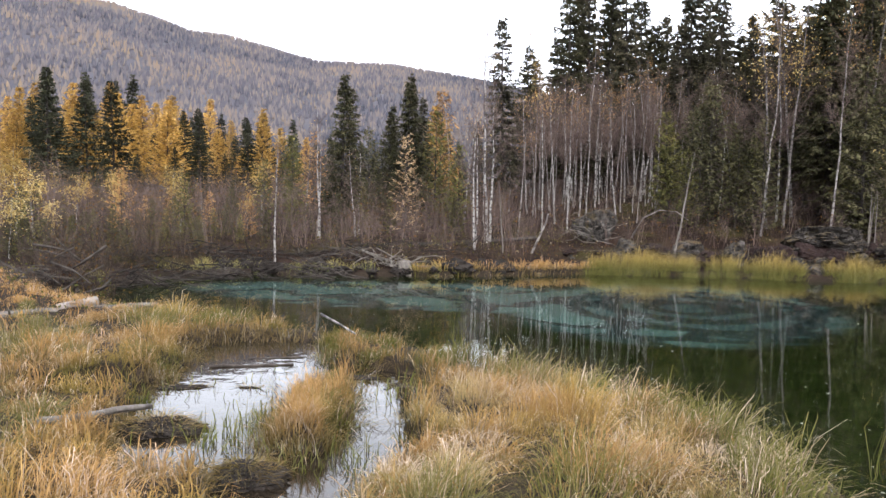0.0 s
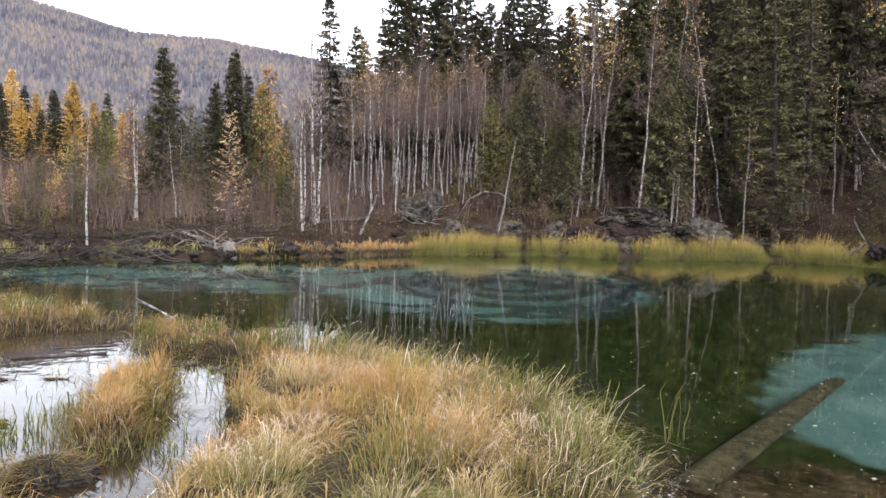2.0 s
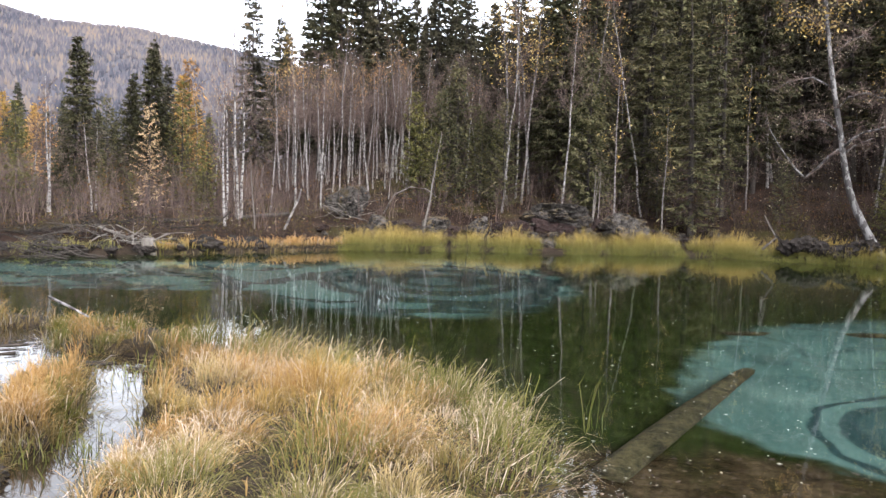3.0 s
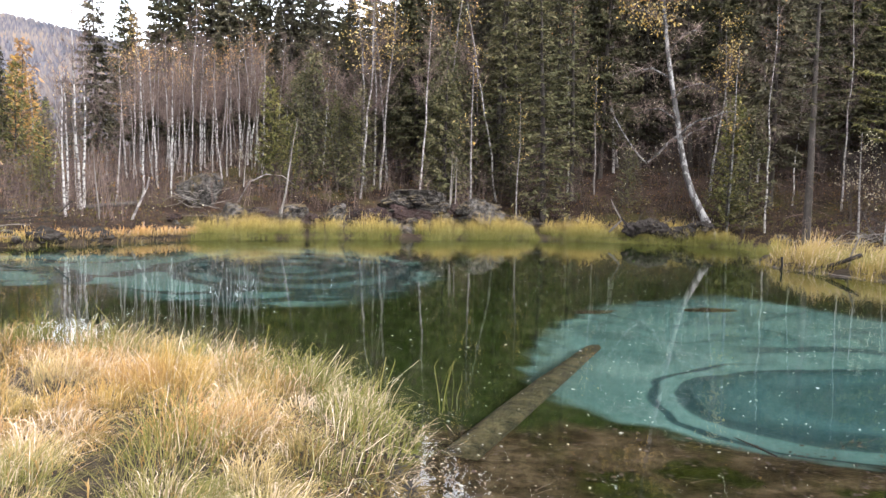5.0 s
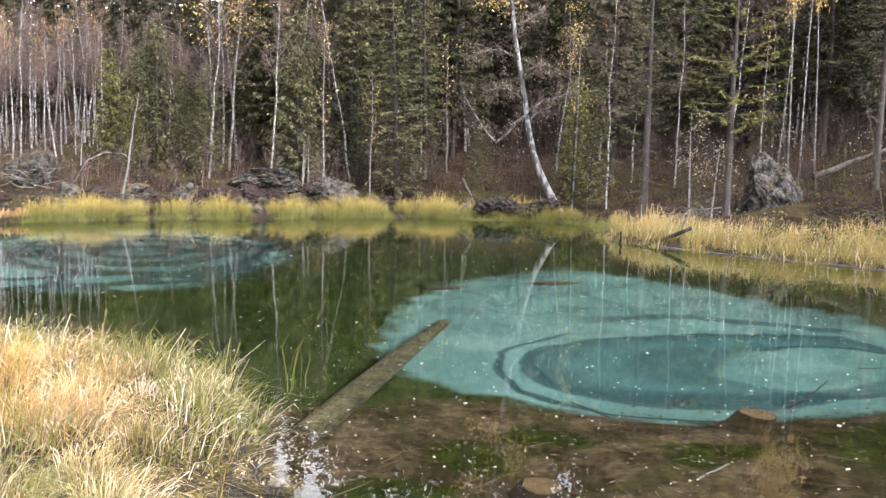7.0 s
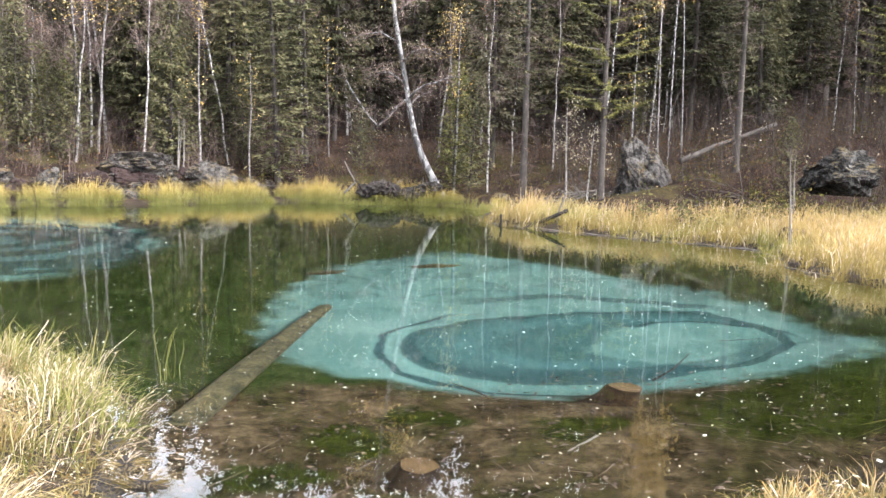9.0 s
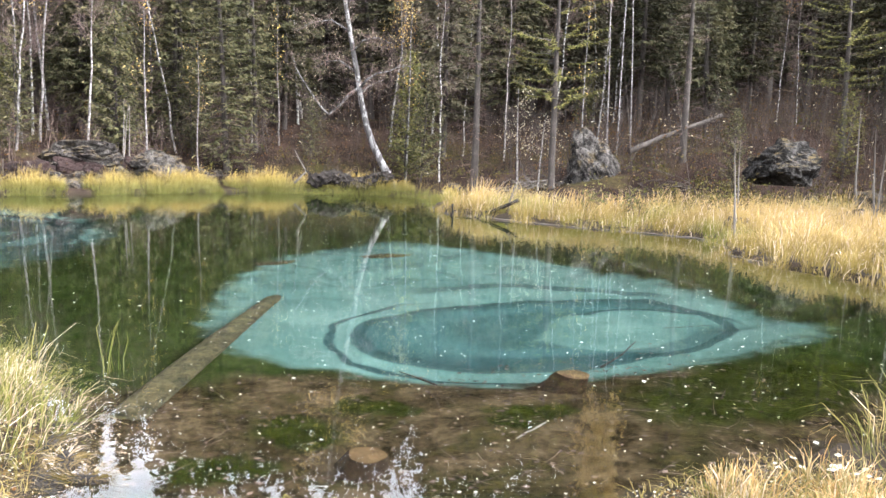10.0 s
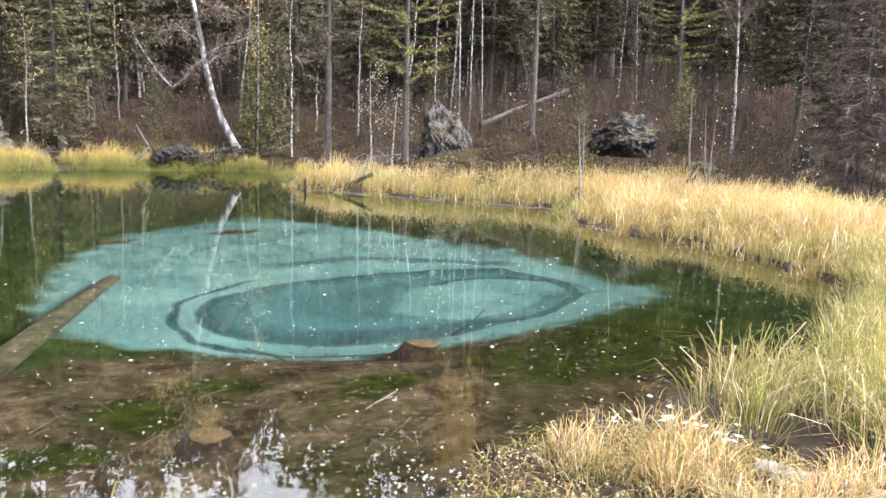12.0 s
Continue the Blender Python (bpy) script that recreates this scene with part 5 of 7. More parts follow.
shrub_mass("thicket", "tall bare brown willow and birch brush on the flat bank", scatter(540, 1, (-56, -14), (22, 62), lambda s, x, y: s > 1.6), 1, [M_twig, M_under], stems=10, tall=(0.8, 2.7), leaf_n=24, leaf_s=0.075, twig_w=0.016)
shrub_mass("birch_brush", "purple-brown young birch brush behind the bank", scatter(520, 2, (-34, 14), (27, 52), lambda s, x, y: s > 2.5), 2, [M_twig, M_under], stems=9, tall=(0.7, 2.2), leaf_n=3, leaf_s=0.07, twig_w=0.016)
shrub_mass("hillside_brush", "red-brown leafless brush on the wooded slope", scatter(560, 3, (-12, 72), (17, 52), lambda s, x, y: (s > 2.6) & ((x < 9) | (s > 5)) & clear(x, y)), 3, [M_brush, M_under], stems=9, tall=(0.6, 1.7), leaf_n=16, leaf_s=0.06, twig_w=0.012)
shrub_mass("slope_brush", "fine red-brown brush and withered herbs between the trunks", scatter(1250, 8, (10, 72), (16, 36), lambda s, x, y: (s > 3.0) & ((y > 19) | (s > 4.8)) & clear(x, y)), 8, [M_brush, M_under], stems=8, tall=(0.4, 1.3), leaf_n=14, leaf_s=0.05, twig_w=0.009, side=6)
shrub_mass("bank_herbs", "low withered herbs and leaf litter along the bank", scatter(2600, 4, (-56, 72), (13, 46), lambda s, x, y: (s > 0.9) & (s < 9) & ~((x > 10) & (y < 19) & (s < 5.5))), 4, [M_brush, M_moss], stems=7, tall=(0.15, 0.5), leaf_n=18, leaf_s=0.05, twig_w=0.010, side=4)


shrub_mass("deep_brush", "dense grey-brown leafless saplings deep under the trees", scatter(900, 17, (4, 74), (27, 50), lambda s, x, y: s > 5), 17, [M_brush, M_under], stems=3, tall=(0.7, 2.8), leaf_n=5, leaf_s=0.07, twig_w=0.016, side=9)
shrub_mass("sapling_stems", "thin upright bare saplings on the slope", scatter(330, 12, (8, 72), (17, 40), lambda s, x, y: (s > 3.2) & ((y > 19) | (s > 5))), 12, [M_spruce_bark, M_leaf_pale], stems=2, tall=(1.3, 4.2), leaf_n=7, leaf_s=0.055, twig_w=0.020, side=7)
shrub_mass("slope_herbs", "low green and yellow herbs under the trees", scatter(900, 13, (10, 72), (15, 34), lambda s, x, y: (s > 2.2) & ((y > 18) | (s > 4.4)) & (fbm(x, y, 1.3, 21) > 0.05)), 13, [M_brush, M_moss], stems=4, tall=(0.15, 0.55), leaf_n=26, leaf_s=0.075, twig_w=0.008, side=2)


shrub_mass("bank_twigs", "dark dead twigs, roots and leaf litter on the broken bank", scatter(2600, 16, (-44, 16), (18, 33), lambda s, x, y: (s > 0.1) & (s < 3.0)), 16, [M_brush, M_under], stems=5, tall=(0.12, 0.5), leaf_n=7, leaf_s=0.05, twig_w=0.012, side=3)


def litter(name, label, pts, size, mats, seed, up=0.05):
    """Fallen leaves lying loose on the ground."""
    r_ = np.random.default_rng(seed)
    at = pts.copy()
    at[:, 2] = np.maximum(ground_height(at[:, 0], at[:, 1]), 0.0) + 0.012 + np.abs(r_.normal(0, up, len(at)))
    at = at[shore_distance(at[:, 0], at[:, 1]) > 0.05]
    g = Geo()
    leaves(g, at, size * r_.uniform(0.5, 1.4, len(at)), r_, flat=0.7)
    tagged(part(name, g, mats, smooth=False), label, "leaves", kind="stuff")


litter("slope_litter", "pale fallen birch leaves on the slope", scatter(5200, 14, (-25, 72), (15, 40), lambda s, x, y: s > 1.0), 0.055, M_leaf_pale, 14, 0.12)
litter("slope_litter", "red-brown fallen leaves on the slope", scatter(7000, 15, (-25, 72), (15, 38), lambda s, x, y: s > 0.8), 0.08, M_under, 15, 0.06)
litter("bank_litter", "pale dry leaves and chips on the muddy near bank", np.stack([np.random.default_rng(16).uniform(2.3, 4.5, 3200), np.random.default_rng(17).uniform(1.6, 3.15, 3200), np.zeros(3200)], -1), 0.017, M_leaf_pale, 18, 0.01)
litter("bank_litter", "brown rotting leaves on the muddy near bank", np.stack([np.random.default_rng(19).uniform(2.0, 4.5, 2600), np.random.default_rng(20).uniform(1.4, 3.2, 2600), np.zeros(2600)], -1), 0.028, M_under, 21, 0.01)


def floating_scraps():
    """Bleached scraps of sedge and leaf drifting in the shallow corner by the sunken log."""
    r_ = np.random.default_rng(205)
    n = 900
    at = np.stack([0.45 + 0.22 * r_.normal(size=n), 5.1 + 0.40 * r_.normal(size=n), 0.005 + 0.004 * r_.random(n)], -1)
    g = Geo()
    leaves(g, at, 0.016 * r_.uniform(0.5, 1.6, n), r_, flat=0.95)
    tagged(part("floating_scraps", g, M_straw, smooth=False), "bleached sedge scraps floating by the shore", "leaves", kind="stuff")


floating_scraps()


def sunken_litter():
    """Dark leaves and twigs lying on the silt of the shallows."""
    r_ = np.random.default_rng(140)
    n = 900
    x, y = r_.uniform(0.7, 6.5, n), r_.uniform(3.0, 6.6, n)
    ok = shore_distance(x, y) < -0.15
    x, y = x[ok], y[ok]
    z = ground_height(x, y) + 0.015
    g = Geo()
    leaves(g, np.stack([x, y, z], -1), r_.uniform(0.02, 0.07, len(x)), r_, flat=0.8)
    k = r_.integers(0, len(x), 260)
    a = np.stack([x[k], y[k], z[k] + 0.01], -1)
    d = np.concatenate([r_.normal(0, 0.16, (260, 2)), r_.normal(0.02, 0.02, (260, 1))], 1)
    ribbons(g, a, a + d * 0.5 + r_.normal(0, 0.01, (260, 3)), a + d, np.full(260, 0.008), r_)
    tagged(part("sunken_litter", g, M_brush, smooth=False), "brown leaves and twigs lying on the shallow lake bed", "leaves", kind="stuff")


sunken_litter()
litter("shore_litter", "reddish rotting leaves and chips on the wet shore", np.stack([np.random.default_rng(22).normal(0.35, 0.35, 1500), np.random.default_rng(23).uniform(3.7, 6.2, 1500), np.zeros(1500)], -1), 0.03, M_under, 24, 0.008)
litter("shore_litter", "pale chips on the wet shore", np.stack([np.random.default_rng(25).normal(0.35, 0.35, 500), np.random.default_rng(26).uniform(3.7, 6.2, 500), np.zeros(500)], -1), 0.022, M_leaf_pale, 27, 0.006)


def far_woods():
    r_ = np.random.default_rng(5)
    n = 34000
    a = np.radians(np.concatenate([r_.uniform(-58, -6, n - 1200), r_.uniform(-6, 76, 1200)]))
    d = np.sqrt(r_.uniform(430 ** 2, 1540 ** 2, n))
    x, y = d * np.sin(a), d * np.cos(a)
    z = ground_height(x, y)
    h = r_.uniform(4, 8.5, n)
    w = h * r_.uniform(0.17, 0.30, n)
    k = 3
    V = []
    for zz, rr in ((-0.05, 0.75), (0.25, 1.0)):
        for j in range(k):
            t = 2 * np.pi * j / k + r_.uniform(-0.4, 0.4, n)
            q = rr * w * r_.uniform(0.7, 1.2, n)
            V.append(np.stack([x + q * np.cos(t), y + q * np.sin(t), z + zz * h], -1))
    V.append(np.stack([x, y, z + h], -1))
    V = np.stack(V, 1)
    m = V.shape[1]
    quads = np.array([[j, (j + 1) % k, k + (j + 1) % k, k + j] for j in range(k)])
    tris = np.array([[k + j, k + (j + 1) % k, 2 * k] for j in range(k)])
    off = np.arange(n)[:, None, None] * m
    g = Geo()
    g.add(V.reshape(-1, 3), [(quads[None] + off).reshape(-1, 4), (tris[None] + off).reshape(-1, 3)])
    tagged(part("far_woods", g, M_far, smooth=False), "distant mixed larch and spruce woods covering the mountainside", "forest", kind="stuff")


far_woods()


def slope_woods():
    """The wooded hillside closing the view beyond the lake: trees that nobody could count."""
    r_ = np.random.default_rng(6)
    n = 1900
    a = np.radians(r_.uniform(0, 80, n))
    d = np.sqrt(r_.uniform(52 ** 2, 150 ** 2, n))
    x, y = d * np.sin(a), d * np.cos(a)
    z = ground_height(x, y)
    h = r_.uniform(6, 12, n)
    g = Geo()
    k = 26
    t = r_.uniform(0.06, 1.0, (n, k))
    an = r_.uniform(0, 6.28, (n, k))
    out = (0.20 * h[:, None] * (1.05 - t)) * r_.uniform(0.6, 1.2, (n, k))
    c = np.stack([np.repeat(x, k), np.repeat(y, k), (z[:, None] + h[:, None] * t).ravel()], -1)
    e = c + np.stack([(out * np.cos(an)).ravel(), (out * np.sin(an)).ravel(), (-0.25 * out).ravel()], -1)
    sprays(g, c, e, np.repeat(0.09 * h, k) * r_.uniform(0.6, 1.3, n * k), r_)
    tagged(part("slope_woods", g, M_slope, smooth=False), "dense mixed forest on the slope behind the lake", "forest", kind="stuff")


slope_woods()


# ---------- sedge ----------
def sedge(name, label, roots, heights, mat_, seed, lean=0.35, wind=(0.12, -0.05), width=0.007, out=None):
    """Grass in one mesh: blades that rise and bow over."""
    r_ = np.random.default_rng(seed)
    n = len(roots)
    a = r_.uniform(0, 6.28, n)
    dirx = np.stack([np.cos(a), np.sin(a)], -1) * np.abs(r_.normal(0, lean, n))[:, None]
    if out is not None:
        dirx = dirx * 0.6 + out
    dirx = dirx + np.array(wind)
    h = np.asarray(heights)
    p0 = np.asarray(roots, float)
    z = np.array([0, 0, 1.0])
    D = np.concatenate([dirx, np.zeros((n, 1))], 1)
    fall = np.clip(np.linalg.norm(dirx, axis=1), 0, 1.4)
    p1 = p0 + D * (0.20 * h)[:, None] + z * (h * (0.48 - 0.06 * fall))[:, None]
    p2 = p0 + D * (0.58 * h)[:, None] + z * (h * (0.84 - 0.20 * fall))[:, None]
    p3 = p0 + D * (1.0 * h)[:, None] + z * (h * (1.0 - 0.55 * fall * r_.uniform(0.5, 1.3, n)))[:, None]
    crook = r_.normal(0, 1, (3, n, 3)) * h[None, :, None] * np.array([1, 1, 0.6])
    p1, p2, p3 = p1 + 0.035 * crook[0], p2 + 0.07 * crook[1], p3 + 0.13 * crook[2]
    p3[:, 2] = np.maximum(p3[:, 2], p0[:, 2] + 0.01)
    sa = r_.uniform(0, 3.14, n)
    side = np.stack([np.cos(sa), np.sin(sa), np.zeros(n)], -1) * (width * r_.uniform(0.6, 1.4, n) * 0.5)[:, None]
    V = np.stack([p0 - side, p0 + side, p1 + side, p1 - side, p2 + side * 0.75, p2 - side * 0.75, p3], 1).reshape(-1, 3)
    k = np.arange(n)[:, None] * 7
    g = Geo()
    g.add(V, [k + np.array([0, 1, 2, 3]), k + np.array([3, 2, 4, 5]), k + np.array([5, 4, 6])])
    return tagged(part(name, g, mat_, smooth=False), label, "grass", kind="stuff")


def tussocks(centres, per, radius, tall, seed):
    """Roots, heights and outward lean of blades growing in clumps (x, y, size)."""
    r_ = np.random.default_rng(seed)
    c = np.repeat(np.asarray(centres), per, 0)
    n = len(c)
    a = r_.uniform(0, 6.28, n)
    q = np.sqrt(r_.uniform(0, 1, n))
    rr = radius * c[:, 2] * q
    x, y = c[:, 0] + rr * np.cos(a), c[:, 1] + rr * np.sin(a)
    z = ground_height(x, y) + 0.10 * c[:, 2] * (1 - q ** 2) - 0.03
    h = tall * c[:, 2] * r_.uniform(0.55, 1.15, n) * (1.05 - 0.25 * q)
    out = np.stack([np.cos(a), np.sin(a)], -1) * (q * r_.uniform(0.25, 1.25, n))[:, None]
    return np.stack([x, y, z], -1), h, out


def spread(box, step, seed, keep):
    r_ = np.random.default_rng(seed)
    x0, y0, x1, y1 = box
    X, Y = np.meshgrid(np.arange(x0, x1, step), np.arange(y0, y1, step))
    X = X.ravel() + r_.uniform(-0.48, 0.48, X.size) * step
    Y = Y.ravel() + r_.uniform(-0.48, 0.48, Y.size) * step
    s = shore_distance(X, Y)
    ok = keep(s, X, Y)
    return np.stack([X, Y, r_.uniform(0.75, 1.2, X.size)], -1)[ok]


near_view = lambda x, y: (np.degrees(np.arctan2(x, y)) > -52) & (np.degrees(np.arctan2(x, y)) < 72)
dry = lambda s, x, y: (s > 0.10) & near_view(x, y) & ~((x > -0.10) & (y < 5.05)) & ~((x > 0.12) & (y < 5.3)) & (np.hypot(x, y) > 3.2)
marsh_c = spread((-17, 2.4, 1.2, 13), 0.50, 21, lambda s, x, y: dry(s, x, y) & (pool_mask(x, y) > 1.02) & (fbm(x, y, 0.33, 12) > -0.38))
mx_c, my_c = marsh_c[:, 0], marsh_c[:, 1]
marsh_c[:, 2] *= np.random.default_rng(20).uniform(0.66, 1.32, len(marsh_c)) + 0.25 * fbm(mx_c, my_c, 0.5, 8)
marsh_c[:, 2] *= 0.6 + 0.4 * smooth(pool_mask(mx_c, my_c), 1.15, 2.3)
marsh_c[:, 2] *= 1 - 0.12 * smooth(np.hypot(mx_c, my_c), 7, 11.5)
marsh_c[:, 2] *= 1 - 0.5 * smooth(-mx_c, 7.5, 9.8)
kind_c = fbm(mx_c, my_c, 0.75, 31) + np.random.default_rng(19).normal(0, 0.35, len(marsh_c)) + 0.12 * (mx_c > -2.7) - 0.1 * smooth(-mx_c, 2.7, 5.5) - 0.8 * (1 - smooth(shore_distance(mx_c, my_c), 0.2, 0.8)) * (mx_c > -2.2)
near_t = mx_c > -2.7
WIND = (0.20, -0.06)
for k_, (lo_, hi_, mat_, word, tall_) in enumerate([(-9, -0.28, M_sedge_green, "green-gold", 0.38), (-0.28, 0.15, M_sedge_pale, "bleached", 0.31), (0.15, 9, M_sedge, "ochre", 0.33)]):
    one = (kind_c > lo_) & (kind_c <= hi_)
    rt, hh, oo = tussocks(marsh_c[one & ~near_t], 200, 0.25, tall_ * 0.88, 220 + k_)
    sedge("marsh_sedge", word + " sedge tussocks on the wet shore", rt, hh, mat_ if k_ != 1 else M_sedge, 230 + k_, out=oo * 1.2, width=0.0052, lean=0.9, wind=WIND)
    rt, hh, oo = tussocks(marsh_c[one & near_t], 300, 0.25, tall_, 240 + k_)
    sedge("near_sedge", word + " curling sedge tussocks beside the lake", rt, hh, mat_, 250 + k_, out=oo * 1.3, width=0.0036, lean=1.0, wind=WIND)
rt, hh, oo = tussocks(marsh_c[near_t], 34, 0.27, 0.34, 260)
sedge("near_sedge", "bleached curling blades scattered over the sedge", rt, hh, M_straw, 261, out=oo * 1.2, width=0.0038, lean=0.8, wind=(0.30, -0.08))
rt, hh, oo = tussocks(marsh_c[~near_t], 26, 0.27, 0.30, 262)
sedge("marsh_sedge", "bleached blades scattered over the marsh", rt, hh, M_straw, 263, out=oo * 1.2, width=0.006, lean=0.8, wind=(0.25, -0.06))
mat_c = spread((-2.7, 3.6, 0.7, 8.5), 0.5, 264, lambda s, x, y: dry(s, x, y) & (pool_mask(x, y) > 1.3) & (fbm(x, y, 0.4, 33) > 0.05))
rt, hh, oo = tussocks(mat_c, 120, 0.24, 0.16, 265)
sedge("dead_sedge_mat", "bleached dead sedge lying flat between tussocks", rt, hh, M_straw, 266, out=oo * 2.2, width=0.006, lean=1.3, wind=(0.1, 0.0))
low_c = spread((-14, 2.4, 1.2, 13), 0.30, 42, lambda s, x, y: dry(s, x, y) & (pool_mask(x, y) > 1.0))
rt, hh, oo = tussocks(low_c, 11, 0.26, 0.15, 43)
sedge("matted_sedge", "low matted dead sedge between the tussocks", rt, hh, M_sedge, 44, out=oo * 1.4, width=0.008, lean=0.9)
isle_c = spread((-4.3, 5.2, -2.4, 7.6), 0.24, 45, lambda s, x, y: (blob(x, y, -3.4, 6.3, 0.42, 0.62, 25) < 1) | (blob(x, y, -3.35, 7.75, 0.26, 0.22) < 1))
rt, hh, oo = tussocks(isle_c, 200, 0.20, 0.27, 46)
sedge("island_sedge", "domed sedge tussock standing between the pools", rt, hh, M_sedge, 47, out=oo * 1.2, width=0.005, lean=0.85)

rim_c = spread((-7.5, 3.4, -1.8, 10.6), 0.20, 50, lambda s, x, y: (s > 0.15) & (pool_mask(x, y) > 0.96) & (pool_mask(x, y) < 1.5))
rt, hh, oo = tussocks(rim_c, 34, 0.14, 0.24, 51)
sedge("pool_rim_sedge", "short drooping sedge hanging over the pool rims", rt, hh, M_sedge, 52, out=oo * 1.4, width=0.0062, lean=0.8)
edge_c = spread((-10, 4.9, 1.2, 12), 0.27, 24, lambda s, x, y: (s > -0.10) & (s < 0.45) & (pool_mask(x, y) > 1.0) & ~((x > 0.2) & (y < 5.3)))
edge_c = edge_c[edge_c[:, 0] > -2.6]
rt, hh, oo = tussocks(edge_c, 40, 0.22, 0.42, 25)
sedge("shore_sedge", "tall green-gold sedge at the water's edge", rt, hh, M_sedge_green, 26, out=oo, width=0.0046, lean=0.6, wind=(0.28, -0.05))
rt, hh, oo = tussocks(edge_c, 14, 0.22, 0.42, 125)
sedge("shore_sedge", "silvery curled sedge tips at the water's edge", rt, hh, M_straw, 126, out=oo, width=0.0045, lean=0.5, wind=(0.45, -0.05))

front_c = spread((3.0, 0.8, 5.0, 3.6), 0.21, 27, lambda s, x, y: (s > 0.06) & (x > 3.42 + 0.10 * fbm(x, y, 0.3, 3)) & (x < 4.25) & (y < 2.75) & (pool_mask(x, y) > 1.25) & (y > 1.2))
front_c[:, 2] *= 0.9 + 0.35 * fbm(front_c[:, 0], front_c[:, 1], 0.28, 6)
# rusty and green blades; their darker colour also stands in for dimmer light
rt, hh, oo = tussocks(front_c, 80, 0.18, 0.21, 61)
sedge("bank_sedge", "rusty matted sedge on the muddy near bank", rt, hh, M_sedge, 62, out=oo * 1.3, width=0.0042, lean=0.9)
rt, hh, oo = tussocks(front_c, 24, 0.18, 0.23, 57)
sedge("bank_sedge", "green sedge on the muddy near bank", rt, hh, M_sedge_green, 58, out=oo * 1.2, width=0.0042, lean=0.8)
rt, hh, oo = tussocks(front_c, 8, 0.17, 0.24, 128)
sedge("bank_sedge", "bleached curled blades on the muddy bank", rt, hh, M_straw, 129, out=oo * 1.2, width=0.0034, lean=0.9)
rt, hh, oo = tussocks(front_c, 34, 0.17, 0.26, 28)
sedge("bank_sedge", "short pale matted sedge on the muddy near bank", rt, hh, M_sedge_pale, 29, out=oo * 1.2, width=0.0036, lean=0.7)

bank_c = np.vstack([spread((2.5, 1.3, 4.4, 3.1), 0.2, 170, lambda s, x, y: s > 0.02), spread((-0.4, 3.4, 0.7, 5.1), 0.2, 171, lambda s, x, y: s > -0.05)])
rt, hh, oo = tussocks(bank_c, 26, 0.14, 0.11, 172)
sedge("straw_litter", "grey-brown dead straw trodden into the mud", rt, hh, M_sedge_pale, 173, out=oo * 2.0, width=0.005, lean=1.6, wind=(0.0, 0.0))
clump_c = spread((4.5, 1.0, 12, 5), 0.29, 30, lambda s, x, y: (x > 4.62) & ((y < 2.78 + 0.19 * (x - 4.64)) | (x > 7.2)) & (s > -0.1) & (pool_mask(x, y) > 1.2) & (fbm(x, y, 0.4, 15) > -0.45))
clump_c[:, 2] *= 0.95 + 0.3 * fbm(clump_c[:, 0], clump_c[:, 1], 0.45, 14)
rt, hh, oo = tussocks(clump_c, 70, 0.19, 0.50, 31)
sedge("tall_sedge", "tall green-gold sedge clump at the shore", rt, hh, M_sedge_green, 32, out=oo, width=0.0055, lean=0.5)
rt, hh, oo = tussocks(clump_c, 7, 0.22, 0.46, 148)
sedge("tall_sedge", "bleached curled tips over the tall clump", rt, hh, M_straw, 149, out=oo * 1.2, width=0.0045, lean=0.7)
rt, hh, oo = tussocks(clump_c, 32, 0.26, 0.38, 48)
sedge("dry_bank_sedge", "bleached dry sedge among the green clump", rt, hh, M_sedge_pale, 49, out=oo * 1.2, width=0.0045, lean=0.7)

meadow_c = spread((9, 2.5, 24, 20), 0.36, 33, lambda s, x, y: (s > -0.22) & (s < 4.6 + 1.1 * fbm(x, y, 1.2, 5)) & (x > 9.6) & ((y < 16) | (s < 1.5)))
meadow_c[:, 2] *= 0.92 + 0.22 * fbm(meadow_c[:, 0], meadow_c[:, 1], 0.9, 16)
meadow_c[:, 2] *= 0.72 + 0.28 * smooth(shore_distance(meadow_c[:, 0], meadow_c[:, 1]), 0.1, 1.2)
rt, hh, oo = tussocks(meadow_c, 9, 0.30, 0.62, 134)
sedge("meadow_sedge", "bleached blades over the golden meadow", rt, hh, M_straw, 135, out=oo * 0.9, width=0.007, lean=0.6)
rt, hh, oo = tussocks(meadow_c, 55, 0.28, 0.60, 34)
sedge("meadow_sedge", "golden sedge meadow along the lake shore", rt, hh, M_sedge_gold, 35, out=oo * 0.7, width=0.008, lean=0.5)

CLUMPS = [(-4.3, -1.1), (-0.7, 0.1), (0.5, 2.0), (2.8, 4.15), (4.35, 6.85), (7.2, 9.55), (9.7, 12.6)]


def in_clump(x):
    ok = np.zeros(len(x), bool)
    for a, b in CLUMPS:
        ok |= (x > a - 0.05) & (x < b + 0.05)
    return ok


fringe_c = spread((-6, 22, 13.5, 30), 0.32, 36, lambda s, x, y: (s > -0.35) & (s < 0.55) & in_clump(x))
for a_, b_ in CLUMPS:                      # each clump is domed
    k_ = (fringe_c[:, 0] > a_) & (fringe_c[:, 0] < b_)
    u_ = (fringe_c[k_, 0] - a_) / (b_ - a_)
    fringe_c[k_, 2] *= 0.52 + 0.54 * np.sqrt(np.clip(np.sin(np.pi * u_), 0, 1))
rt, hh, oo = tussocks(fringe_c, 110, 0.26, 0.62, 37)
sedge("fringe_sedge", "bright green-gold sedge fringe along the far shore", rt, hh, M_fringe, 38, out=oo * 0.8, width=0.007)

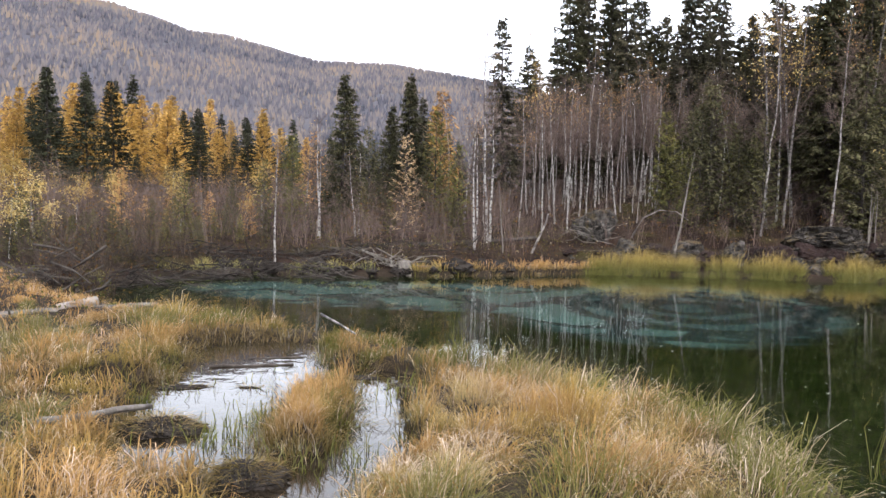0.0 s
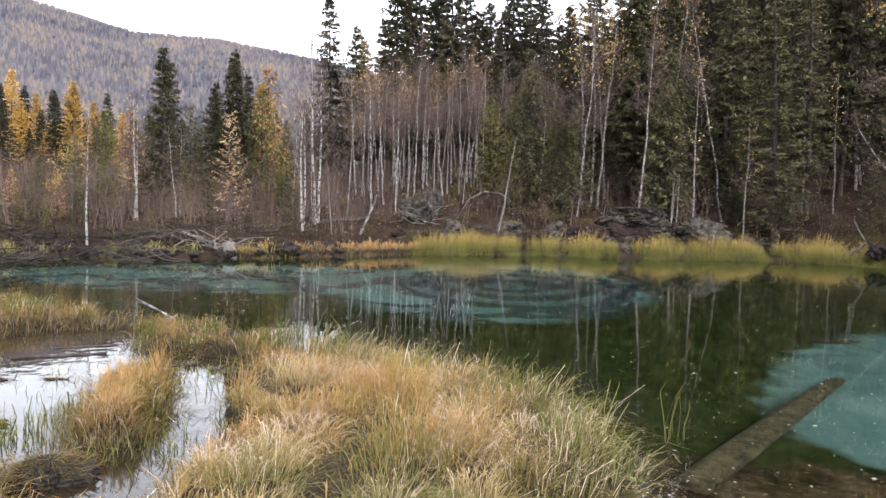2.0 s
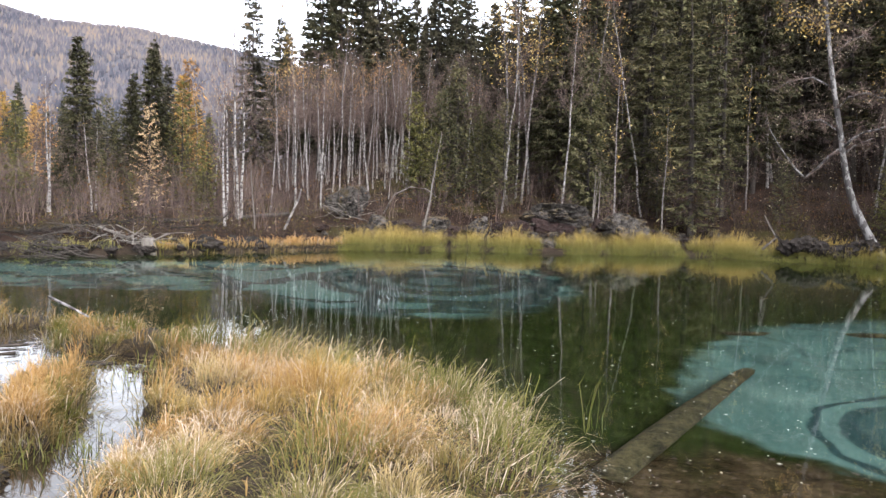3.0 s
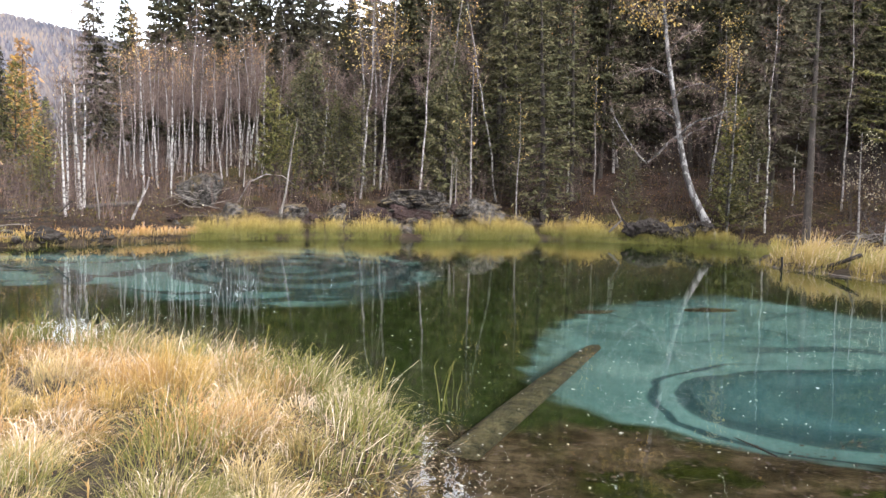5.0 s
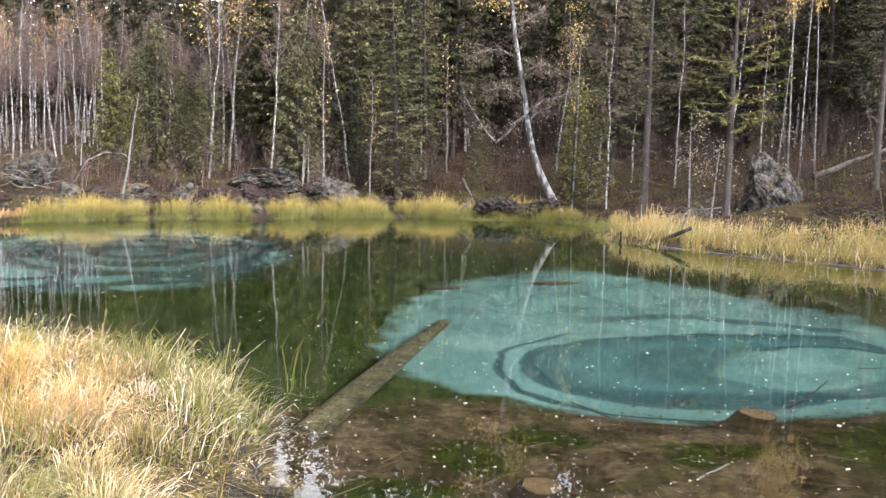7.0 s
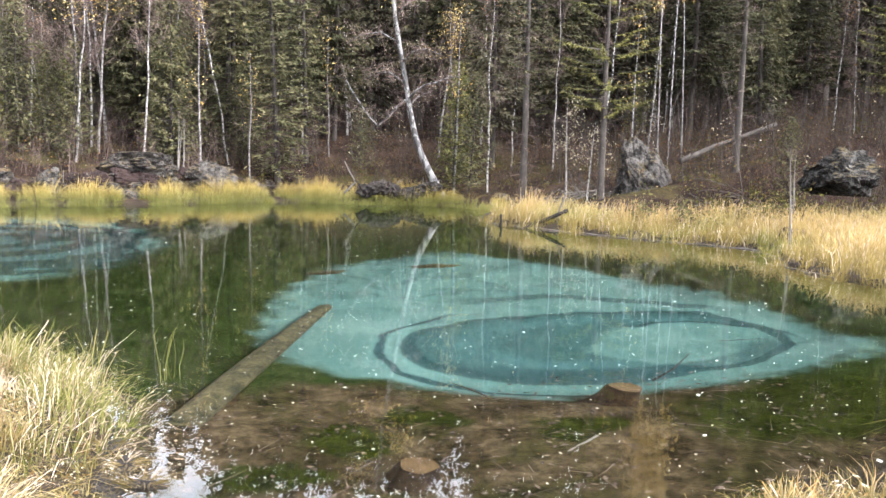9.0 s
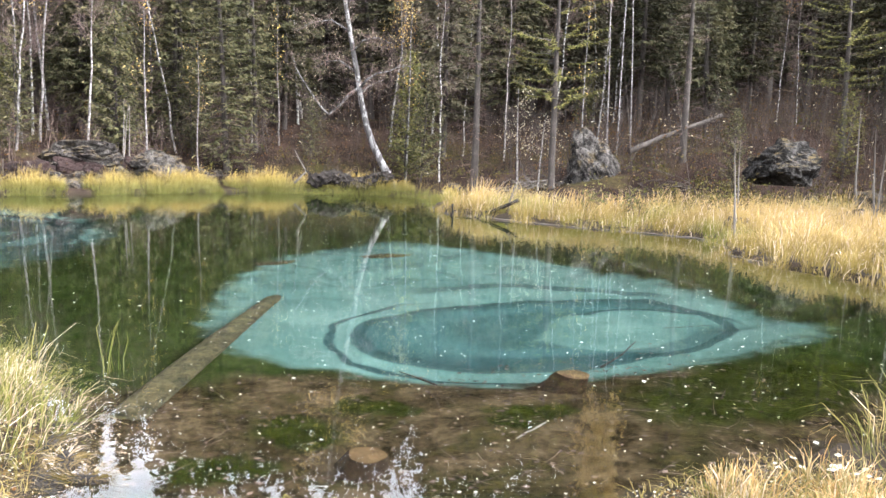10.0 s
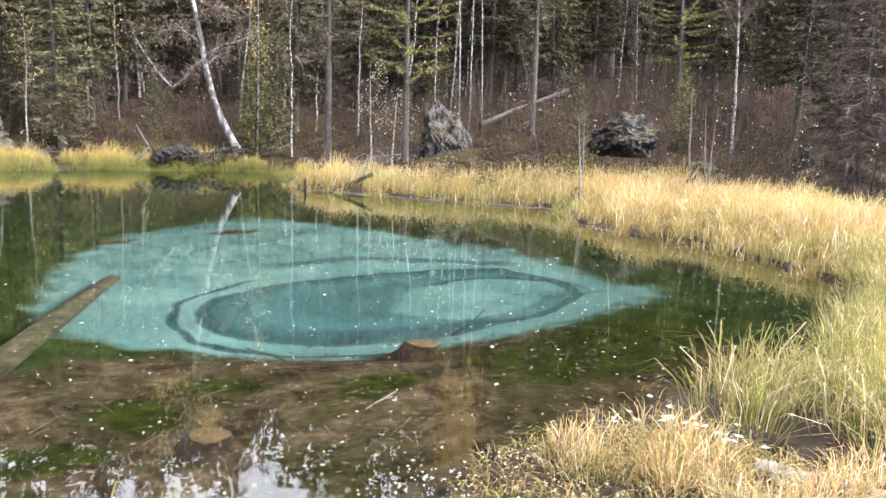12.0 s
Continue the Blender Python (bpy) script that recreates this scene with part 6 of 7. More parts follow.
rust_c = spread((-8.5, 22, -4.2, 27), 0.30, 39, lambda s, x, y: (s > -0.15) & (s < 0.5))
rt, hh, oo = tussocks(rust_c, 50, 0.26, 0.30, 40)
sedge("rusty_sedge", "low rust-coloured sedge patch on the far bank", rt, hh, M_sedge, 41, out=oo * 0.8, width=0.010)

tuft_c = spread((-15, 12.5, -8, 23), 0.34, 175, lambda s, x, y: (s > -0.1) & (s < 0.7) & (fbm(x, y, 0.8, 41) > 0.0))
rt, hh, oo = tussocks(tuft_c, 40, 0.2, 0.24, 176)
sedge("bank_tufts", "short green-gold sedge tufts along the broken bank", rt, hh, M_sedge_green, 177, out=oo, width=0.009)


# ---------- rocks, dead wood and small things ----------
def rock(name, label, x, y, size, seed, mat_, z=None, turn=0.0, rough=0.22, sink=0.25, flat=0.0, over=0.0, category="rock", group=""):
    """A weathered block: a rounded lump broken into facets and ledges. over: how far its top overhangs towards the lake."""
    bm = bmesh.new()
    bmesh.ops.create_icosphere(bm, subdivisions=5 if size[0] > 1.8 else 4 if size[0] > 0.75 else 3, radius=0.5)
    r_ = np.random.default_rng(seed)
    planes = r_.normal(size=(26, 3))
    planes /= np.linalg.norm(planes, axis=1)[:, None]
    dist = r_.uniform(0.29, 0.46, 26)
    for v in bm.verts:
        p = np.array(v.co)
        for n, d in zip(planes, dist):
            e = p @ n - d
            if e > 0:
                p = p - n * e * 0.92
        q = Vector(p * 3.1 + seed)
        cell = noise.voronoi(q * 1.5)[0]
        crack = noise.voronoi(q * 4.5)[0]
        p = p * (1 + 1.1 * rough * (0.55 * noise.fractal(q, 0.8, 2.2, 5) + 0.9 * (cell[1] - cell[0]) - 0.25) + 0.10 * min(0.35, crack[1] - crack[0]) + 0.05 * noise.fractal(q * 5, 0.7, 2.2, 3))
        lay = math.sin(p[2] * 26 + 5 * noise.noise(q)) * 0.005
        p[:2] *= 1 + lay * 2
        p[2] = max(p[2], -0.34)
        if flat:
            p[2] = min(p[2], flat)
        p[1] -= over * max(0.0, p[2] + 0.1)
        v.co = Vector((p[0] * size[0], p[1] * size[1], p[2] * size[2]))
    me = bpy.data.meshes.new(name)
    bm.to_mesh(me)
    bm.free()
    me.materials.append(mat_)
    for pl in me.polygons:
        pl.use_smooth = False
    ob = new(name, me)
    zb = z_at(x, y) if z is None else z
    ob.matrix_basis = pose(x, y, zb + size[2] * (0.34 - sink * 0.34), 0, 0, turn)
    return tagged(ob, label, category, group)


def wood(name, label, pts, rad, mat_, sides=9, category="log", seed=0, knots=0, end=None, branch=0):
    """A log or stick along points in the world, a little crooked, with cut ends and branch stubs."""
    r_ = np.random.default_rng(seed)
    P = np.asarray(pts, float)
    if len(P) == 2:
        t = np.linspace(0, 1, 7)[:, None]
        P = P[0] + (P[1] - P[0]) * t
        L = np.linalg.norm(P[-1] - P[0])
        P[1:-1] += r_.normal(0, 0.010 * L, (5, 3)) * np.array([1, 1, 0.6])
    R_ = np.interp(np.linspace(0, 1, len(P)), np.linspace(0, 1, len(rad)), rad)
    org = P[0].copy()
    ob = thing(name, *org, label, category)
    g = Geo()
    tube(g, P - org, R_ * r_.uniform(0.93, 1.07, len(P)), sides)
    part("stem", g, mat_, ob)
    for k in range(knots):
        i = r_.integers(1, len(P) - 1)
        d = r_.normal(size=3)
        d[2] = abs(d[2]) * 0.7
        d /= np.linalg.norm(d)
        g = Geo()
        b = P[i] - org
        tube(g, [b, b + d * R_[i] * 1.6, b + d * R_[i] * r_.uniform(2, 4)], [R_[i] * 0.35, R_[i] * 0.25, R_[i] * 0.12], 5)
        part("branch_stub", g, mat_, ob)
    if end is not None:
        g = Geo()
        d = (P[0] - P[1]) / np.linalg.norm(P[0] - P[1])
        tube(g, [d * -0.01, d * 0.006], [R_[0] * 0.97, R_[0] * 0.95], 16)
        part("cut_end", g, end, ob, "pale sawn end")
    return ob


def stump(name, label, x, y, top, r0, mat_, cut, tilt=(0, 0), depth=0.6, seed=0):
    ob = thing(name, x, y, top, label, "stump")
    ob.matrix_basis = pose(x, y, top, *tilt)
    r_ = np.random.default_rng(seed)
    ang = np.linspace(0, 2 * np.pi, 24, endpoint=False)
    wob = 1 + 0.06 * np.sin(3 * ang + seed) + 0.04 * np.sin(5 * ang + 2 * seed)
    V, F = [], []
    zz = [0.0, -0.03, -depth * 0.4, -depth * 0.75, -depth]
    rr = [0.95, 1.0, 1.12, 1.34, 1.7]
    for z, q in zip(zz, rr):
        fl = 1 + (q - 0.95) * 0.3 * np.cos(5 * ang + seed) + r_.normal(0, 0.025, 24) * (z < -0.01)
        V += [(r0 * q * w * f * math.cos(a), r0 * q * w * f * math.sin(a), z) for a, w, f in zip(ang, wob, fl)]
    for i in range(4):
        F += [(i * 24 + j, (i + 1) * 24 + j, (i + 1) * 24 + (j + 1) % 24, i * 24 + (j + 1) % 24) for j in range(24)]
    g = Geo()
    g.add(V, np.array(F))
    part("body", g, mat_, ob)
    g = Geo()
    top_v = [(r0 * 0.95 * w * math.cos(a), r0 * 0.95 * w * math.sin(a), 0.004 + 0.006 * math.sin(2 * a)) for a, w in zip(ang, wob)] + [(0, 0, 0.006)]
    g.add(top_v, np.array([(j, (j + 1) % 24, 24) for j in range(24)]))
    part("cut_top", g, cut, ob, "sawn top with growth rings")
    return ob


def stick_heap(name, label, x, y, n, reach, rise, mat_, seed, rad=0.018, category="brushwood"):
    """Tangled dead sticks: each a part of its heap."""
    r_ = np.random.default_rng(seed)
    z = max(z_at(x, y), 0.0)
    ob = thing(name, x, y, z, label, category)
    for k in range(n):
        a = r_.uniform(0, 6.28)
        c = np.array([r_.normal(0, reach * 0.45), r_.normal(0, 0.25), abs(r_.normal(0, rise * 0.4))])
        L = r_.uniform(0.5, 1.6) * reach * 0.6
        d = np.array([math.cos(a), math.sin(a) * 0.6, r_.normal(0.1, 0.28)])
        P = np.array([c - d * L * 0.5, c + r_.normal(0, 0.05, 3), c + d * L * 0.5])
        P[:, 2] = np.maximum(P[:, 2], 0.01)
        g = Geo()
        q = rad * r_.uniform(0.5, 1.5)
        tube(g, P, [q, q * 0.85, q * 0.35], 5)
        part("stick", g, mat_, ob)
    return ob


# outcrop on the far bank
rock("rock_outcrop", "grey lichened overhanging rock ledge above ochre earth", 2.75, 29.7, (2.7, 1.6, 1.5), 3, M_rock, z=0.72, turn=-8, over=0.7, flat=0.34, category="rock")
rock("ochre_bank_rock", "red ochre-stained broken rock under the ledge", 2.25, 29.0, (1.3, 1.1, 1.1), 5, M_rock_red, turn=20)
rock("shore_rock", "dark wet boulder at the waterline", 2.42, 27.9, (0.8, 0.7, 0.85), 9, M_rock, z=-0.1, turn=40)
rock("shore_rock", "pale grey broken boulder below the ledge", 1.85, 28.5, (0.9, 0.7, 0.8), 12, M_rock, z=0.1, turn=10)
rock("bank_rock", "sloping grey boulder with moss on the bank", 4.95, 28.9, (1.9, 1.4, 1.7), 14, M_rock, turn=-25, over=-0.3)
rock("bank_rock", "pale lichened rocks on the bank", -1.45, 29.3, (1.3, 1.0, 1.0), 16, M_rock, turn=30)
rock("bank_rock", "low dark rock on the bank", -2.6, 28.9, (1.6, 1.0, 0.8), 18, M_rock_red, turn=0)
rock("brushy_rock", "boulder overgrown with dead twigs", -4.85, 31.0, (1.8, 1.3, 1.6), 21, M_rock, turn=15)
rock("bank_rock", "dark rock among red-brown litter", 0.6, 29.2, (1.5, 1.0, 0.75), 22, M_rock_red, turn=45)
rock("bank_rock", "small grey slab on the bank", 6.4, 29.4, (1.3, 0.8, 0.6), 23, M_rock, turn=5)
rock("tall_boulder", "tall pointed lichened boulder on the slope", 16.3, 19.95, (2.35, 1.9, 2.75), 28, M_rock, turn=20, rough=0.34, z=0.45, over=-0.35)
rock("mossy_boulder", "boulder with dark hollow face and mossy top", 17.6, 14.3, (2.05, 1.6, 1.35), 41, M_rock_moss, turn=-30, over=0.25, z=1.12, rough=0.22)
rock("flat_boulder", "flat grey boulder at the meadow's edge", 16.8, 11.6, (1.2, 0.9, 0.6), 33, M_rock, turn=15)
rock("dark_boulder", "dark boulder among bare stems", 18.7, 12.5, (1.0, 0.9, 0.9), 35, M_rock, turn=60)
rock("hill_boulder", "dark rock on the slope", 21.6, 11.3, (1.5, 1.2, 1.3), 37, M_rock, turn=35)
rock("stone_slab", "flat grey stone slab on the bank", 13.4, 23.6, (1.1, 0.7, 0.35), 39, M_rock, turn=10)
rock("pale_stone", "pale flat stone in the meadow", 14.6, 12.9, (0.9, 0.6, 0.4), 40, M_rock, turn=10)

for k, (sx, sy, sz, q) in enumerate([(2.1, 29.3, 0.85, 1.3), (2.9, 29.25, 1.0, 1.5), (3.5, 29.4, 0.8, 1.1), (2.5, 29.8, 1.2, 1.6), (1.75, 29.1, 0.5, 0.9), (4.4, 28.8, 0.75, 0.9), (5.3, 29.1, 0.75, 1.0)]):
    rock("rock_slab", "jutting lichened rock slab on the outcrop", sx, sy, (q, 0.9, 0.6), 200 + k, M_rock, z=sz, turn=-20 + 17 * k, rough=0.35, sink=0.0, over=0.4, group="slabs of the outcrop")

for k, (sx, sy, q, red) in enumerate([(1.4, 28.6, 1.1, 1), (3.1, 28.75, 1.2, 1), (3.8, 28.8, 1.0, 0), (4.3, 29.4, 1.2, 1), (0.8, 28.7, 1.0, 1), (2.7, 28.6, 0.8, 0), (0.0, 28.9, 1.1, 0), (-0.8, 28.6, 0.9, 1), (5.9, 28.9, 1.0, 1), (-3.4, 28.3, 1.0, 0)]):
    rock("broken_rock", "broken red-brown rock below the outcrop" if red else "broken grey rock below the outcrop", sx, sy, (q * 1.2, q * 0.8, q * 0.85), 240 + k, M_rock_red if red else M_rock, turn=37 * k, rough=0.35, group="broken rocks below the outcrop")
stick_heap("brush_pile", "dark roots and twigs under the outcrop", 3.3, 28.5, 34, 1.4, 0.7, M_dark_wood, 45, rad=0.014)
stick_heap("brush_pile", "grey twigs and litter on the rocky bank", -2.2, 28.4, 40, 1.8, 0.7, M_spruce_bark, 46, rad=0.014)
stick_heap("brush_pile", "grey twigs and litter on the rocky bank", 6.2, 29.0, 34, 1.6, 0.6, M_spruce_bark, 47, rad=0.014)

# dead wood on the far side
wood("fallen_trunk", "long grey fallen trunk across the slope", [(17.9, 20.4, 1.72), (22.1, 20.7, 3.0)], (0.10, 0.065), M_spruce_bark, seed=1, knots=3)
wood("driftwood_log", "weathered driftwood log leaning out of the water", [(10.75, 17.95, -0.10), (11.87, 17.45, 0.46)], (0.055, 0.05), M_dark_wood, seed=2, knots=3)
wood("driftwood_post", "thin dark stake in the shallows", [(10.55, 18.55, -0.3), (10.57, 18.55, 0.30)], (0.035, 0.028), M_dark_wood, seed=3)
wood("bleached_branch", "crooked bleached branch in the sedge", [(11.66, 17.62, 0.1), (11.70, 17.6, 0.42), (11.74, 17.57, 0.58), (11.80, 17.52, 0.80), (11.88, 17.48, 0.93)], (0.022, 0.012), M_dead, seed=4)
wood("fallen_trunk", "dark fallen trunk along the bank", [(-12.0, 26.2, 0.55), (-8.6, 27.9, 0.78)], (0.11, 0.09), M_dark_wood, seed=5, knots=2)
wood("fallen_trunk", "grey fallen trunk lying on the bank", [(-8.05, 28.1, 0.85), (-6.55, 28.9, 1.0)], (0.08, 0.065), M_spruce_bark, seed=6, knots=2)
wood("leaning_dead_birch", "white dead birch leaning over the bank", [(-6.62, 27.2, 0.0), (-6.3, 27.25, 0.75), (-5.95, 27.3, 1.55), (-5.88, 27.3, 1.85)], (0.045, 0.022), M_birch, seed=7, category="dead tree")
wood("pole", "pale pole lying on the brush at the shore", [(-8.45, 23.0, 0.06), (-6.95, 25.0, 0.34)], (0.035, 0.028), M_dead, seed=8)
wood("arched_birch", "thin white birch bent into an arch", [(-3.6, 31.2, 1.0), (-3.2, 31.2, 1.75), (-2.6, 31.2, 2.05), (-2.0, 31.2, 2.0), (-1.6, 31.2, 1.7)], (0.03, 0.012), M_birch, seed=9, category="dead tree")
stick_heap("brush_pile", "pile of bleached driftwood sticks at the waterline", -9.6, 22.35, 34, 1.5, 0.55, M_dead, 31)
stump("broken_stump", "bleached broken stump standing in the shallows", -8.95, 22.2, 0.42, 0.17, M_dead, M_dead, (6, -4), 0.6, 3)
stick_heap("brush_pile", "dark tangled branches on the muddy bank", -12.2, 21.9, 26, 1.6, 0.5, M_dark_wood, 32)
stick_heap("brush_pile", "dark tangled branches on the muddy bank", -14.4, 20.2, 30, 1.7, 0.6, M_dark_wood, 33)
stick_heap("brush_pile", "grey dead branches heaped beside the marsh", -12.0, 11.9, 44, 1.3, 0.9, M_spruce_bark, 34, rad=0.022)
stick_heap("brush_pile", "dark branches and roots along the bank", -10.6, 23.6, 30, 2.0, 0.5, M_dark_wood, 35)
stick_heap("brush_pile", "dark roots and branches tangled on the broken bank", -13.3, 20.9, 40, 1.8, 0.5, M_dark_wood, 39)
stick_heap("brush_pile", "grey dead branches tangled on the broken bank", -11.2, 22.2, 36, 1.6, 0.45, M_spruce_bark, 41)
stick_heap("brush_pile", "dark roots and branches tangled on the broken bank", -14.6, 18.2, 40, 1.5, 0.6, M_dark_wood, 42)
stick_heap("brush_pile", "grey dead branches tangled on the broken bank", -13.6, 14.2, 40, 1.4, 0.8, M_spruce_bark, 43)
stick_heap("brush_pile", "grey twigs over a boulder", -4.85, 30.4, 30, 1.2, 1.2, M_dead, 36, rad=0.013)
stick_heap("brush_pile", "twiggy debris on the rocky bank", 0.9, 28.7, 30, 1.6, 0.5, M_dead, 37, rad=0.013)
stick_heap("brush_pile", "dry branches at the foot of the slope", 14.5, 20.6, 26, 1.6, 0.5, M_dead, 38, rad=0.014)

stick_heap("brush_pile", "grey fallen branches and twigs on the leafy slope", 16.9, 17.3, 26, 1.5, 0.5, M_spruce_bark, 150, rad=0.014)
stick_heap("brush_pile", "grey fallen branches and twigs on the leafy slope", 17.6, 12.9, 26, 1.5, 0.5, M_spruce_bark, 151, rad=0.014)
stick_heap("brush_pile", "grey fallen branches and twigs on the leafy slope", 18.7, 10.2, 26, 1.5, 0.5, M_spruce_bark, 152, rad=0.014)
stick_heap("brush_pile", "grey fallen branches and twigs on the leafy slope", 15.2, 21.3, 26, 1.5, 0.5, M_spruce_bark, 153, rad=0.014)
stick_heap("brush_pile", "grey fallen branches and twigs on the leafy slope", 20.1, 9.6, 26, 1.5, 0.5, M_spruce_bark, 154, rad=0.014)
rock("slope_rock", "dark half-buried rock on the leafy slope", 18.9, 12.8, (1.30, 0.98, 0.78), 300, M_rock, turn=0, group="rocks on the slope")
rock("slope_rock", "dark half-buried rock on the leafy slope", 18.7, 12.1, (1.00, 0.75, 0.60), 301, M_rock, turn=40, group="rocks on the slope")
rock("slope_rock", "dark half-buried rock on the leafy slope", 16.7, 11.5, (1.10, 0.83, 0.66), 302, M_rock, turn=80, group="rocks on the slope")
rock("slope_rock", "dark half-buried rock on the leafy slope", 17.0, 12.4, (0.70, 0.52, 0.42), 303, M_rock, turn=120, group="rocks on the slope")
rock("slope_rock", "dark half-buried rock on the leafy slope", 19.8, 10.3, (1.20, 0.90, 0.72), 304, M_rock, turn=160, group="rocks on the slope")
rock("slope_rock", "dark half-buried rock on the leafy slope", 16.8, 16.0, (0.80, 0.60, 0.48), 305, M_rock, turn=200, group="rocks on the slope")
rock("slope_rock", "dark half-buried rock on the leafy slope", 13.4, 23.6, (0.90, 0.68, 0.54), 306, M_rock, turn=240, group="rocks on the slope")

stick_heap("brush_pile", "dark dead branches tangled along the waterline", -13.4, 15.6, 34, 1.3, 0.6, M_dark_wood, 160, rad=0.016)
stick_heap("brush_pile", "grey dead branches tangled along the waterline", -13.2, 16.5, 34, 1.3, 0.6, M_spruce_bark, 161, rad=0.016)
stick_heap("brush_pile", "dark dead branches tangled along the waterline", -13.1, 17.8, 34, 1.3, 0.6, M_dark_wood, 162, rad=0.016)
stick_heap("brush_pile", "grey dead branches tangled along the waterline", -12.7, 18.6, 34, 1.3, 0.6, M_spruce_bark, 163, rad=0.016)
stick_heap("brush_pile", "dark dead branches tangled along the waterline", -12.2, 19.4, 34, 1.3, 0.6, M_dark_wood, 164, rad=0.016)
stick_heap("brush_pile", "grey dead branches tangled along the waterline", -10.8, 20.3, 34, 1.3, 0.6, M_spruce_bark, 165, rad=0.016)


def root_plate():
    """The black upturned root beside the leaning birch."""
    r_ = np.random.default_rng(50)
    x, y = 10.9, 26.9
    ob = thing("upturned_root", x, y, z_at(x, y), "black upturned root of a fallen tree behind sedge", "root")
    for k in range(9):
        bm = bmesh.new()
        bmesh.ops.create_icosphere(bm, subdivisions=3, radius=1.0)
        c = Vector((-1.0 + 0.27 * k, r_.normal(0, 0.08) - 0.1 * k, 0.28 + 0.12 * math.sin(k)))
        for v in bm.verts:
            q = v.co * 2.3 + Vector((k, 0, 0))
            v.co = Vector((v.co.x * 0.30, v.co.y * 0.25, v.co.z * 0.24)) * (1 + 0.5 * noise.fractal(q, 0.9, 2.1, 4)) + c
        me = bpy.data.meshes.new("clod")
        bm.to_mesh(me)
        bm.free()
        me.materials.append(M_dark_wood)
        o = new("clod", me)
        o.parent = ob
    for k in range(16):
        a = r_.uniform(0.3, 2.8)
        b = np.array([r_.uniform(-1.2, 1.4), r_.normal(0, 0.1), 0.35])
        e = b + np.array([math.cos(a) * 0.6, r_.normal(0, 0.15), math.sin(a) * 0.45])
        g = Geo()
        tube(g, [b, (b + e) / 2 + r_.normal(0, 0.06, 3), e], [0.03, 0.02, 0.006], 5)
        part("root", g, M_dark_wood if k > 2 else M_dead, ob)


root_plate()
wood("forked_branch", "pale forked dead branch in the sedge", [(9.1, 27.0, 0.35), (9.5, 26.95, 0.75), (9.25, 26.95, 1.15), (9.1, 26.95, 1.45)], (0.04, 0.012), M_dead, seed=10)

# sunken wood
wood("sunken_log", "big algae-covered log sloping down into the lake", [(1.03, 5.75, -0.13), (1.58, 6.8, -0.24), (2.28, 8.15, -0.45), (2.98, 9.5, -0.76), (3.5, 10.5, -1.04), (4.1, 11.65, -1.44)], (0.15, 0.15, 0.14, 0.125, 0.11, 0.09), M_sunken, 20, seed=11)
stump("sunken_stump", "sawn stump leaning just under the water", 4.50, 5.29, -0.03, 0.145, M_stump_bark, M_cut, (4, 10), 0.6, 1)
stump("sunken_stump", "sawn stump with its top at the surface", 2.24, 4.36, -0.04, 0.125, M_stump_bark, M_cut, (9, 4), 0.45, 2)
wood("sunken_branch", "short dark branch lying on the lake bed", [(3.55, 5.95, -0.55), (3.42, 6.12, -0.42), (3.34, 6.25, -0.36)], (0.016, 0.008), M_dark_wood, seed=12)
wood("sunken_branch", "dark waterlogged branch at the basin's rim", [(5.2, 5.8, -0.55), (5.6, 6.0, -0.50), (6.1, 6.35, -0.45)], (0.016, 0.007), M_dark_wood, seed=13, knots=3)
wood("sunken_branch", "dark waterlogged branch on pale clay", [(7.0, 6.9, -0.72), (7.6, 6.75, -0.70)], (0.010, 0.005), M_dark_wood, seed=14)
wood("sunken_branch", "thin stick lying on the silt", [(3.3, 4.4, -0.32), (3.75, 4.62, -0.30)], (0.014, 0.009), M_dead, seed=15)
rock("sunken_mound", "dark weedy mound on pale clay", 4.1, 12.6, (0.9, 0.4, 0.35), 62, M_log, turn=10)
rock("sunken_mound", "dark weedy mound on pale clay", 6.3, 13.2, (1.1, 0.4, 0.35), 63, M_log, turn=0)

# near marsh
wood("white_stick", "bleached birch stick lying on the sedge", [(-5.28, 10.12, 0.46), (-4.80, 9.64, 0.43), (-4.32, 9.16, 0.39)], (0.016, 0.014), M_birch, seed=16)
wood("white_log", "pale weathered log beside the marsh", [(-10.6, 9.1, 0.20), (-9.75, 10.05, 0.24)], (0.07, 0.06), M_dead, seed=17, knots=2)
wood("white_log", "thick broken pale log beside the marsh", [(-9.85, 10.1, 0.26), (-9.62, 10.72, 0.34)], (0.075, 0.085), M_pale_log, seed=18, end=M_cut)
wood("white_log", "thin pale log half in the reeds", [(-9.6, 10.6, 0.24), (-8.9, 11.3, 0.26)], (0.05, 0.045), M_dead, seed=19)
wood("plank", "dark sunken plank across the marsh pool", [(-5.77, 8.27, 0.02), (-4.96, 8.81, 0.02)], (0.018, 0.015), M_spruce_bark, seed=20)
wood("plank", "dark sunken plank across the marsh pool", [(-5.66, 8.94, 0.015), (-5.09, 9.30, 0.015)], (0.013, 0.010), M_spruce_bark, seed=21)
wood("mossy_log", "grey rotting log pointing into the marsh pool", [(-4.67, 4.65, 0.34), (-4.57, 5.73, 0.22)], (0.03, 0.024), M_dead, seed=22)


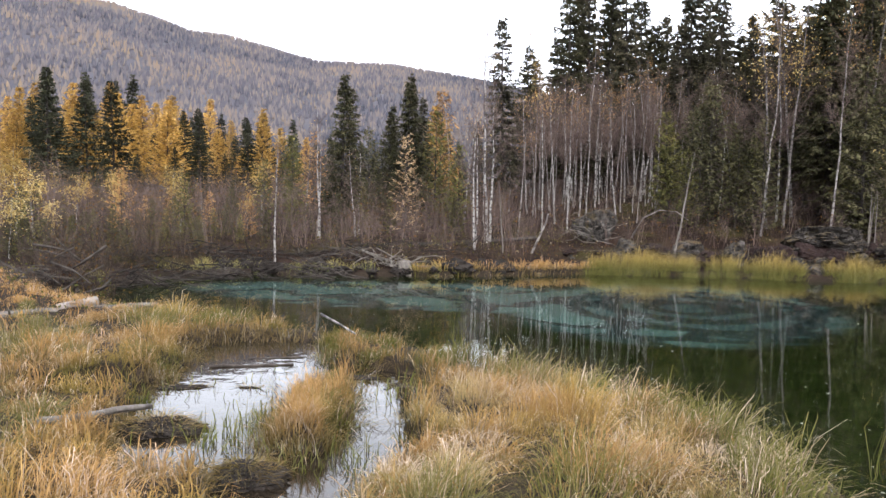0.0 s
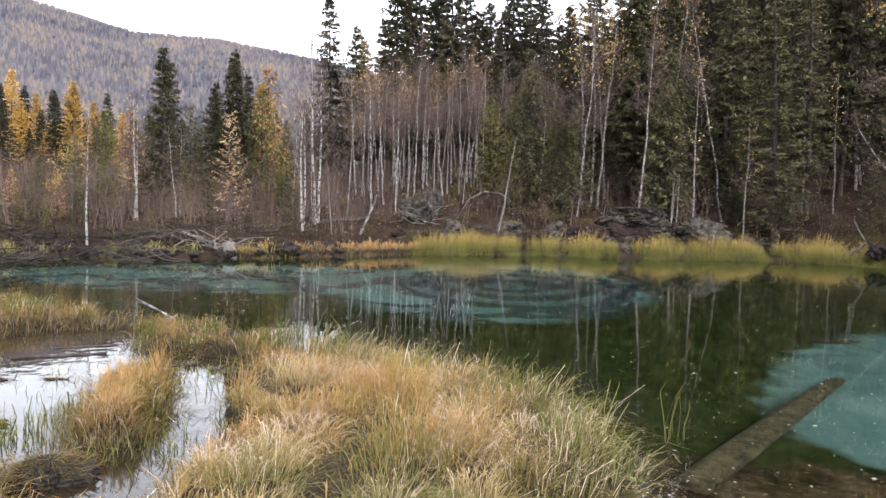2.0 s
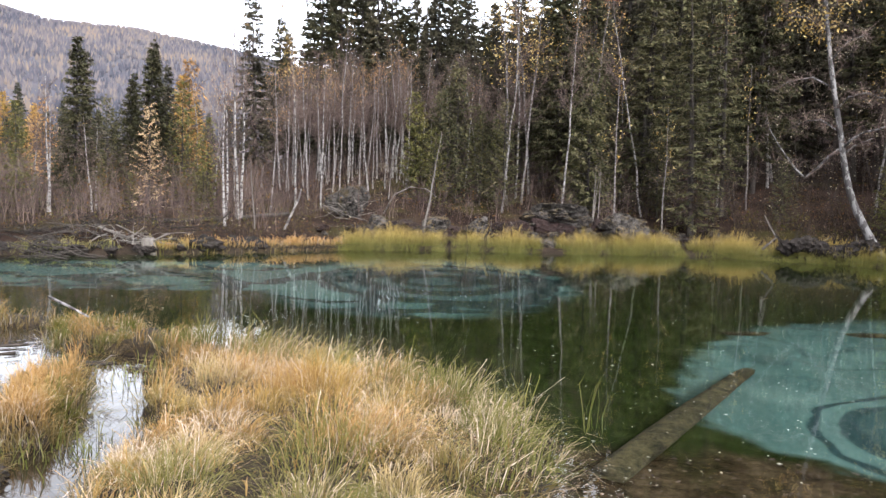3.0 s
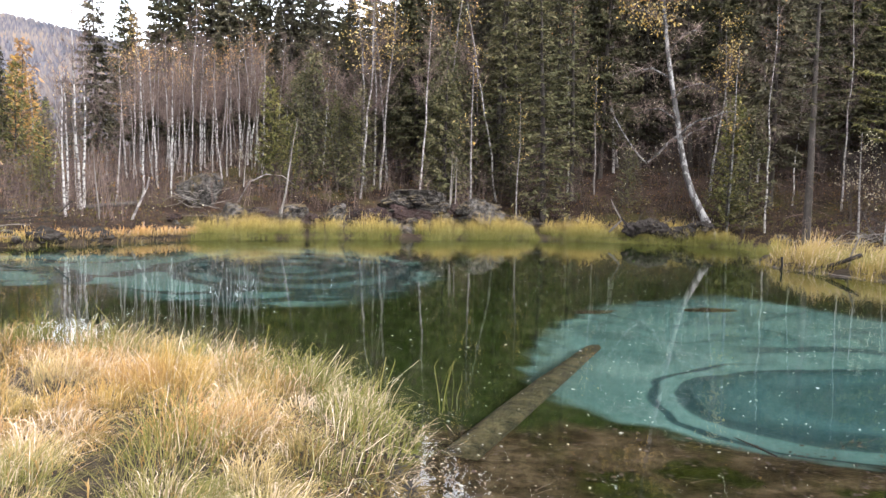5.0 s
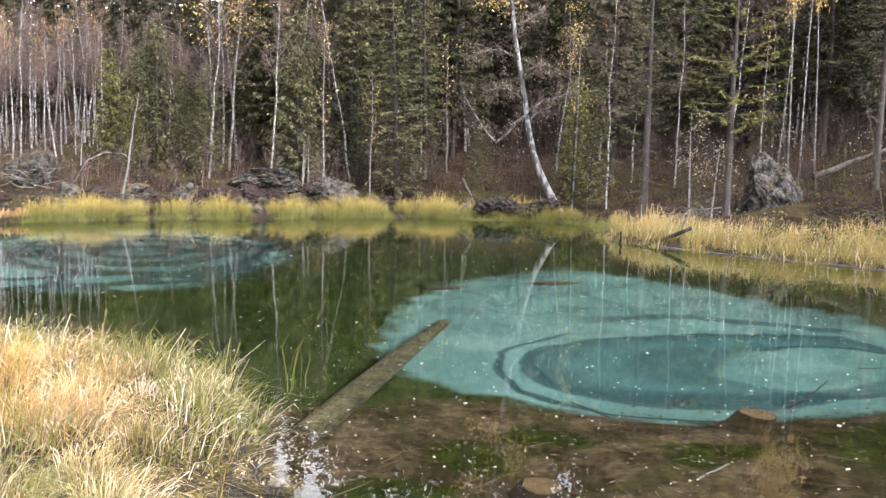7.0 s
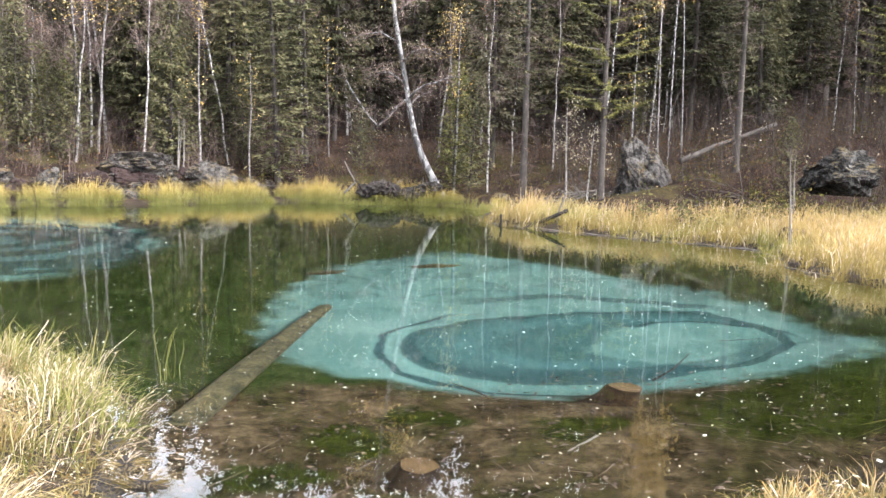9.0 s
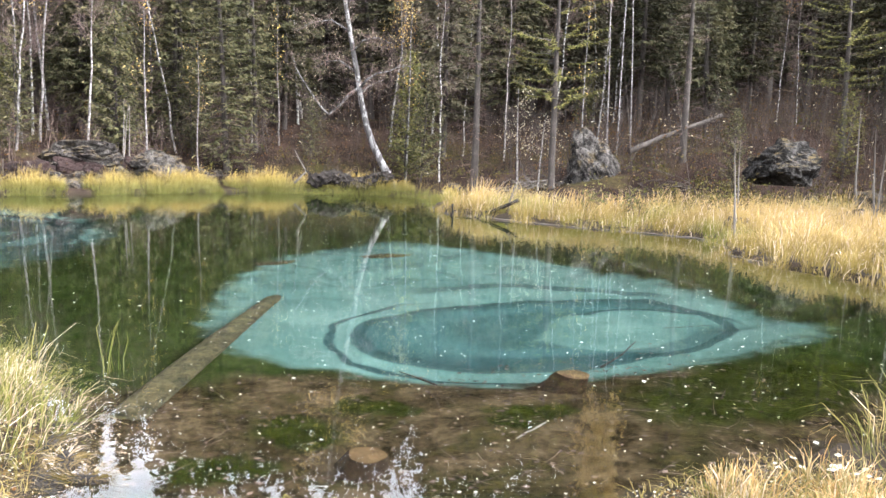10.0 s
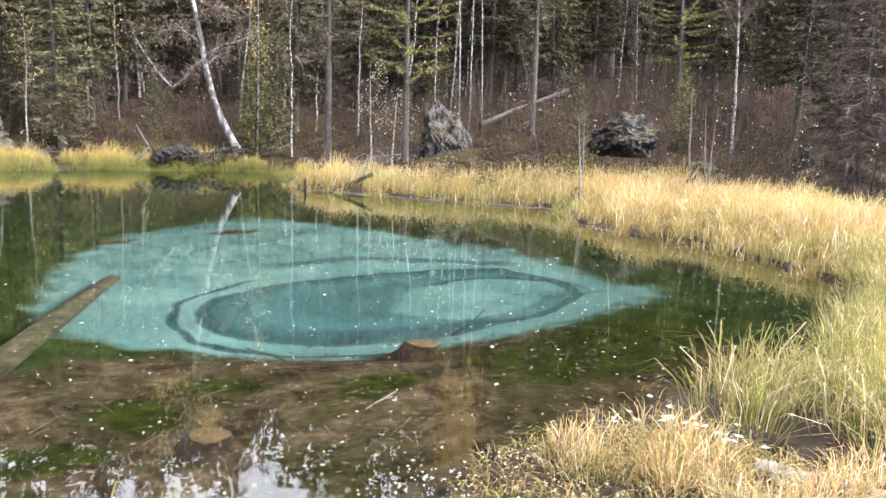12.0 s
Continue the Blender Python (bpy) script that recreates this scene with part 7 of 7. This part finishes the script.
def peat_hummock(label, x, y, size, seed, turn=0.0, blades=420):
    """A dark hummock of peat and roots, matted with dead sedge."""
    r_ = np.random.default_rng(seed)
    ob = thing("peat_hummock", x, y, 0.0, label, "mud", turn=turn)
    bm = bmesh.new()
    bmesh.ops.create_icosphere(bm, subdivisions=5, radius=0.5)
    for v in bm.verts:
        q = v.co * 3.0 + Vector((seed, 0, 0))
        k = 1 + 0.28 * noise.fractal(q, 0.7, 2.1, 6) + 0.10 * noise.fractal(q * 6, 0.6, 2.2, 3)
        v.co = Vector((v.co.x * size[0] * k, v.co.y * size[1] * k, v.co.z * size[2] * k))
    me = bpy.data.meshes.new("mound")
    bm.to_mesh(me)
    bm.free()
    me.materials.append(M_dark_wood)
    o = new("mound", me)
    o.parent = ob
    g = Geo()
    n = blades
    a = r_.uniform(0, 6.28, n)
    q = np.sqrt(r_.uniform(0, 0.9, n)) * 0.5
    root = np.stack([q * np.cos(a) * size[0], q * np.sin(a) * size[1], size[2] * 0.48 * np.sqrt(np.clip(1 - (2 * q) ** 2, 0, 1))], -1)
    tip = root + np.stack([np.cos(a) * 0.16, np.sin(a) * 0.16, r_.uniform(-0.08, 0.07, n)], -1) * r_.uniform(0.4, 1.3, (n, 1))
    ribbons(g, root, (root + tip) / 2 + np.array([0, 0, 0.03]), tip, np.full(n, 0.005), r_)
    tagged(part("sedge_mat", g, M_sedge, ob, smooth=False), kind="stuff")
    return ob


peat_hummock("dark peat hummock at the end of a rotting log", -4.5, 5.75, (0.75, 0.45, 0.26), 71, 20)
peat_hummock("dark peat hummock matted with dead sedge", -3.12, 4.92, (0.55, 0.42, 0.30), 72, 50)
peat_hummock("low dark peat bar across the pool", -4.0, 8.45, (0.60, 0.20, 0.07), 73, 10, blades=50)
peat_hummock("low dark peat bar across the pool", -3.3, 8.25, (0.40, 0.16, 0.06), 74, -12, blades=50)
peat_hummock("low dark peat bar at the pool's rim", -5.35, 7.25, (0.55, 0.20, 0.07), 75, 35, blades=50)
peat_hummock("low dark peat bar at the pool's rim", -5.65, 6.55, (0.60, 0.3, 0.10), 76, 20, blades=50)
for k, (x, y, w, d, h) in enumerate([(0.30, 5.05, 0.42, 0.24, 0.07), (0.52, 5.28, 0.34, 0.15, 0.05), (0.60, 4.95, 0.30, 0.13, 0.045), (0.42, 4.72, 0.46, 0.22, 0.07), (0.66, 4.62, 0.26, 0.12, 0.045), (0.58, 5.60, 0.26, 0.10, 0.04)]):
    peat_hummock("low sodden peat and dead sedge at the water's edge", x, y, (w, d, h), 171 + k, 25 + 31 * k, blades=90)
peat_hummock("low dark peat bar in the pool", -4.75, 7.5, (0.26, 0.10, 0.05), 77, 15, blades=50)
stump("dark_stub", "small black rotten stub in the pool", -5.5, 6.5, 0.16, 0.08, M_dark_wood, M_dark_wood, (10, 5), 0.25, 4)
wood("pale_log", "bleached log end on the near bank", [(4.10, 1.98, 0.17), (4.2, 1.35, 0.2)], (0.06, 0.065), M_birch, seed=23, end=M_cut)
wood("dark_twig", "thin dark twig standing in the sedge", [(-6.0, 5.35, 0.1), (-6.05, 5.4, 0.4), (-6.0, 5.4, 0.6), (-6.12, 5.45, 0.8)], (0.012, 0.004), M_dark_wood, seed=24)


def mud_bank():
    """The broken dark bank along the left part of the far shore: clods of mud and root."""
    r_ = np.random.default_rng(77)
    for k in range(16):
        t = k / 15
        x = -14.2 + 8.0 * t + r_.normal(0, 0.15)
        y = np.interp(x, [-14.2, -12.7, -10.9, -8.8, -6.2], [19.6, 20.7, 21.3, 22.3, 24.6]) + r_.normal(0.1, 0.12)
        rock("bank_clod", "dark broken mud and root clod along the shore", x, y, (r_.uniform(0.7, 1.3), r_.uniform(0.5, 0.8), r_.uniform(0.35, 0.7)), 80 + k, M_dark_wood, z=0.0, turn=r_.uniform(0, 180), rough=0.4, category="mud", group="clods of the broken bank")


mud_bank()


def bank_stones():
    """Small broken rocks and earth lumps on the far bank."""
    r_ = np.random.default_rng(78)
    n = 0
    while n < 90:
        x, y = r_.uniform(-5.5, 9.0), r_.uniform(26.5, 31)
        s = float(shore_distance([x], [y])[0])
        if not 0.7 < s < 3.2:
            continue
        q = r_.uniform(0.22, 0.62)
        red = r_.uniform() < 0.45
        rock("bank_stone", "small red-brown earthy rock on the bank" if red else "small lichened rock on the bank", x, y, (q * 1.3, q, q * 0.7), 120 + n, M_rock_red if red else M_rock, turn=r_.uniform(0, 180), rough=0.35, group="broken rocks of the bank")
        n += 1


bank_stones()

# small bushes
shrub_mass("herb_bush", "low leafy green-brown herbs at the foot of the slope", [(15.0, 15.5, 1), (15.1, 15.0, 1), (15.2, 14.6, 1), (15.6, 14.5, 1), (15.6, 14.0, 1), (15.8, 13.7, 1), (16.5, 13.6, 1), (17.4, 13.4, 1), (18.0, 12.9, 1)], 190, [M_brush, M_moss], stems=14, tall=(0.35, 0.8), leaf_n=260, leaf_s=0.06, category="bush")
shrub_mass("yellow_bush", "small yellow-green bush at the meadow's edge", [(12.9, 15.9, 1), (13.0, 15.8, 0.8), (13.4, 14.8, 1), (13.5, 14.7, 0.9), (14.9, 13.6, 0.9)], 91, [M_brush, M_needle_light], stems=10, tall=(0.5, 0.8), leaf_n=160, leaf_s=0.06, category="bush")
shrub_mass("bank_bush", "dark leafless bush on the left bank", [(-12.6, 12.6, 1.1), (-13.3, 13.2, 1.2), (-12.9, 13.9, 1.1), (-14.2, 14.9, 1.3), (-14.6, 16.2, 1.2), (-14.5, 17.8, 1.1), (-11.7, 12.1, 0.8), (-15.2, 18.9, 1.2), (-14.8, 19.8, 1)], 90, [M_brush, M_under], stems=34, tall=(0.6, 1.8), leaf_n=24, leaf_s=0.05, category="bush")
shrub_mass("green_bush", "dull green bush beside the marsh", [(-11.3, 12.9, 1), (-11.6, 12.7, 1.1), (-12.4, 13.0, 1), (-13.4, 14.2, 1.2), (-12.0, 12.2, 0.8)], 92, [M_brush, M_under], stems=20, tall=(0.9, 1.9), leaf_n=90, leaf_s=0.055, category="bush")

dead_spruce = build_conifer("dead_spruce_tree", "grey dead spruce with dense dry twigs", 93, 9.0, 1.6, 0.03, M_spruce_bark, M_twig, step=0.17, fan=7, droop=0.35, dense=2.6, width=0.012, trunk_r=0.07, spray=0.5, dead=60, ragged=0.6, fill=1.6)
plant([dead_spruce], [(18.1, 8.4, 9.0), (19.2, 7.3, 9.5)], [9.0], "dead spruces at the meadow", rng)

# driftline of pale sticks along the meadow shore
ds = np.random.default_rng(110)
for k in range(15):
    i = int(np.interp(k, [0, 14], [27.2, 33.6]) * 4)
    a_, b_ = LINE[i % len(LINE)], LINE[(i + ds.integers(2, 4)) % len(LINE)]
    o_ = ds.normal(-0.12, 0.06, 2)
    wood("drift_stick", "pale stick lying along the waterline", [(a_[0] + o_[0], a_[1], 0.012), (b_[0] + o_[1], b_[1], 0.02)], (0.009, 0.005), M_dead, seed=110 + k, sides=6)

# stalks in the shallows


def stalks(name, label, cx, cy, n, spreadx, tall, seed, mat_, wide=0.008, lean=0.25):
    q = np.random.default_rng(seed)
    x, y = cx + q.normal(0, spreadx, n), cy + q.normal(0, spreadx, n)
    sedge(name, label, np.stack([x, y, np.full(n, -0.1)], -1), tall * q.uniform(0.5, 1.1, n), mat_, seed, lean=lean, wind=(0.05, 0.0), width=wide)


stalks("water_stalks", "few green sedge stalks standing in the water", 1.03, 6.85, 8, 0.06, 0.52, 95, M_sedge_green, 0.007, 0.08)
stalks("pool_stalks", "sparse dark sedge stalks in the marsh pool", -3.75, 5.75, 170, 0.26, 0.34, 96, M_sedge_green)
stalks("pool_stalks", "sparse dark sedge stalks in the marsh pool", -4.9, 7.6, 60, 0.45, 0.22, 97, M_sedge_green)
stalks("pool_stalks", "sparse sedge stalks in the marsh pool", -3.1, 7.9, 110, 0.35, 0.28, 98, M_sedge_green)
stalks("pool_stalks", "sparse sedge stalks in the marsh pool", -2.75, 5.6, 130, 0.28, 0.32, 101, M_sedge_green)
stalks("pool_stalks", "sparse dark sedge stalks in the marsh pool", -4.3, 7.7, 120, 0.5, 0.20, 131, M_sedge_green)
stalks("pool_stalks", "sparse dark sedge stalks in the marsh pool", -3.75, 6.3, 90, 0.22, 0.32, 132, M_sedge_green)
stalks("pool_stalks", "sparse dark sedge stalks in the marsh pool", -5.6, 6.9, 90, 0.4, 0.22, 133, M_sedge_green)
stalks("near_stalks", "few pale stalks at the near shore", 1.6, 3.35, 26, 0.25, 0.25, 99, M_sedge)


def floating():
    r_ = np.random.default_rng(100)
    n = 6500
    x, y = r_.uniform(-12, 13, n), r_.uniform(3, 27, n)
    s = shore_distance(x, y)
    ok = (s < -0.1) & (r_.uniform(0, 1, n) < np.where(y > 9, 0.55, 0.8))
    x, y = x[ok], y[ok]
    m = len(x)
    # denser litter by the shores
    ex, ey = r_.normal(4.48, 0.10, 26), r_.normal(2.72, 0.22, 26)
    fx, fy = r_.normal(0.95, 0.16, 40), r_.normal(5.3, 0.5, 40)
    gx, gy = r_.normal(2.9, 0.3, 60), r_.normal(3.12, 0.08, 60)
    x, y = np.concatenate([x, ex, fx, gx]), np.concatenate([y, ey, fy, gy])
    size = np.concatenate([r_.uniform(0.010, 0.032, m) * (1 + (r_.uniform(0, 1, m) > 0.93)), r_.uniform(0.05, 0.09, 26), r_.uniform(0.012, 0.032, 100)])
    g = Geo()
    z = np.where(shore_distance(x, y) < 0, 0.004, 0.12)
    leaves(g, np.stack([x, y, z], -1), size, r_, flat=0.94)
    g.v[0][:, 2] = np.repeat(z, 4)
    tagged(part("floating_leaves", g, M_float, smooth=False), "tiny pale leaves scattered on the water", "leaves", kind="stuff")


floating()
